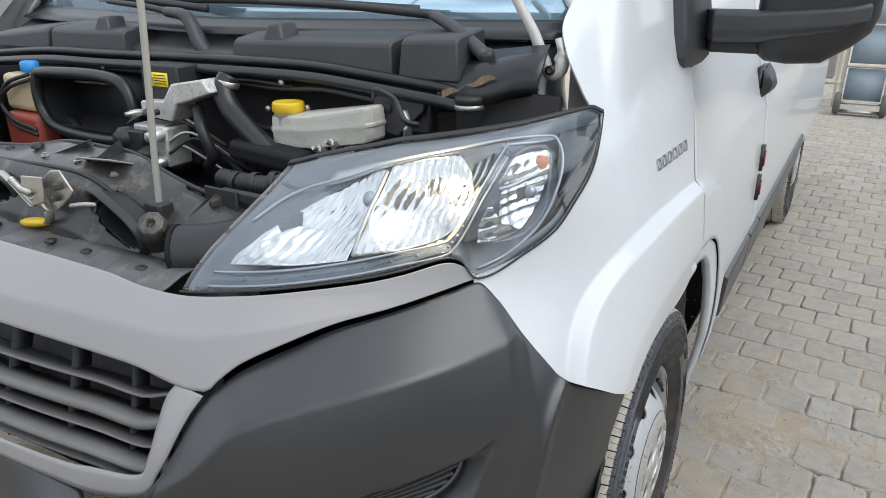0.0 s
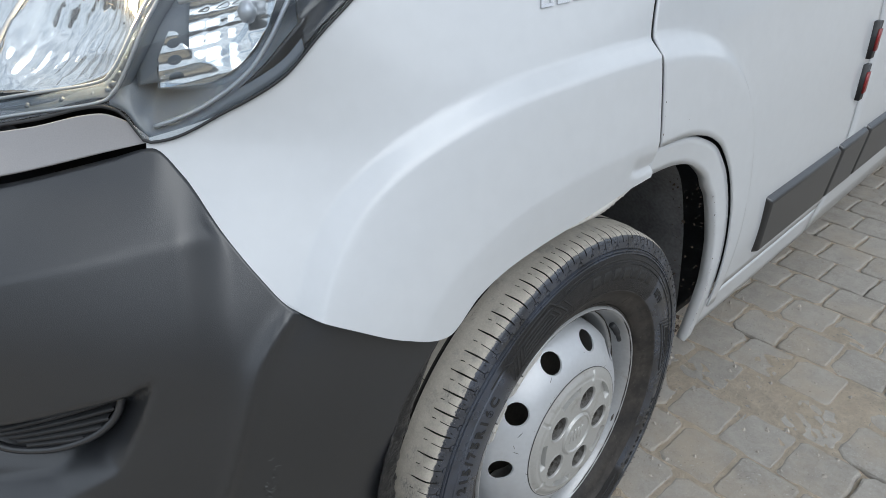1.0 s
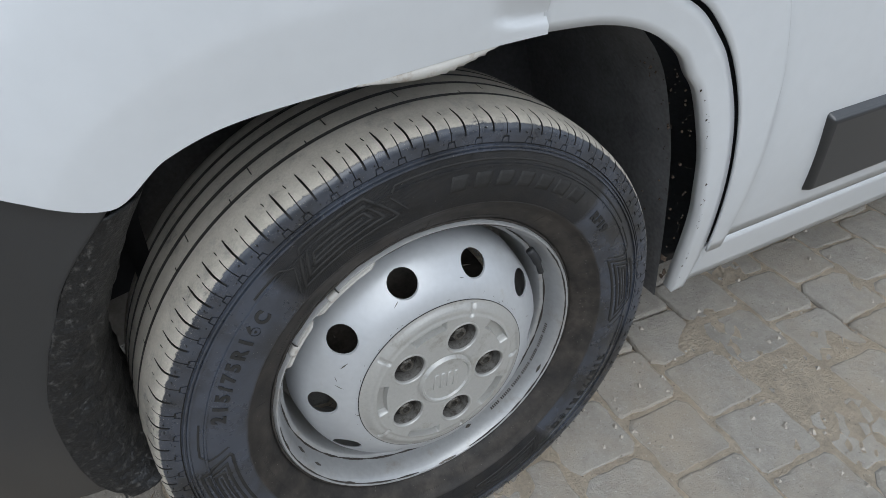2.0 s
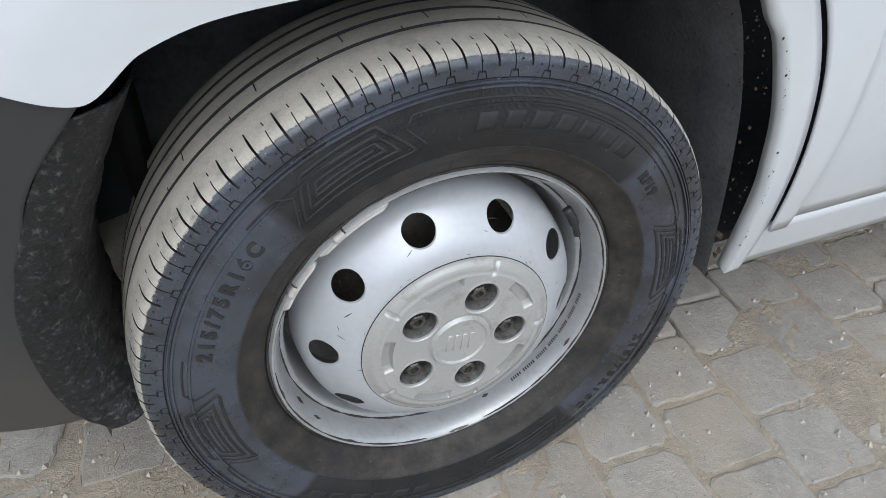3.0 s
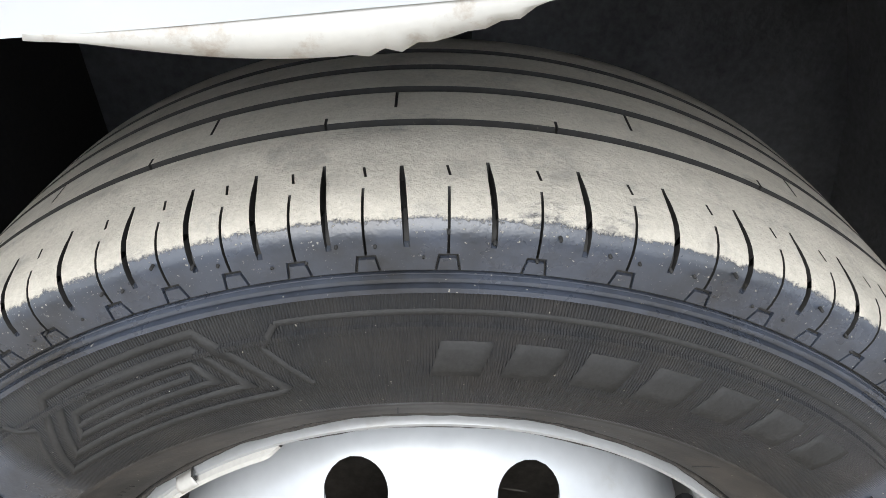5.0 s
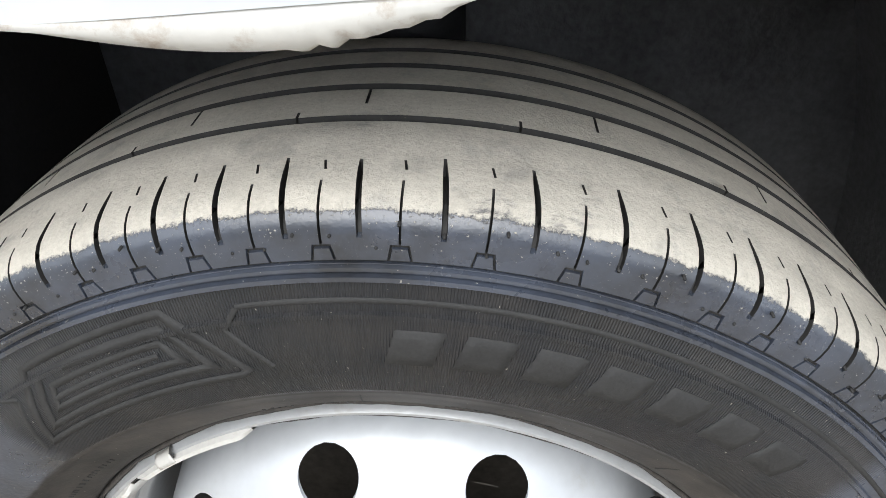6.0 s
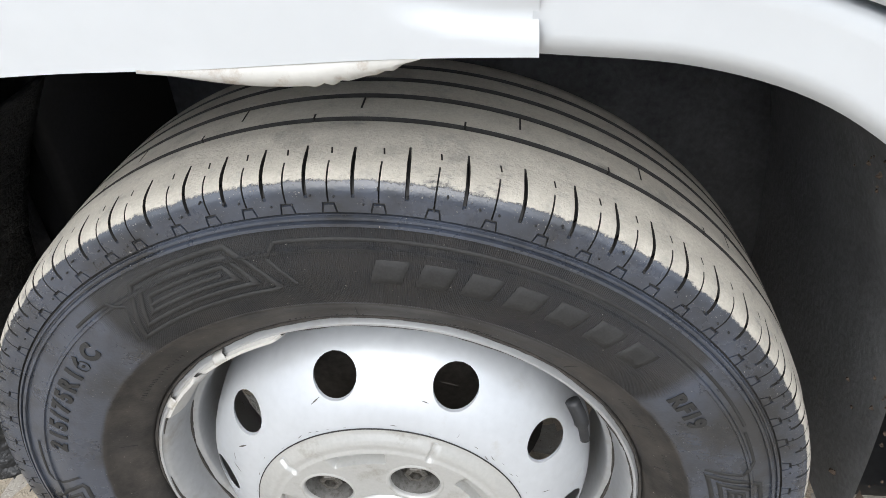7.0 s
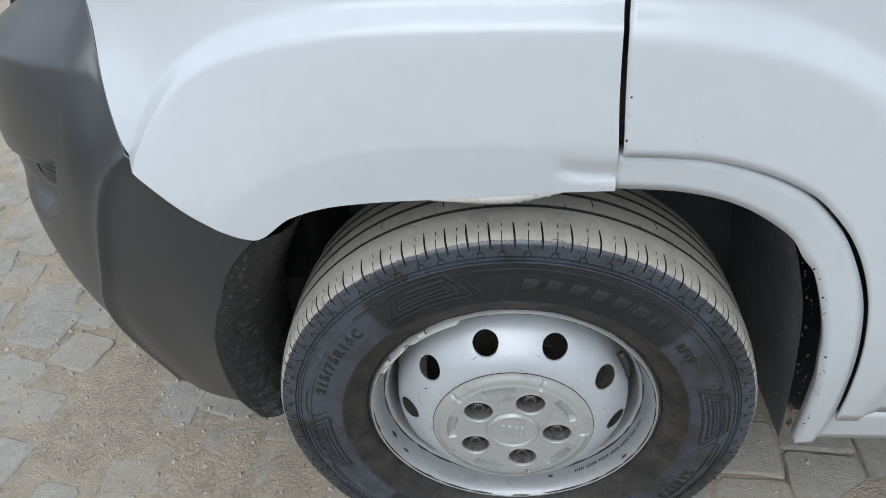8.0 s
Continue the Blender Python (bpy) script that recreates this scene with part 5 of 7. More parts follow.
    patch("lower_lip", lambda u: lamp_lo(u) + .002, lambda u: lamp_lo(u) + .008, 4.22, 5.98, lambda u, z, p: -.004, SMOKE, lamp, 60, 2, "", side)
    for nm, u, z, d, mat, r in (("dipped_bulb", 4.30, 1.112, -.026, LIT_BULB, .009), ("main_bulb", 5.20, 1.085, -.030, SATIN, .012), ("indicator_bulb", 2.99, 1.128, -.024, AMBER, .010), ("side_bulb", 3.14, 1.08, -.026, SATIN, .009)):
        c = keep(skin_at(u, z, d))
        part(nm, turned([(.0003, -r * 1.2), (r * .6, -r), (r, -.2 * r), (r, .3 * r), (r * .6, r), (.0003, r * 1.2)], 16, Matrix.Translation(c), None, False), mat, lamp)
beam = new("dipped_beam", bpy.data.lights.new("dipped_beam", "POINT"))
beam.data.energy, beam.data.color, beam.data.shadow_soft_size = 2.6, (1.0, 0.72, 0.38), 0.012
beam.location = skin_at(4.42, 1.095, -.012)
beam.parent = van

# ---------- grille ----------
SLAT = material("dusty_grille_plastic", (0.15, 0.148, 0.145), 0.5, vary=0.15, scale=20, fine=400, bump=0.1)
for side in (1, -1):
    keep = (lambda p: p) if side > 0 else other
    for z0, h, d, nm in ((.822, .005, -.022, "thin_slat"), (.786, .014, -.012, "wide_slat"), (.752, .005, -.022, "thin_slat"), (.720, .014, -.012, "wide_slat"), (.694, .004, -.022, "thin_slat")):
        rows = []
        for i in range(31):
            u = 6.02 + (7.0 - 6.02) * i / 30
            zz = z0 - .006 * (1 - step(6.15, 6.35, u)) + .010 * (1 - step(6.02, 6.16, u))
            q = [skin_at(u, zz + h / 2, d), skin_at(u, zz, d + .004), skin_at(u, zz - h / 2, d), skin_at(u, zz - h / 2 + .002, d - .03), skin_at(u, zz + h / 2 + .006, d - .045)]
            rows.append([keep(p) for p in q])
        ob = part(nm, sheet(rows, True), SLAT, van, "grey horizontal grille slat")
    for u in (6.22, 6.46, 6.72):
        bm = bmesh.new()
        rows = [[keep(skin_at(u + du, z, d)) for du, d in ((-.003, -.034), (.003, -.034), (.003, -.07), (-.003, -.07))] for z in (.672, .75, .862)]
        part("grille_post", sheet(rows, True), BLACK, van)
    rows = [[keep(skin_at(5.9 + 1.1 * i / 12, z, -.085)) for i in range(13)] for z in (.60, .7, .8, .9)]
    part("grille_backing", sheet(rows), DARK, van)
    # lower intake slats in the corner hollow
    for k in range(5):
        rows = []
        for i in range(13):
            u = 4.23 + .03 * k + (.62 - .07 * k) * i / 12
            z = .727 - .010 * k - (.055 - .008 * k) * (u - 4.23)
            rows.append([keep(skin_at(u, z + dz, d)) for dz, d in ((.0022, -.022), (-.0022, -.022), (-.0022, -.06), (.0022, -.06))])
        part("fog_slat", sheet(rows, True), BLACK, van, "black slat in the fog-lamp hollow")
    lip = [keep(skin_at(a, b, -.024)) for a, b in ((4.21, .733), (4.26, .705), (4.38, .684), (4.56, .672), (4.76, .672), (4.93, .684))]
    part("fog_lip", tube(lip, .0045, 40, 8), CHARCOAL, van, "rounded lip under the fog-lamp slats")

# ---------- badge on the wing: plain slanted bars ----------
for k in range(6):
    x = -.112 + .0315 * k
    bm = bmesh.new()
    for a, b, c, d in ((0, .023, .0, .0035), (.002, .021, .0165, .020), (.0, .0045, .003, .017), (.0175, .022, .004, .016)):
        pts = [(x + a + c * .35, 1.052 + .001 * k + c), (x + b + c * .35, 1.052 + .001 * k + c), (x + b + d * .35, 1.052 + .001 * k + d), (x + a + d * .35, 1.052 + .001 * k + d)]
        uu = [(.15 - px) / .3 for px, pz in pts]
        lo = [bm.verts.new(skin_at(u, pz, .0005)) for u, (px, pz) in zip(uu, pts)]
        hi = [bm.verts.new(skin_at(u, pz, .0025)) for u, (px, pz) in zip(uu, pts)]
        bm.faces.new(hi)
        for i in range(4):
            bm.faces.new((lo[i], lo[(i + 1) % 4], hi[(i + 1) % 4], hi[i]))
    bmesh.ops.recalc_face_normals(bm, faces=bm.faces)
    part("badge_bar", bm, BADGE, van, "chrome badge bar", smooth=False)

# ---------- red marker plates on the door's rear edge ----------
for z0 in (.70, .80):
    part("marker_plate", box((1.085, side_y(z0) - .010, z0 - .01), (1.112, side_y(z0) + .01, z0 + .075)), BLACK, van, "black marker plate")
    part("red_marker", box((1.088, side_y(z0) - .014, z0 + .008), (1.108, side_y(z0) - .009, z0 + .058)), RED, van, "small red marker")

# ---------- mirror and door handle ----------
mirror = new("door_mirror")
mirror.parent = van
tagged(mirror, "large black door mirror on a wide arm")
rows = []
for z, x0, x1, o in ((1.210, .12, .16, .006), (1.218, .10, .20, .018), (1.232, .09, .225, .026), (1.28, .09, .24, .034), (1.36, .11, .25, .034), (1.46, .13, .26, .03), (1.55, .15, .26, .02)):
    ya, yb = skin((.15 - x0) / .3, min(z, 1.42)).y, skin((.15 - x1) / .3, min(z, 1.42)).y
    rows.append([(x0, ya + .01, z), (x0 + .004, ya - o * .6, z), (x0 + .022, ya - o, z), ((x0 + x1) / 2, (ya + yb) / 2 - o, z), (x1 - .02, yb - o, z), (x1, yb - o * .5, z), (x1, yb + .02, z), ((x0 + x1) / 2, (ya + yb) / 2 + .02, z)])
bm = sheet(rows, True)
bm.verts.ensure_lookup_table()
bm.faces.new(bm.verts[:8])
bm.faces.new(bm.verts[-8:])
bmesh.ops.recalc_face_normals(bm, faces=bm.faces)
rounded(part("mirror_foot", bm, COWL, mirror, "black mirror base on the door"), .006, 3)
bm = bmesh.new()
P = [[(.015, -.02, z0), (.015, -.10, z0 + .002), (.018, -.24, z0 + .025), (.03, -.275, z0 + .05), (.10, -.275, z0 + .05), (.11, -.10, z0), (.12, .02, z0)] for z0 in (1.268, 1.278)]
P += [[(.005, -.02, z1), (.005, -.10, z1), (.008, -.25, z1 + .012), (.022, -.285, z1 + .02), (.11, -.285, z1 + .02), (.12, -.10, z1), (.13, .02, z1)] for z1 in (1.292, 1.322)]
P += [[(.02, -.02, 1.328), (.02, -.10, 1.328), (.022, -.245, 1.340), (.03, -.275, 1.346), (.10, -.275, 1.346), (.10, -.10, 1.328), (.11, .02, 1.328)]]
sheet([[(x + .115, y, z - .006) for x, y, z in r] for r in P], True, bm)
bm.verts.ensure_lookup_table()
bm.faces.new(bm.verts[:7])
bm.faces.new(bm.verts[-7:])
bmesh.ops.recalc_face_normals(bm, faces=bm.faces)
rounded(part("mirror_arm", bm, COWL, mirror, "broad black plastic arm"), .005, 3)
rounded(part("lower_arm", prism([(.16, -.01), (.16, -.12), (.22, -.12), (.24, .01)], Matrix.Translation((0, 0, 1.24)), .028), BLACK, mirror), .006, 2)
rows = []
for s, w in ((-.098, .25), (-.106, .72), (-.122, .93), (-.16, 1.0), (-.22, 1.0), (-.268, .95), (-.295, .74), (-.305, .25)):
    zb = .05 * step(-.20, -.31, s)
    ring = []
    for k in range(28):
        q = 2 * math.pi * k / 28
        ex, ez = abs(math.cos(q)) ** .6 * math.copysign(1, math.cos(q)), abs(math.sin(q)) ** .6 * math.copysign(1, math.sin(q))
        ring.append((.19 + .062 * w * ex, s + .006, 1.412 + (.19 if ez < 0 else .21) * (w * .3 + .7) * ez + zb * (ez < 0)))
    rows.append(ring)
bm = sheet(rows, True)
bm.verts.ensure_lookup_table()
bm.faces.new(bm.verts[:28])
bm.faces.new(bm.verts[-28:])
bmesh.ops.recalc_face_normals(bm, faces=bm.faces)
part("mirror_shell", bm, BLACK, mirror, "rounded black mirror housing")
handle = new("door_handle")
handle.parent = van
tagged(handle, "black plastic door handle")
hy = side_y(1.07)
bm = bmesh.new()
sheet([[(x, hy - d * math.sin(math.pi * k / 6) - .002, 1.03 + .085 * k / 6 + .012 * (x > 1.12)) for k in range(7)] for x, d in ((1.05, .004), (1.06, .03), (1.12, .036), (1.165, .024), (1.175, .004))], False, bm)
rounded(thick(part("grip", bm, BLACK, handle), .006), .002, 1)
part("cup", box((1.04, hy - .003, 1.025), (1.18, hy + .01, 1.125)), BLACK, handle)

# ---------- cab, roof and glass ----------
for side in (1, -1):
    keep = (lambda p: p) if side > 0 else other
    bm = sheet([[keep(Vector((x, side_y(1.38) + (.0 if z < 1.5 else .05 * (z - 1.4)), z))) for x in (1.05, 2, 3.2, 4.6)] for z in (1.37, 1.7, 2.05, 2.3)])
    thick(part("upper_side", bm, WHITE, van), .01, 0)
    bm = sheet([[keep(Vector((a + (x - a) * s, .075 + .06 * (z - 1.38), z))) for s in (0, .5, 1)] for z, a, x in ((1.385, .2, 1.05), (1.7, .36, 1.05), (2.0, .66, 1.05))])
    thick(part("door_glass", bm, SCREEN, van, "dark side window"), .005, 0)
    # wing top running up into the windscreen pillar
    rows = []
    for s in range(9):
        t = s / 8
        a = Vector((-.185 + .80 * t, .165 + .03 * t, 1.285 + .9 * t))
        b = Vector((-.02 + .70 * t, .085 + .10 * t, 1.33 + .87 * t))
        rows.append([keep(a), keep(a.lerp(b, .5) + Vector((-.02, -.012, .012))), keep(b)])
    thick(part("screen_pillar", sheet(rows), WHITE, van, "white windscreen pillar"), .01, 0)
bm = sheet([[(x, y, 2.3 + .03 * math.sin(math.pi * (y - .1) / 1.74)) for y in np.linspace(.1, 1.84, 9)] for x in (.62, 1.2, 2.5, 4.6)])
thick(part("roof", bm, WHITE, van), .01, 0)
bm = sheet([[(4.6, y, z) for y in (0, .97, 1.94)] for z in (.3, 1.2, 2.3)])
thick(part("rear_wall", bm, WHITE, van), .02, 0)
bm = sheet([[(x, y, .3) for y in (.05, .97, 1.89)] for x in (.45, 2, 4.58)])
thick(part("underbody", bm, DARK, van), .02, 0)


def screen_foot(y):
    """The windscreen's foot: further back towards the pillars."""
    k = abs(y - MIDDLE) / .85
    return Vector((-.235 + .10 * k ** 2.2, y, 1.285 + .012 * k))


rows = []
for j in range(9):
    t = j / 8
    rows.append([screen_foot(y) + Vector((.80 * t, (MIDDLE - y) * .06 * t, .95 * t)) for y in np.linspace(.145, 2 * MIDDLE - .145, 25)])
thick(part("windscreen", sheet(rows), SCREEN, van, "windscreen reflecting the sky, sky blue put into its colour"), .005, 0)
rows = [[screen_foot(y) + Vector((dx, 0, dz)) for y in np.linspace(.15, 2 * MIDDLE - .15, 25)] for dx, dz in ((.008, .012), (.0, .006), (-.02, -.004), (-.05, -.018))]
thick(part("screen_seal", sheet(rows), SEAL, van), .004, 0)

# ---------- scuttle, seal and wipers ----------
rows = [[(-.33 + x + .05 * (abs(y - MIDDLE) / .85) ** 2, y, z) for y in np.linspace(.17, 2 * MIDDLE - .17, 30)] for x, z in ((0, 1.19), (.006, 1.230), (.02, 1.236), (.055, 1.243), (.09, 1.262), (.105, 1.270))]
thick(part("scuttle", sheet(rows), COWL, van, "black plastic scuttle panel"), .003)
for y0, y1, za, zb in ((.418, .815, 1.277, 1.268), (.285, .410, 1.288, 1.284), (1.145, 1.43, 1.271, 1.270), (1.436, 1.69, 1.268, 1.248)):
    bm = bmesh.new()
    v = [(-.345, y0 + .002, 1.214), (-.345, y1 - .002, 1.214), (-.340, y1 - .006, zb - .008), (-.340, y0 + .006, za - .008)]
    w = [(-.330, y0 + .010, za), (-.330, y1 - .010, zb), (-.245, y1 - .004, zb + .012), (-.245, y0 + .004, za + .012)]
    lo = [(-.245, y0, 1.22), (-.245, y1, 1.22)]
    V = [bm.verts.new(p) for p in v + w + lo]
    for f in ((0, 1, 2, 3), (3, 2, 5, 4), (4, 5, 6, 7), (1, 9, 6, 5, 2), (0, 3, 4, 7, 8), (7, 6, 9, 8), (0, 8, 9, 1)):
        bm.faces.new([V[i] for i in f])
    bmesh.ops.recalc_face_normals(bm, faces=bm.faces)
    rounded(part("scuttle_cover", bm, COWL, van, "moulded black scuttle cover"), .005, 3)
for y in (.708, 1.238):
    bm = bmesh.new()
    box((-.338, y - .034, 1.25), (-.285, y + .034, 1.298), bm)
    bm.verts.ensure_lookup_table()
    for v in bm.verts:
        if v.co.z > 1.28:
            v.co.y = y + (v.co.y - y) * .42
            v.co.x += .010
    rounded(part("scuttle_peak", bm, COWL, van), .007, 3)
seal_pts = [(-.345, 1.69, 1.196), (-.35, 1.42, 1.216), (-.352, 1.2, 1.219), (-.352, .83, 1.226), (-.35, .61, 1.227), (-.348, .48, 1.219), (-.345, .39, 1.211), (-.34, .31, 1.203), (-.33, .25, 1.19)]
part("bonnet_seal", tube(seal_pts, .0125, 70, 12, flat=.75), SEAL, van, "thick black rubber bonnet seal")
part("seal_ledge", sheet([[(p[0] + dx, p[1], p[2] + dz) for p in spline(seal_pts, 50)] for dx, dz in ((-.016, -.010), (-.024, -.016), (-.026, -.024), (-.018, -.030), (.02, -.034))]), SEAL, van)
# torn felt at the end of the scuttle
rows = []
for i in range(13):
    s = i / 12
    y = .335 - .175 * s
    rows.append([(-.348 + .01 * math.sin(9 * s) + .02 * s, y, 1.158 + .045 * s + .006 * noise.noise(Vector((s * 7, 0, 0)))), (-.352 + .02 * s, y - .01, 1.19 + .03 * s), (-.335 + .03 * s, y - .012, 1.225 + .035 * s + .01 * noise.noise(Vector((s * 11, 3, 0)))), (-.29 + .03 * s, y, 1.255 + .02 * s)])
thick(part("torn_felt", sheet(rows), SEAL, van, "torn dusty felt pad"), .004, 0)
part("torn_sticker", sheet([[(-.358 + .018 * s, .31 - .09 * s, 1.196 + .034 * s + h * (.5 + .5 * math.sin(9 * s + 1)) + .003 * math.sin(17 * s)) for s in (0, .15, .3, .45, .6, .75, .9, 1)] for h in (-.007, .0, .007)]), BUSHRED, van, "torn brown paper patch")


def wiper(pivot, elbow, tip, blade):
    w = new("wiper")
    w.parent = van
    tagged(w, "black wiper lying on the screen foot")
    P, E2, T = Vector(pivot), Vector(elbow), Vector(tip)
    part("pivot_cap", turned([(.0145, -.012), (.0145, .006), (.012, .010), (.0005, .012)], 20, Matrix.Translation(P) @ pose(0, 0, 0, 0, -25, 0), None, False), BLACK, w)
    part("arm_root", tube([P, P.lerp(E2, .5) + Vector((0, 0, .006)), E2], lambda s: .017 - .004 * s, 16, 10, flat=.7), COWL, w)
    part("arm", tube([E2, E2.lerp(T, .5) + Vector((0, 0, .004)), T], lambda s: .012 - .004 * s, 16, 8, flat=.7), BLACK, w)
    B0, B1 = (Vector(b) for b in blade)
    part("blade", tube([B0, B0.lerp(B1, .5) + Vector((0, 0, .008)), B1], .006, 20, 6, flat=1.6), BLACK, w)


wiper((-.30, .258, 1.256), (-.262, .385, 1.318), (-.26, .80, 1.334), ((-.255, .42, 1.325), (-.25, 1.22, 1.332)))
wiper((-.30, .935, 1.232), (-.295, .985, 1.302), (-.28, 1.27, 1.328), ((-.27, .95, 1.318), (-.26, 1.66, 1.345)))
part("wiper_root_boot", tube([(-.30, .93, 1.225), (-.302, .95, 1.25), (-.298, .985, 1.30), (-.294, 1.05, 1.31)], lambda s: .022 - .008 * s, 24, 12, flat=.8), COWL, van, "black wiper arm shoulder")

# ---------- bonnet hinge ----------
hinge = new("bonnet_hinge")
hinge.parent = van
tagged(hinge, "grey painted bent bonnet hinge arm")
part("hinge_arm", tube([(-.25, .25, 1.385), (-.25, .228, 1.345), (-.25, .211, 1.318), (-.25, .194, 1.292), (-.25, .177, 1.256), (-.25, .163, 1.231), (-.25, .150, 1.230), (-.25, .142, 1.244), (-.248, .146, 1.268), (-.246, .152, 1.285)], lambda s: .0125 + .004 * math.exp(-((s - .62) / .2) ** 2) - .004 * (s > .85), 60, 14, flat=.7), PRIMER, hinge)
part("hinge_web", tube([(-.256, .215, 1.325), (-.258, .19, 1.285), (-.258, .172, 1.25)], .004, 20, 8), PRIMER, hinge)
part("hinge_eye", turned([(.004, -.01), (.008, -.01), (.008, .01), (.004, .01)], 16, Matrix.Translation((-.262, .155, 1.236)) @ pose(0, 0, 0, 0, 90, 0), None, False), BLACK, hinge)
part("hinge_foot", tube([(-.25, .172, 1.232), (-.25, .178, 1.19), (-.24, .18, 1.15)], .010, 12, 10, flat=.6), WHITE, hinge)
part("hinge_stay", tube([(-.13, .20, 1.37), (-.145, .165, 1.328), (-.15, .150, 1.312)], lambda s: .009 + .002 * (s > .7), 14, 10), WHITE, hinge)
part("boot", tube([(-.30, .20, 1.165), (-.295, .185, 1.19), (-.285, .175, 1.21)], .011, 24, 12, ripple=.18, waves=6), SEAL, hinge)

# ---------- engine bay ----------
def slab(name, pts, z0, z1, mat, label="", r=.004):
    """An upright-walled block with a plan outline."""
    return rounded(part(name, prism(pts, Matrix.Translation((0, 0, z0)), z1 - z0), mat, van, label), r, 2)


# walls and floor take the near-black that carries the bay's shade
part("bulkhead", box((-.315, .12, .45), (-.295, 2 * MIDDLE - .12, 1.20)), BAY_SHADE, van)
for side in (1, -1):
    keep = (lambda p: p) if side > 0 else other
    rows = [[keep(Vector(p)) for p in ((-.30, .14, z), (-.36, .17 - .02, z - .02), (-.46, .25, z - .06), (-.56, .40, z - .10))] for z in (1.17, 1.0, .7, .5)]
    part("inner_wing_panel", sheet(rows), BAY_SHADE, van)
part("bay_floor", box((-.55, .30, .50), (-.30, 2 * MIDDLE - .30, .52)), BAY_SHADE, van)

# front cross-member with two long air openings
tops = [(1.36, 1.040, 1.040), (1.258, 1.045, 1.045), (1.149, 1.056, 1.052), (1.016, 1.078, 1.056), (.901, 1.080, 1.058), (.82, 1.079, 1.050), (.735, 1.054, 1.022), (.66, 1.036, .995), (.583, 1.020, .985), (.50, 1.005, .985), (.42, .995, .98)]
zt, zf = curve([(y, a) for y, a, b in tops[::-1]]), curve([(y, b) for y, a, b in tops[::-1]])
rows = []
for i in range(97):
    y = .42 + (1.36 - .42) * i / 96
    a, b = zt(y), zf(y)
    x0 = -.60 + .05 * step(.56, .44, y)
    n1 = .002 * noise.noise(Vector((y * 14, 0, 3)))
    rows.append([(x0 + .05, y, a - .06), (x0 + .018, y, a - .006), (x0 + .008, y, a), (x0 - .006, y, a - .002), (-.635, y, (a + b) / 2 + n1), (-.668, y, b), (-.678, y, b - .004), (-.688, y, b - .016), (-.705, y, b - .05), (-.722, y, b - .085), (-.728, y, b - .11)])
OPENINGS = (((-.709, .732, .998), (-.004, -.062, -.026), (-.010, -.010, .030)), ((-.709, 1.10, 1.005), (-.004, -.075, .004), (-.010, 0, .028)))
fine_rows = []
for r in rows:
    q = []
    for p0, p1 in zip(r, r[1:]):
        k = 8 if Vector(p1)[2] < Vector(p0)[2] - .02 else 2
        q += [Vector(p0).lerp(Vector(p1), i / k) for i in range(k)]
    fine_rows.append(q + [Vector(r[-1])])
size = min(len(r) for r in fine_rows)
bm = sheet([r[-size:] for r in fine_rows])


def in_opening(p):
    for c, ey, ez in OPENINGS:
        dy, dz = p.y - c[1], p.z - c[2]
        det = ey[1] * ez[2] - ey[2] * ez[1]
        a, b2 = (dy * ez[2] - dz * ez[1]) / det, (dz * ey[1] - dy * ey[2]) / det
        if p.x < -.66 and abs(a) ** 2.6 + abs(b2) ** 2.6 < .85:
            return True
    return False


bmesh.ops.delete(bm, geom=[f for f in bm.faces if in_opening(f.calc_center_median())], context="FACES")
thick(part("cross_member", bm, DUSTY, van, "dusty black plastic cross-member"), .004)


def frame_ring(c, ey, ez, n=40, power=.7):
    """A rounded four-sided ring round a middle, from its two half axes."""
    out = []
    for k in range(n):
        q = 2 * math.pi * k / n
        cy, cz = math.cos(q), math.sin(q)
        out.append(Vector(c) + Vector(ey) * abs(cy) ** power * math.copysign(1, cy) + Vector(ez) * abs(cz) ** power * math.copysign(1, cz))
    return out


for c, ey, ez in OPENINGS:
    ring = frame_ring(c, ey, ez)
    C = Vector(c)
    rows = [[C + (p - C) * k + Vector((dx, 0, dz)) for p in ring] for k, dx, dz in ((1.22, .012, 0), (1.16, -.002, .001), (1.08, -.006, .002), (1.0, -.002, .001), (.96, .03, 0), (.9, .10, -.02))]
    part("air_opening_rim", sheet(rows, True), BLACK, van, "rounded edge of the air opening")
    # near-black end sheet draws the shade deep in the opening
    part("air_opening", sheet([[C + (p - C) * k + Vector((.085, 0, -.015)) for p in ring] for k in (1.0, .5, .01)], True), BAY_SHADE, van)
for y0, y1, zz in ((.925, 1.02, 1.064), (.838, .868, 1.072)):
    bm = bmesh.new()
    V = [bm.verts.new(p) for p in ((-.598, y0 - .002, zz + .012), (-.598, y0 + .010, zz + .032), (-.612, y0 + .004, zz + .030), (-.655, y1, zz - .006), (-.650, y1 + .004, zz - .012), (-.598, y0 + .012, zz + .008))]
    for f in ((0, 2, 1), (2, 3, 4, 1), (1, 4, 5), (0, 5, 4, 3), (0, 3, 2), (0, 1, 5)):
        bm.faces.new([V[i] for i in f])
    bmesh.ops.recalc_face_normals(bm, faces=bm.faces)
    part("stiffening_rib", bm, DUSTY, van, smooth=False)
M = Matrix.Translation((-.638, .845, 1.0735)) @ pose(0, 0, 0, -4, 20, 0)
rounded(part("paper_plate", box((-.026, -.055, -.001), (.022, .045, .002), None, M), material("worn_plate", (0.30, 0.29, 0.28), .55, vary=.3, scale=40, fine=300), van, "worn grey plate on the cross-member"), .001, 1)
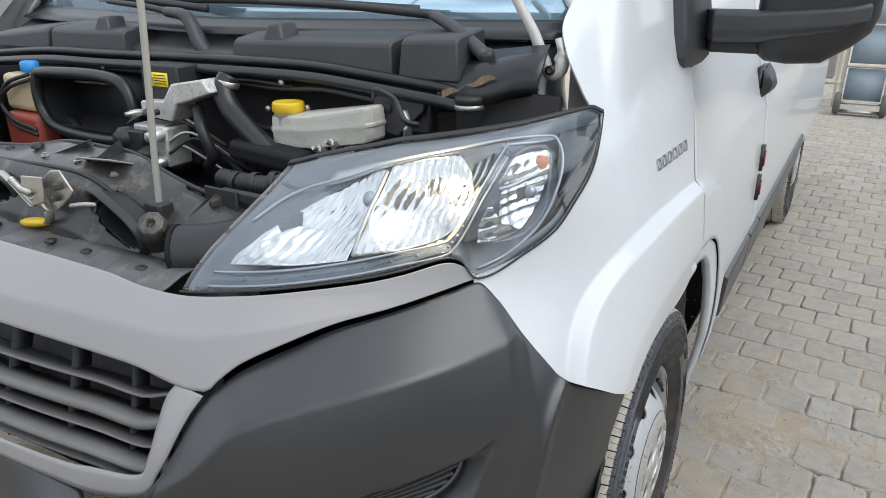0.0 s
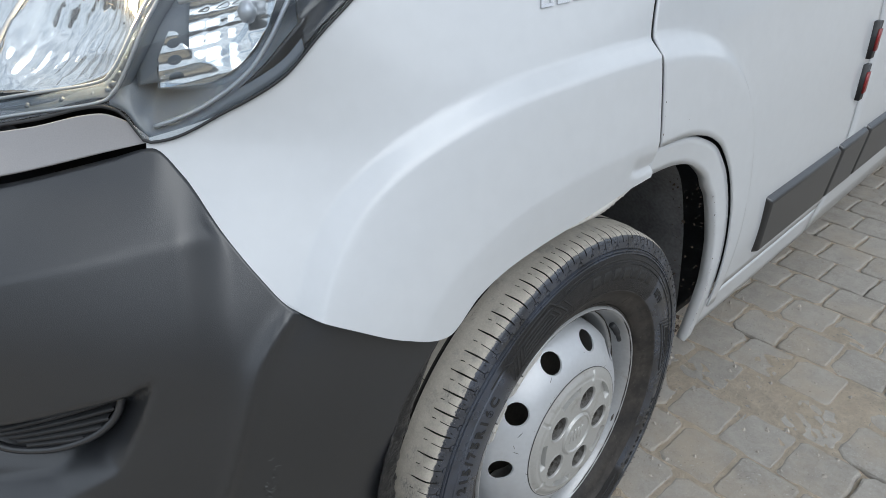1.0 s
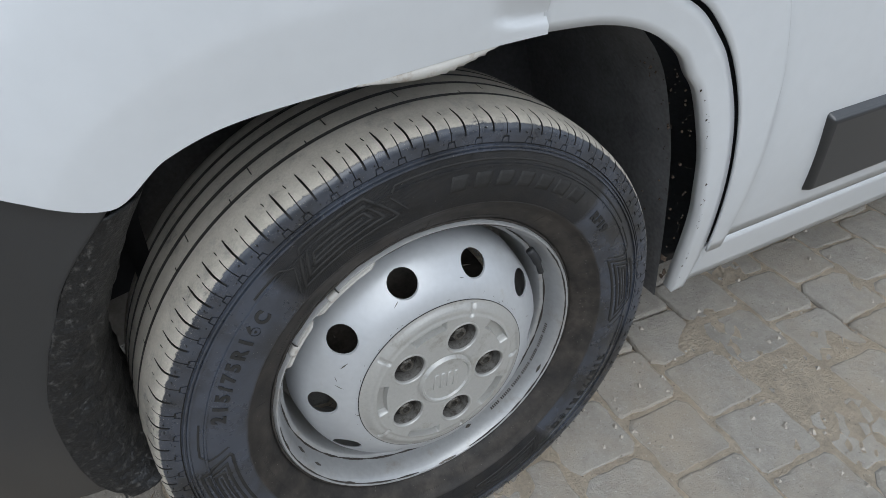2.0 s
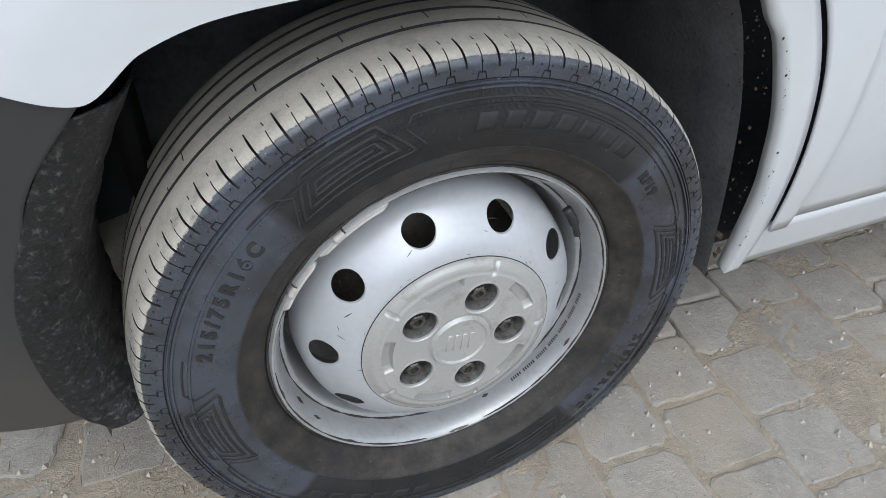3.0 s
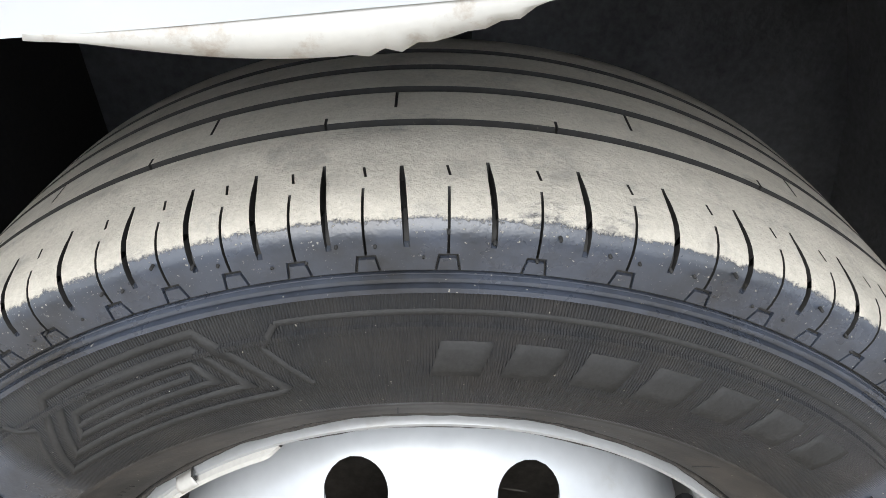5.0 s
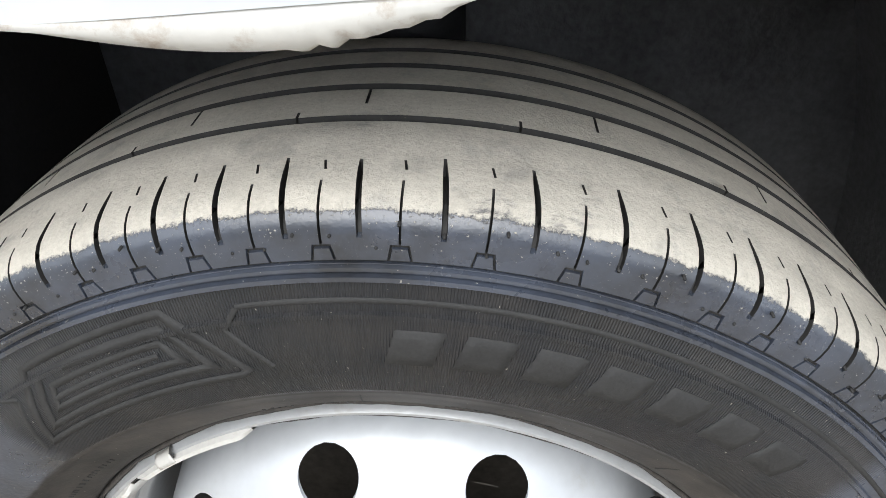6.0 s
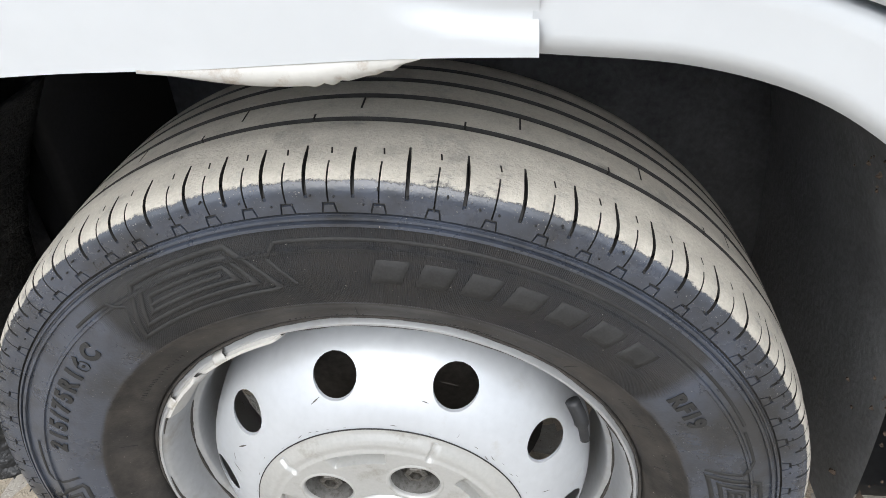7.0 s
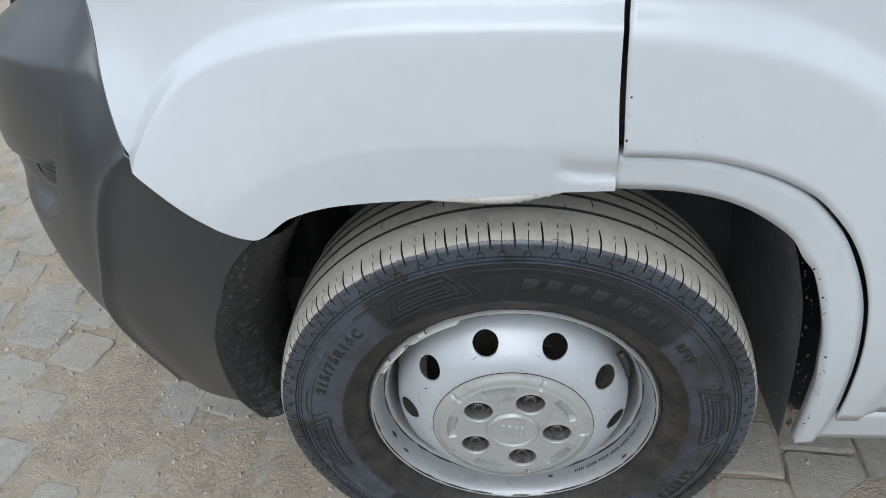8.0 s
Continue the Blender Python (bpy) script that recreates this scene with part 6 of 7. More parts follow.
for x, y in ((.0, -.03), (-.005, .02)):
    part("rivet", turned([(.006, .002), (.006, .005), (.0005, .006)], 12, M @ Matrix.Translation((x, y, 0)), None, False), BLACK, van)
for y, r in ((1.06, .012), (1.16, .009)):
    part("plug", turned([(r, 0), (r, .006), (r * .6, .010), (.0005, .010)], 12, Matrix.Translation((-.63, y, zt(y) - .002)), None, False), BLACK, van)
part("moulded_step", tube([(-.672, 1.30, 1.044), (-.674, 1.1, 1.052), (-.676, .95, 1.059), (-.676, .86, 1.058), (-.678, .80, 1.046), (-.682, .735, 1.022), (-.688, .66, .996), (-.69, .60, .986)], .0045, 60, 8), BLACK, van)
part("back_flange", tube([(-.593, 1.30, 1.045), (-.593, 1.149, 1.058), (-.593, 1.016, 1.081), (-.593, .901, 1.083), (-.593, .82, 1.081), (-.593, .735, 1.056), (-.593, .66, 1.038), (-.58, .583, 1.022)], .005, 60, 8), BLACK, van)

# stepped plate behind the bumper lip
rows = []
for i in range(73):
    y = .545 + (2 * MIDDLE - 1.09) * i / 72
    w = .005 * (1 if (i // 6) % 2 else -1)
    e = .5 * (1 - math.cos(min(1, min(i, 72 - i) / 4) * math.pi))
    rows.append([(-.718 + .02 * (1 - e), y, .956), (-.735, y, .954 + w * .4), (-.762, y, .948 + w), (-.782, y, .944 + w), (-.786, y, .938 + w)])
thick(part("stepped_plate", sheet(rows), material("dust_grey_plate", (0.10, 0.10, 0.102), 0.42, vary=0.3, scale=14, fine=300, bump=0.12, dirt=(0.2, 0.185, 0.16), dirt_at=0.64), van, "stepped dusty plastic cover plate"), .003)
for y in (.62, .76, .86, 1.03):
    part("clip", turned([(.010, 0), (.010, .003), (.006, .005), (.0005, .005)], 14, Matrix.Translation((-.752, y, .954)), None, False), BLACK, van)

# bonnet catch
catch = new("bonnet_catch")
catch.parent = van
tagged(catch, "zinc bonnet catch with a yellow lever")
bm = prism([(.805, 1.045), (.835, 1.078), (.862, 1.074), (.905, 1.045), (.905, 1.005), (.868, .998), (.835, 1.02)], Matrix(((0, 0, 1, -.728), (1, 0, 0, 0), (0, 1, 0, 0), (0, 0, 0, 1))), .004)
rounded(part("catch_plate", bm, STEEL, catch), .002, 2)
bm = prism([(.86, 1.066), (.925, 1.060), (.93, 1.030), (.90, 1.010), (.868, 1.02)], Matrix(((0, 0, 1, -.745), (1, 0, 0, 0), (0, 1, 0, 0), (0, 0, 0, 1))), .004)
rounded(part("catch_cheek", bm, STEEL, catch), .002, 2)
part("catch_hook", tube([(-.735, 1.002, 1.056), (-.738, .97, 1.043), (-.74, .93, 1.03), (-.742, .90, 1.022)], .008, 16, 8, flat=.35), STEEL, catch)
part("catch_hook", tube([(-.73, .985, 1.035), (-.733, .95, 1.018), (-.738, .915, 1.005)], .006, 16, 8, flat=.4), STEEL, catch)
part("catch_spring", tube([(-.745, .955, 1.05), (-.748, .925, 1.038), (-.748, .895, 1.035)], .0055, 40, 8, ripple=.25, waves=10), STEEL, catch)
part("lever", tube([(-.738, .885, 1.02), (-.736, .875, 1.0), (-.732, .885, .982), (-.728, .905, .972)], .008, 18, 8, flat=.4), STEEL, catch)
part("lever_grip", tube([(-.728, .898, .975), (-.726, .925, .970), (-.724, .96, .964), (-.722, .985, .961)], lambda s: .009 + .012 * math.sin(math.pi * min(1, s * .95 + .05)), 18, 10, flat=.45), YELLOW, catch, "yellow plastic lever grip")
for y, z, r in ((.835, 1.052, .007), (.85, 1.028, .006), (.895, 1.045, .007)):
    part("catch_bolt", turned([(r, 0), (r, .010), (r * .7, .012), (.0005, .012)], 6, pose(-.729, y, z, 0, -90, 0), None, False), RUST, catch, smooth=False)
part("release_cable", tube([(-.728, .82, 1.018), (-.722, .79, 1.024), (-.715, .765, 1.026)], .004, 14, 8), STEEL, catch)

# stay rod
part("stay_rod", tube([(-.66, .679, 1.018), (-.659, .671, 1.133), (-.657, .661, 1.265), (-.655, .655, 1.40), (-.652, .645, 1.75)], .0058, 40, 10), GREYROD, van, "grey bonnet stay rod")
slab("rod_socket", [(-.675, .66), (-.645, .66), (-.645, .70), (-.675, .70)], 1.0, 1.03, BLACK)
M = Matrix.Translation((-.702, .640, 1.0)) @ pose(0, 0, 0, 25, -40, 0)
bm = turned([(.030, -.03), (.025, .004), (.0225, .022), (.0205, .026), (.0095, .027), (.0075, .0265), (.0065, .016), (.0005, .016)], 8, M, None, False)
rounded(part("rubber_buffer", bm, DUSTY, van, "black rubber buffer"), .002, 2)
part("duct_elbow", tube([(-.69, .60, .965), (-.66, .545, .97), (-.60, .50, .98)], .045, 20, 18), BLACK, van)
part("duct_mouth", turned([(.0455, -.002), (.047, .004), (.041, .005), (.039, -.012), (.0005, -.014)], 28, Matrix.Translation((-.691, .602, .965)) @ Vector((-.03, .055, -.005)).to_track_quat("Z", "Y").to_matrix().to_4x4(), None, False), BAY_SHADE, van, "dark mouth of the air duct")
rounded(part("lamp_bracket", box((-.605, .555, .985), (-.600, .63, 1.052)), BLACK, van), .003, 2)
part("bracket_bolt", turned([(.014, 0), (.014, .003), (.009, .004), (.009, .012), (.005, .014), (.0005, .014)], 6, pose(-.605, .60, 1.028, 0, -90, 0), None, False), RUST, van, smooth=False)
rounded(part("lamp_carrier", box((-.60, .40, 1.03), (-.585, .60, 1.05)), BLACK, van), .004, 2)

# intake duct with a thick rounded rim
ring = [Vector((-.42, y, z)) for y, z in ((1.38, 1.171), (1.323, 1.176), (1.174, 1.180), (1.085, 1.172), (1.052, 1.146), (1.042, 1.109), (1.050, 1.066), (1.095, 1.042), (1.216, 1.037), (1.338, 1.047), (1.384, 1.082), (1.393, 1.13), (1.38, 1.171))]
part("duct_rim", tube(ring, .0135, 110, 14), SEAL, van, "thick black rubber rim of the air duct")
inner = [Vector((-.42, 1.215 + (p.y - 1.215) * .95, 1.108 + (p.z - 1.108) * .93)) for p in spline(ring, 60)[:-1]]
part("duct_inside", sheet([[p + Vector((d, 0, 0)) for p in inner] for d in (.0, .04, .095)], True), BLACK, van)
part("duct_back", box((-.326, 1.02, 1.03), (-.322, 1.42, 1.19)), BLACK, van)
part("duct_floor", sheet([[(-.415 + x, y, 1.052 + .012 * (x > .05)) for y in (1.07, 1.2, 1.34)] for x in (0, .04, .09)]), DUSTY, van)
for z, r in ((1.158, .004), (1.148, .003)):
    part("duct_rail", tube([(-.36, 1.09, z), (-.36, 1.2, z + .003), (-.36, 1.35, z)], r, 8, 6), STEEL, van)

# label plate, bracket and pump block
rounded(part("control_box", box((-.425, .885, 1.145), (-.36, .995, 1.215)), BLACK, van), .004, 2)
part("warning_label", box((-.4275, .912, 1.172), (-.4255, .976, 1.200)), material("yellow_label", (0.8, 0.6, 0.03), .5, vary=.05, scale=30), van, "yellow warning label")
for k in range(4):
    part("label_line", box((-.4283, .916, 1.194 - .0055 * k), (-.4277, .952, 1.1955 - .0055 * k)), BLACK, van)
part("label_sign", turned([(.0075, 0), (.0075, .0006)], 16, pose(-.4277, .964, 1.187, 0, -90, 0)), BLACK, van)
bm = prism([(.76, 1.175), (.78, 1.20), (.87, 1.185), (.90, 1.15), (.97, 1.145), (.97, 1.115), (.88, 1.11), (.86, 1.145)], Matrix(((0, 0, 1, -.455), (1, 0, 0, 0), (0, 1, 0, 0), (0, 0, 0, 1))), .05)
rounded(part("alloy_bracket", bm, ALLOY, van, "cast aluminium bracket"), .004, 2)
rounded(part("valve_block", box((-.47, .885, 1.018), (-.41, .985, 1.10)), ALLOY, van, "aluminium valve block"), .005, 2)
for y, z, r, mat in ((.995, 1.07, .024, BLACK), (.90, 1.085, .014, ALLOY), (.93, 1.045, .016, BLACK), (.965, 1.03, .012, STEEL), (.90, 1.03, .012, STEEL), (.955, 1.125, .007, STEEL), (.90, 1.13, .006, BLACK)):
    part("pipe_fitting", turned([(r, 0), (r, .022), (r * .7, .026), (r * .7, .034), (.0005, .034)], 14, pose(-.468, y, z, 0, -90, 0), None, False), mat, van)
rounded(part("connector", box((-.49, .935, 1.045), (-.47, .985, 1.09)), BLACK, van), .003, 2)
rng2 = random.Random(3)
for k in range(7):
    y, z = .88 + .02 * k, 1.03 + .08 * rng2.random()
    part("brake_pipe", tube([(-.47, y, z), (-.44, y - .05, z + .03), (-.40, y - .10 - .03 * rng2.random(), z - .02), (-.36, y - .14, z - .06)], .0035, 20, 6), STEEL if k % 2 else BLACK, van)

# hoses
part("air_hose", tube([(-.40, .765, 1.20), (-.415, .768, 1.175), (-.42, .745, 1.14), (-.425, .69, 1.10), (-.43, .63, 1.06), (-.44, .59, 1.02), (-.46, .57, .95)], .021, 40, 16), SEAL, van, "thick black rubber hose")
part("hose_clip", turned([(.0225, -.006), (.0235, -.005), (.0235, .005), (.0225, .006)], 24, pose(-.405, .766, 1.188, 12, 10, 0), None, False), STEEL, van)
part("corrugated_hose", tube([(-.50, .70, 1.03), (-.515, .63, 1.035), (-.52, .56, 1.04), (-.51, .50, 1.06)], .017, 90, 12, ripple=.13, waves=22), BLACK, van, "corrugated black cable sleeve")
part("thin_hose", tube([(-.43, .83, 1.14), (-.45, .80, 1.10), (-.44, .79, 1.05), (-.42, .83, 1.02)], .011, 24, 10), BLACK, van)
for k in range(9):
    y = .35 + .13 * k
    part("engine_pipe", tube([(-.40, y, 1.0 + .03 * math.sin(k * 2.1)), (-.37, y + .12, 1.02 + .05 * math.sin(k)), (-.36, y + .25, .98 + .05 * math.sin(k * 1.7))], .008 + .006 * (k % 3), 20, 8), SEAL if k % 2 else BAY_SHADE, van)
rounded(part("engine_cover", box((-.50, .60, .80), (-.33, 1.25, .97)), BAY_SHADE, van), .02, 3)
rounded(part("fuse_box", box((-.345, .34, 1.12), (-.318, .41, 1.185)), BLACK, van), .006, 2)
part("steel_eye", tube([(-.40, .36, 1.17), (-.41, .345, 1.15), (-.405, .35, 1.125), (-.395, .365, 1.12)], .008, 18, 8, flat=.5), STEEL, van)
part("green_bolt", turned([(.010, 0), (.010, .006), (.006, .008), (.0005, .008)], 14, pose(-.335, .325, 1.18, 0, -90, 0), None, False), material("green_zinc", (0.12, 0.2, 0.08), .4, metal=.4), van)
part("cable_loop", tube([(-.40, .42, 1.19), (-.42, .40, 1.205), (-.41, .37, 1.19), (-.42, .345, 1.16), (-.40, .33, 1.15)], .005, 24, 8), BLACK, van)
part("breather", turned([(.022, -.04), (.022, .02), (.024, .022), (.024, .030), (.020, .032), (.0005, .032)], 20, pose(-.35, .262, 1.165), None, False), BLACK, van)
part("breather_band", turned([(.0243, .010), (.0252, .011), (.0252, .017), (.0243, .018)], 20, pose(-.35, .262, 1.165), None, False), STEEL, van)

# brake fluid reservoir
res = new("fluid_reservoir")
res.parent = van
tagged(res, "milky fluid reservoir with a yellow screw cap")
rows = []
out = [(.664, -.012), (.664, .018), (.650, .028), (.56, .032), (.47, .034), (.432, .034), (.425, .022), (.425, -.012), (.435, -.024), (.47, -.026), (.56, -.028), (.650, -.026)]
for z, k in ((1.078, .90), (1.080, .97), (1.086, 1.0), (1.106, 1.0), (1.108, 1.025), (1.113, 1.025), (1.115, 1.0), (1.128, 1.0), (1.134, .98), (1.136, .93)):
    rows.append([Vector((-.385 + dx * k, .545 + (y - .545) * k, z + .20 * max(0, .60 - y) * (1.0 if z > 1.12 else .85))) for y, dx in out])
bm = sheet(rows, True)
bm.verts.ensure_lookup_table()
bm.faces.new(bm.verts[:12])
bm.faces.new(bm.verts[-12:])
bmesh.ops.recalc_face_normals(bm, faces=bm.faces)
rounded(part("tank", bm, TANK, res), .003, 2, 30)
part("neck", turned([(.024, 1.12), (.024, 1.138), (.027, 1.139), (.027, 1.143)], 24, pose(-.388, .628, 0), None, False), TANK, res)
rows = []
for r, h in ((.0275, 1.143), (.029, 1.145), (.029, 1.160), (.028, 1.1625), (.019, 1.163), (.018, 1.161), (.0005, 1.161)):
    rows.append([Vector((-.388 + (r + (.0012 if k % 2 and r > .0285 else 0)) * math.cos(2 * math.pi * k / 56), .628 + (r + (.0012 if k % 2 and r > .0285 else 0)) * math.sin(2 * math.pi * k / 56), h)) for k in range(56)])
bm = sheet(rows, True)
bmesh.ops.recalc_face_normals(bm, faces=bm.faces)
part("screw_cap", bm, YELLOW, res, "ribbed yellow screw cap")
slab("reservoir_bracket", [(-.405, .45), (-.36, .45), (-.36, .52), (-.405, .52)], 1.03, 1.09, ALLOY)
part("master_cylinder", tube([(-.40, .60, 1.055), (-.38, .56, 1.06), (-.34, .50, 1.07)], .022, 12, 14), ALLOY, van)
for y, z in ((.50, 1.10), (.455, 1.092), (.53, 1.085)):
    part("union_nut", turned([(.008, 0), (.008, .016), (.004, .018), (.004, .03), (.0005, .03)], 6, pose(-.41, y, z, 0, -70, 0), None, False), STEEL, van, smooth=False)
# bracket and eye by the reservoir
bm = prism([(.452, 1.125), (.452, 1.185), (.435, 1.195), (.345, 1.19), (.345, 1.165), (.40, 1.115)], Matrix(((0, 0, 1, -.36), (1, 0, 0, 0), (0, 1, 0, 0), (0, 0, 0, 1))), .006)
rounded(part("wing_bracket", bm, COWL, van), .003, 2)
# dark disc on the bracket draws the shade inside a hole
part("wing_bracket_hole_shade", turned([(.010, 0), (.010, .003), (.0005, .003)], 14, pose(-.361, .42, 1.165, 0, -90, 0), None, False), DARK, van)

# tanks beyond the duct
rounded(part("washer_tank", box((-.41, 1.425, 1.07), (-.35, 1.56, 1.16)), CREAM, van, "yellowed washer tank"), .014, 3)
part("washer_cap", turned([(.019, 1.168), (.021, 1.172), (.021, 1.190), (.015, 1.194), (.0005, 1.194)], 20, pose(-.40, 1.44, .0), None, False), BLUE, van, "blue tank cap")
rounded(part("coolant_tank", box((-.43, 1.40, .95), (-.37, 1.55, 1.068)), REDTANK, van, "red coolant tank"), .015, 3)
for dz in (0, .012):
    part("tank_hose", tube([(-.42, 1.42, 1.165 - dz), (-.43, 1.50, 1.14 - dz), (-.43, 1.545, 1.09), (-.43, 1.50, 1.05 - dz), (-.43, 1.41, 1.035 - dz)], .005, 30, 8), BLACK, van)
# cable runs along the bulkhead
for k, (y0, y1, z) in enumerate(((.60, 1.04, 1.186), (.98, 1.42, 1.192), (.45, .80, 1.182), (.55, .78, 1.10))):
    part("cable_run", tube([(-.35 - .004 * k, y0, z - .006), (-.36, (y0 * 2 + y1) / 3, z + .004 * (-1) ** k), (-.355, (y0 + 2 * y1) / 3, z - .004), (-.35, y1, z)], .005 + .0015 * (k % 2), 24, 8), BLACK, van)
for y, z in ((.66, 1.193), (1.12, 1.196), (.60, 1.15), (1.2, 1.19), (.70, 1.14)):
    part("cable_clip", turned([(.006, 0), (.006, .006), (.003, .008), (.0005, .008)], 10, pose(-.365, y, z, 0, -90, 0), None, False), STEEL, van)
rounded(part("gearbox_cover", box((-.46, .62, 1.0), (-.40, .80, 1.04), None, pose(0, 0, 0, 4, 0, 0)), BAY_SHADE, van), .012, 3)

rng3 = random.Random(8)
for k in range(10):
    y, z = .42 + .05 * k, 1.03 + .10 * rng3.random()
    part("wire_lead", tube([(-.37, y, z), (-.385, y + .03, z + .03 * rng3.uniform(-1, 1)), (-.38, y + .07, z - .02), (-.36, y + .10, z - .05 * rng3.random())], .0028, 18, 6), SEAL, van)
for y, z, a in ((.555, 1.045, 20), (.60, 1.038, 10), (.645, 1.034, 0)):
    part("sleeve_clip", turned([(.0195, -.006), (.021, -.005), (.021, .005), (.0195, .006)], 18, pose(-.517, y, z, 90, 0, a), None, False), BLACK, van)
for y, z in ((.70, .992), (.80, 1.040), (.90, 1.052), (1.0, 1.050), (1.2, 1.040)):
    part("cross_member_screw", turned([(.008, 0), (.008, .003), (.005, .004), (.005, .007), (.0005, .007)], 6, pose(-.652, y, z + .016), None, False), STEEL, van, smooth=False)

# ---------- trolley in the yard ----------
def trolley(x, y):
    t = tagged(new("cage_trolley"), "blue-grey panelled yard trolley on rubber wheels", "trolley", "trolleys in the yard")
    for dy in (-.215, .215):
        part("upright", tube([(0, dy, .12), (.06, dy, .8), (.10, dy, 1.7)], .018, 12, 8), STEEL, t)
        w = part("trolley_wheel", turned([(.05, -.035), (.10, -.035), (.118, -.02), (.118, .02), (.10, .035), (.05, .035)], 24, pose(0, dy * 1.05, .125, 90), None), WORNRUBBER, t)
    for z in (.13, .52, .95, 1.35):
        part("rail", tube([(.005 + .07 * z, -.215, z), (.005 + .07 * z, 0, z), (.005 + .07 * z, .215, z)], .014, 8, 8), STEEL, t)
    for z0, z1 in ((.16, .50), (.55, .92), (.98, 1.32)):
        bm = sheet([[(.03 + .07 * z, yy, z) for yy in (-.18, 0, .18)] for z in (z0, z1)])
        thick(part("panel", bm, STEELBLUE, t, "blue-grey sheet panel"), .006, 0)
    part("foot_plate", box((-.06, -.19, .03), (.05, .19, .06)), STEEL, t)
    t.location = (x, y, .0)
    return t


tr = trolley(7.55, -.31)
copy_thing(tr, pose(8.9, -1.35, 0, 0, 0, 8))
rack = tagged(new("tube_rack"), "cream painted tube rack with a pale load", "rack")
for dy in (-.28, .28):
    for dx in (0, .5):
        part("post", tube([(dx, dy, 0), (dx, dy, .5), (dx, dy, 1.3)], .022, 8, 8), CREAMPAINT, rack)
for z in (.28, .75, 1.2):
    part("cross_tube", tube([(0, -.32, z), (0, 0, z), (0, .32, z)], .024, 8, 8), CREAMPAINT, rack)
rounded(part("load", box((.05, -.24, .31), (.5, .24, .95)), material("grey_sacking", (0.4, 0.37, 0.34), .9, vary=.2, scale=12, bump=.4), rack), .03, 3)
rack.location = (8.1, .25, 0)

# ---------- ground ----------
def gritty(name, lo, hi, patch, pale, dark, relief, each=0.0):
    """Ground matter: tone in broad patches and fine grain, pale and dark grains, relief at two scales; each: how far single stones differ."""
    m = bpy.data.materials.new(name)
    m.use_nodes = True
    nt = m.node_tree
    b = nt.nodes["Principled BSDF"]
    geo = nt.nodes.new("ShaderNodeNewGeometry")

    def noisy(scale, detail, rough=0.6):
        n = nt.nodes.new("ShaderNodeTexNoise")
        n.inputs["Scale"].default_value, n.inputs["Detail"].default_value, n.inputs["Roughness"].default_value = scale, detail, rough
        nt.links.new(geo.outputs["Position"], n.inputs["Vector"])
        return n.outputs[0]

    def ramp(v, a0, a1, b0=0.0, b1=1.0):
        n = nt.nodes.new("ShaderNodeMapRange")
        for i, q in zip((1, 2, 3, 4), (a0, a1, b0, b1)):
            n.inputs[i].default_value = q
        nt.links.new(v, n.inputs[0])
        return n.outputs[0]

    def op(kind, p, q):
        n = nt.nodes.new("ShaderNodeMath")
        n.operation = kind
        for i, v in enumerate((p, q)):
            if isinstance(v, (int, float)):
                n.inputs[i].default_value = v
            else:
                nt.links.new(v, n.inputs[i])
        return n.outputs[0]

    def blend(f, one, two):
        n = nt.nodes.new("ShaderNodeMix")
        n.data_type = "RGBA"
        nt.links.new(f, n.inputs[0])
        for i, v in ((6, one), (7, two)):
            if isinstance(v, tuple):
                n.inputs[i].default_value = (*v, 1)
            else:
                nt.links.new(v, n.inputs[i])
        return n.outputs[2]

    coarse, mid, fine = noisy(22, 6, 0.65), noisy(95, 6, 0.7), noisy(430, 4, 0.7)
    tone = op("ADD", op("MULTIPLY", coarse, 0.45), op("ADD", op("MULTIPLY", mid, 0.30), op("MULTIPLY", fine, 0.25)))
    if each:
        info = nt.nodes.new("ShaderNodeObjectInfo")
        own = op("FRACT", op("ADD", op("MULTIPLY", info.outputs["Random"], 7.3), geo.outputs["Random Per Island"]), 0.0)
        tone = op("ADD", tone, ramp(own, 0, 1, -each, each))
    col = blend(ramp(tone, 0.36, 0.64), lo, hi)
    col = blend(op("MULTIPLY", ramp(noisy(3.2, 7, 0.68), 0.47, 0.68), 0.75), col, patch)
    col = blend(op("MULTIPLY", ramp(noisy(240, 2, 0.5), 0.66, 0.72), 0.8), col, pale)
    col = blend(op("MULTIPLY", ramp(noisy(170, 3, 0.6), 0.345, 0.28), 0.8), col, dark)
    nt.links.new(col, b.inputs["Base Color"])
    b.inputs["Roughness"].default_value = 0.92
    b.inputs["Specular IOR Level"].default_value = 0.3
    bp = nt.nodes.new("ShaderNodeBump")
    bp.inputs["Strength"].default_value, bp.inputs["Distance"].default_value = 0.9, relief
    nt.links.new(op("ADD", op("MULTIPLY", mid, 1.6), op("MULTIPLY", fine, 0.9)), bp.inputs["Height"])
    nt.links.new(bp.outputs[0], b.inputs["Normal"])
    return m


SAND = gritty("sandy_ground", (0.41, 0.345, 0.265), (0.80, 0.69, 0.545), (0.70, 0.585, 0.44), (0.80, 0.74, 0.64), (0.09, 0.075, 0.055), 0.013)
STONE = gritty("worn_concrete_paver", (0.285, 0.262, 0.230), (0.455, 0.425, 0.380), (0.42, 0.358, 0.28), (0.56, 0.54, 0.50), (0.095, 0.083, 0.068), 0.0028, 0.05)


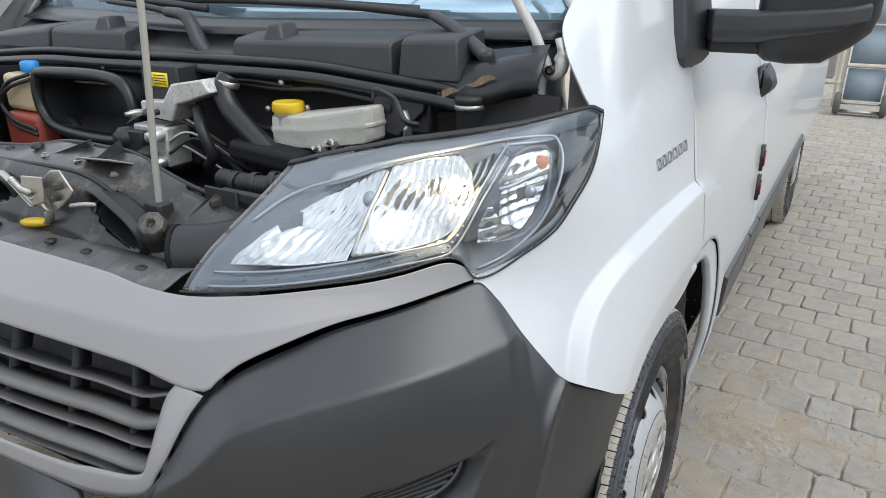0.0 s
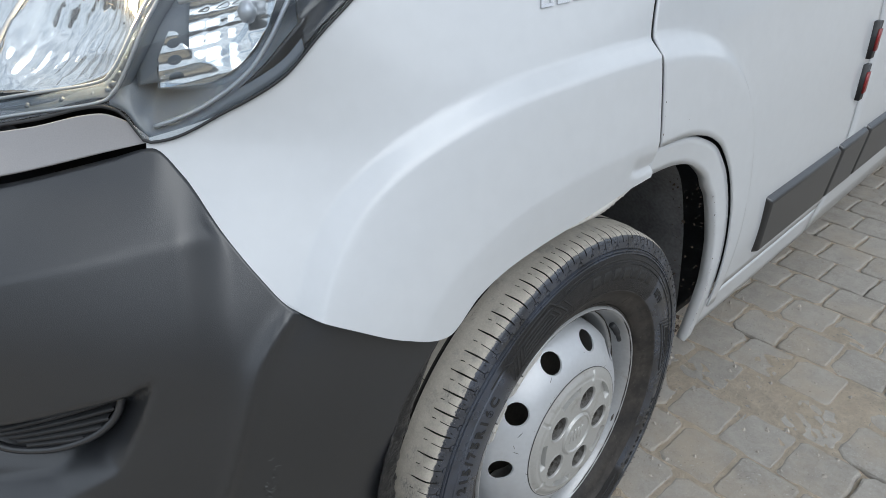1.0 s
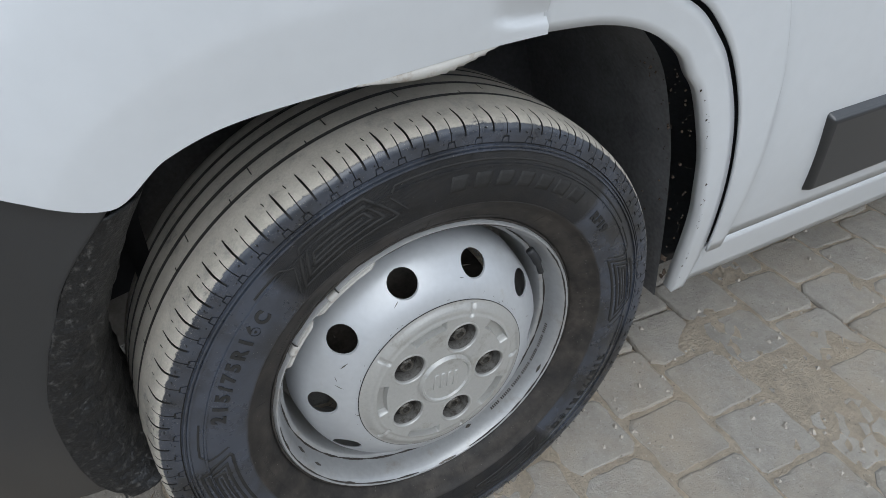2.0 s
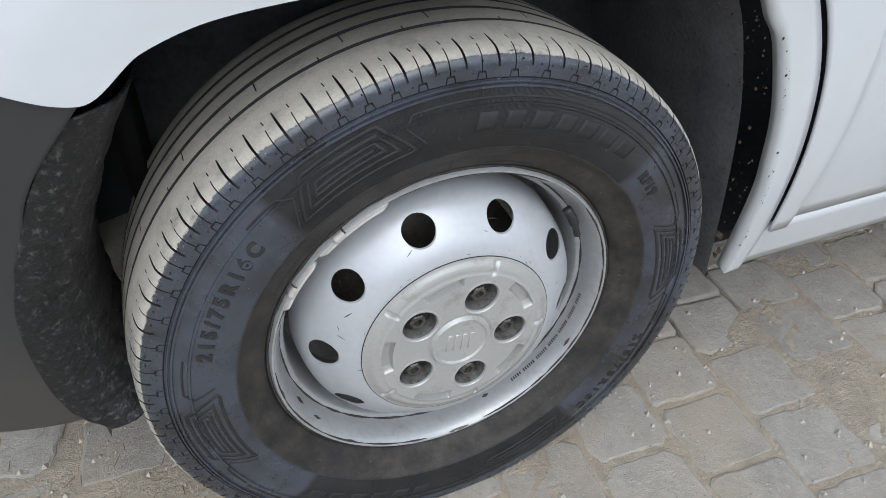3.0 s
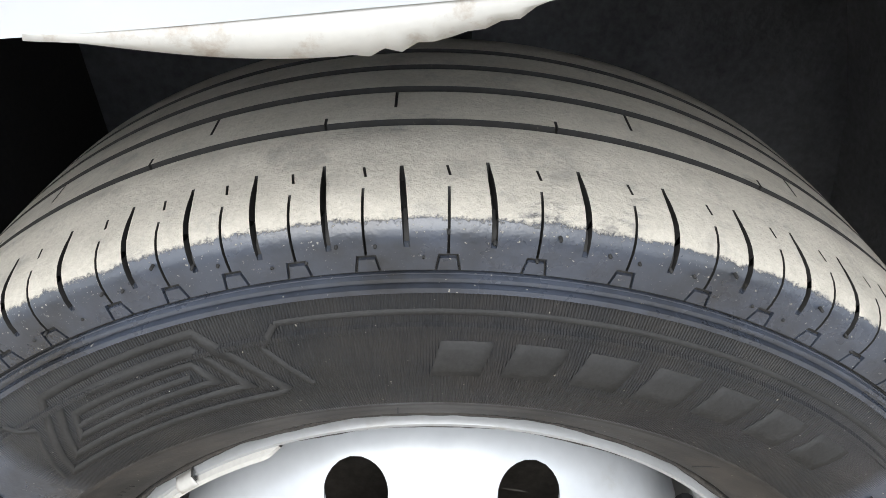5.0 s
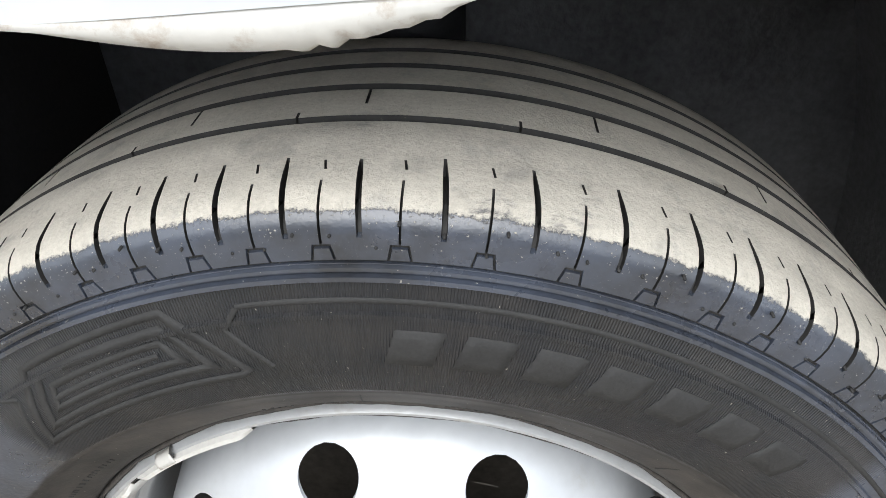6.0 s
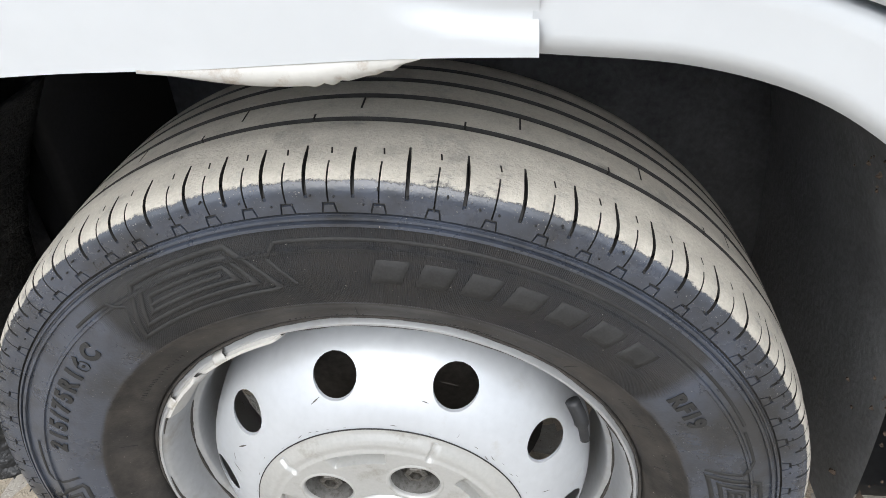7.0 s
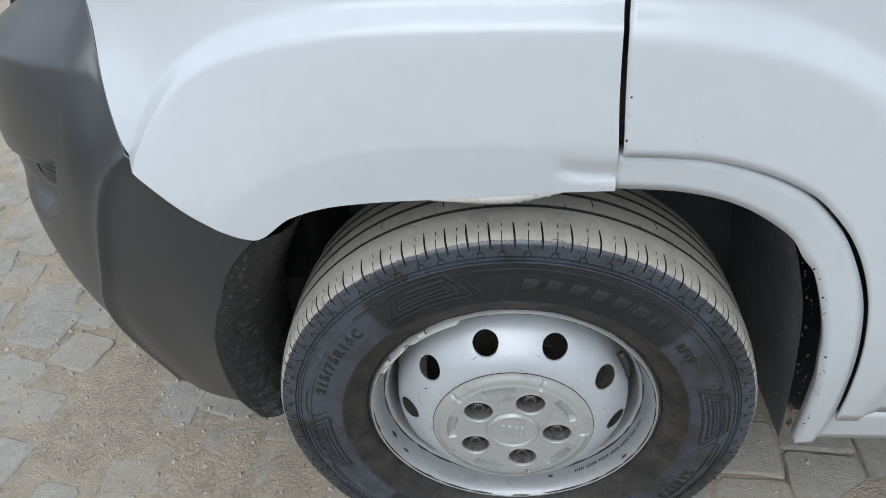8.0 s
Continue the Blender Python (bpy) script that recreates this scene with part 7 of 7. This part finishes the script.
def sand_height(x, y):
    """Joint sand lies below the stones, and drifts over them before the van; here and there a joint is washed out."""
    n = noise.noise(Vector((x * 3.1, y * 3.1, 0.3))) + 0.5 * noise.noise(Vector((x * 9, y * 9, 4)))
    front = 1 - step(-.75, -.25, x)
    fine = 0.0012 * noise.noise(Vector((x * 60, y * 60, 2))) + 0.0008 * noise.noise(Vector((x * 140, y * 140, 7)))
    washed = step(.22, .45, noise.noise(Vector((x * 3.4 + 9, y * 3.4, 3)))) * step(-.2, .1, x) + .45 * step(.9, 1.8, x)
    return -0.0004 + 0.0024 * n + front * (-0.0006 + 0.0040 * n) + fine - 0.012 * washed


def axis(lo, hi, stepsize, far):
    a = list(np.arange(lo, hi, stepsize))
    out, d = [], stepsize
    q = hi
    while q < far:
        d *= 1.35
        q += d
        out.append(q)
    left, d, q = [], stepsize, lo
    while q > -far:
        d *= 1.35
        q -= d
        left.append(q)
    return left[::-1] + a + out


gx, gy = axis(-1.9, 1.3, 0.016, 400), axis(-1.0, 1.1, 0.016, 400)
bm = sheet([[(x, y, sand_height(x, y) if abs(x) < 6 and abs(y) < 6 else -0.0026) for y in gy] for x in gx])
bmesh.ops.recalc_face_normals(bm, faces=bm.faces)
ground = tagged(part("ground", bm, SAND), "sandy yard ground between worn pavers", "ground", kind="structure")
if next(iter(ground.data.polygons)).normal.z < 0:
    ground.data.flip_normals()

# ---------- pavers, in staggered rows across the yard ----------
PX, PY = 0.152, 0.140
rng = random.Random(4)


def stone(kind):
    """One worn paver with broken corners."""
    r = random.Random(kind)
    bm = bmesh.new()
    hx, hy = PX / 2 - .0019, PY / 2 - .0019
    out = []
    for sx, sy in ((-1, -1), (1, -1), (1, 1), (-1, 1)):
        c = .006 + .016 * r.random() ** 2
        a, b = (sx * hx, sy * (hy - c)), (sx * (hx - c), sy * hy)
        out += [a, b] if sx * sy > 0 else [b, a]
    loop = []
    for (x0, y0), (x1, y1) in zip(out, out[1:] + out[:1]):
        loop.append((x0, y0))
        if math.hypot(x1 - x0, y1 - y0) > .06:
            for f in (.2, .4, .6, .8):
                loop.append((x0 + (x1 - x0) * f + .0065 * (r.random() - .5), y0 + (y1 - y0) * f + .0065 * (r.random() - .5)))
    rows = [[(x * k, y * k, h) for x, y in loop] for k, h in ((1.0, -.03), (1.0, -.006), (.965, -.0008), (.90, 0.0012))]
    sheet(rows, True, bm)
    bm.verts.ensure_lookup_table()
    bm.faces.new([bm.verts[3 * len(loop) + i] for i in range(len(loop))])
    bmesh.ops.recalc_face_normals(bm, faces=bm.faces)
    return bm


stones = []
for kind in range(12):
    me = bpy.data.meshes.new("paver")
    sb = stone(kind)
    sb.to_mesh(me)
    sb.free()
    me.materials.append(STONE)
    stones.append(me)
near, rest = [], []
for i in range(-26, 72):
    for j in range(-31, 17):
        x, y = i * PX + .92, (j + .5 * (i % 2)) * PY - .045
        x, y = x + .05 * y, y - .05 * (x - .9)
        loose = 1 - step(-.7, -.2, x)
        m = pose(x + loose * rng.uniform(-.03, .03), y + loose * rng.uniform(-.03, .03), rng.uniform(-.002, .001) + loose * rng.uniform(-.0025, .004), rng.uniform(-.5, .5), rng.uniform(-.5, .5), rng.uniform(-1.6, 1.6) - 3 + loose * rng.uniform(-20, 20)) @ Matrix.Scale(1 - loose * rng.uniform(.0, .36), 4) @ Matrix.Rotation(math.pi * rng.randrange(2), 4, "Z")
        close = -1.5 < x < 1.45 and -.62 < y < .62
        (near if close else rest).append((m, rng.randrange(12)))
for m, k in near:
    ob = new("paver", stones[k])
    ob.parent = ground
    ob.matrix_local = m
verts, faces = [], []
for m, k in rest:
    me, base = stones[k], len(verts)
    verts += [tuple(m @ v.co) for v in me.vertices]
    faces += [tuple(base + i for i in p.vertices) for p in me.polygons]
me = bpy.data.meshes.new("far_pavers")
me.from_pydata(verts, [], faces)
me.materials.append(STONE)
ob = new("far_pavers", me)
ob.parent = ground
tagged(ob, "grey worn concrete pavers in staggered rows", kind="stuff")

# loose grit lying on the sand
verts, faces = [], []
for k in range(14000):
    x = rng.uniform(-1.75, 1.25)
    y = rng.uniform(-.75, .9)
    if rng.random() > .25 + .75 * (1 - step(-.6, .2, x)):
        continue
    r = .0010 + .0070 * rng.random() ** 5
    base, z = len(verts), max(0.0005, sand_height(x, y)) + r * .3
    for q in range(4):
        a = q * math.pi / 2 + rng.random()
        verts.append((x + r * rng.uniform(.7, 1.2) * math.cos(a), y + r * rng.uniform(.7, 1.2) * math.sin(a), z - r * .4))
    verts += [(x, y, z + r * .7)]
    faces += [(base + q, base + (q + 1) % 4, base + 4) for q in range(4)]
me = bpy.data.meshes.new("grit")
me.from_pydata(verts, [], faces)
me.materials.append(material("pale_grit", (0.42, 0.38, 0.33), 0.9, vary=0.5, scale=60))
ob = new("grit", me)
ob.parent = ground
tagged(ob, "pale loose grit on the paving", kind="stuff")

# chopped straw and splinters trodden into the sand
bm = bmesh.new()
for k in range(420):
    x, y = rng.uniform(-1.7, -.25), rng.uniform(-.7, .8)
    q, ln = rng.gauss(1.0, .5), rng.uniform(.006, .024)
    z = max(0.001, sand_height(x, y)) + .0012
    c, d = Vector((x, y, z)), Vector((math.cos(q), math.sin(q), rng.uniform(-.08, .08))) * ln / 2
    e = Vector((-d.y, d.x, 0)).normalized() * .0007
    v = [bm.verts.new(c + s1 * d + s2 * e + Vector((0, 0, h))) for s1 in (-1, 1) for s2, h in ((-1, 0), (0, .0008), (1, 0))]
    bm.faces.new((v[0], v[3], v[4], v[1]))
    bm.faces.new((v[1], v[4], v[5], v[2]))
ob = part("straw_bits", bm, material("brown_straw", (0.22, 0.165, 0.10), 0.9, vary=0.5, scale=90), ground)
tagged(ob, "brown straw bits trodden into the sand", kind="stuff")

# ---------- plain walls that close the yard ----------
WALL = material("yard_wall_render", (0.24, 0.24, 0.245), 0.85, vary=0.15, scale=1.2, fine=30)
for k, (a, b) in enumerate((((-16, -8.3, 0), (26, -8.0, 2.6)), ((-16.3, -8.3, 0), (-16, 14, 2.6)), ((-16, 13.7, 0), (26, 14, 2.6)), ((26, -8.3, 0), (26.3, 14, 2.6)))):
    ob = part("wall_%d" % (k + 1), box(a, b), WALL, smooth=False)
    tagged(ob, "plain grey yard wall", "wall", kind="structure")
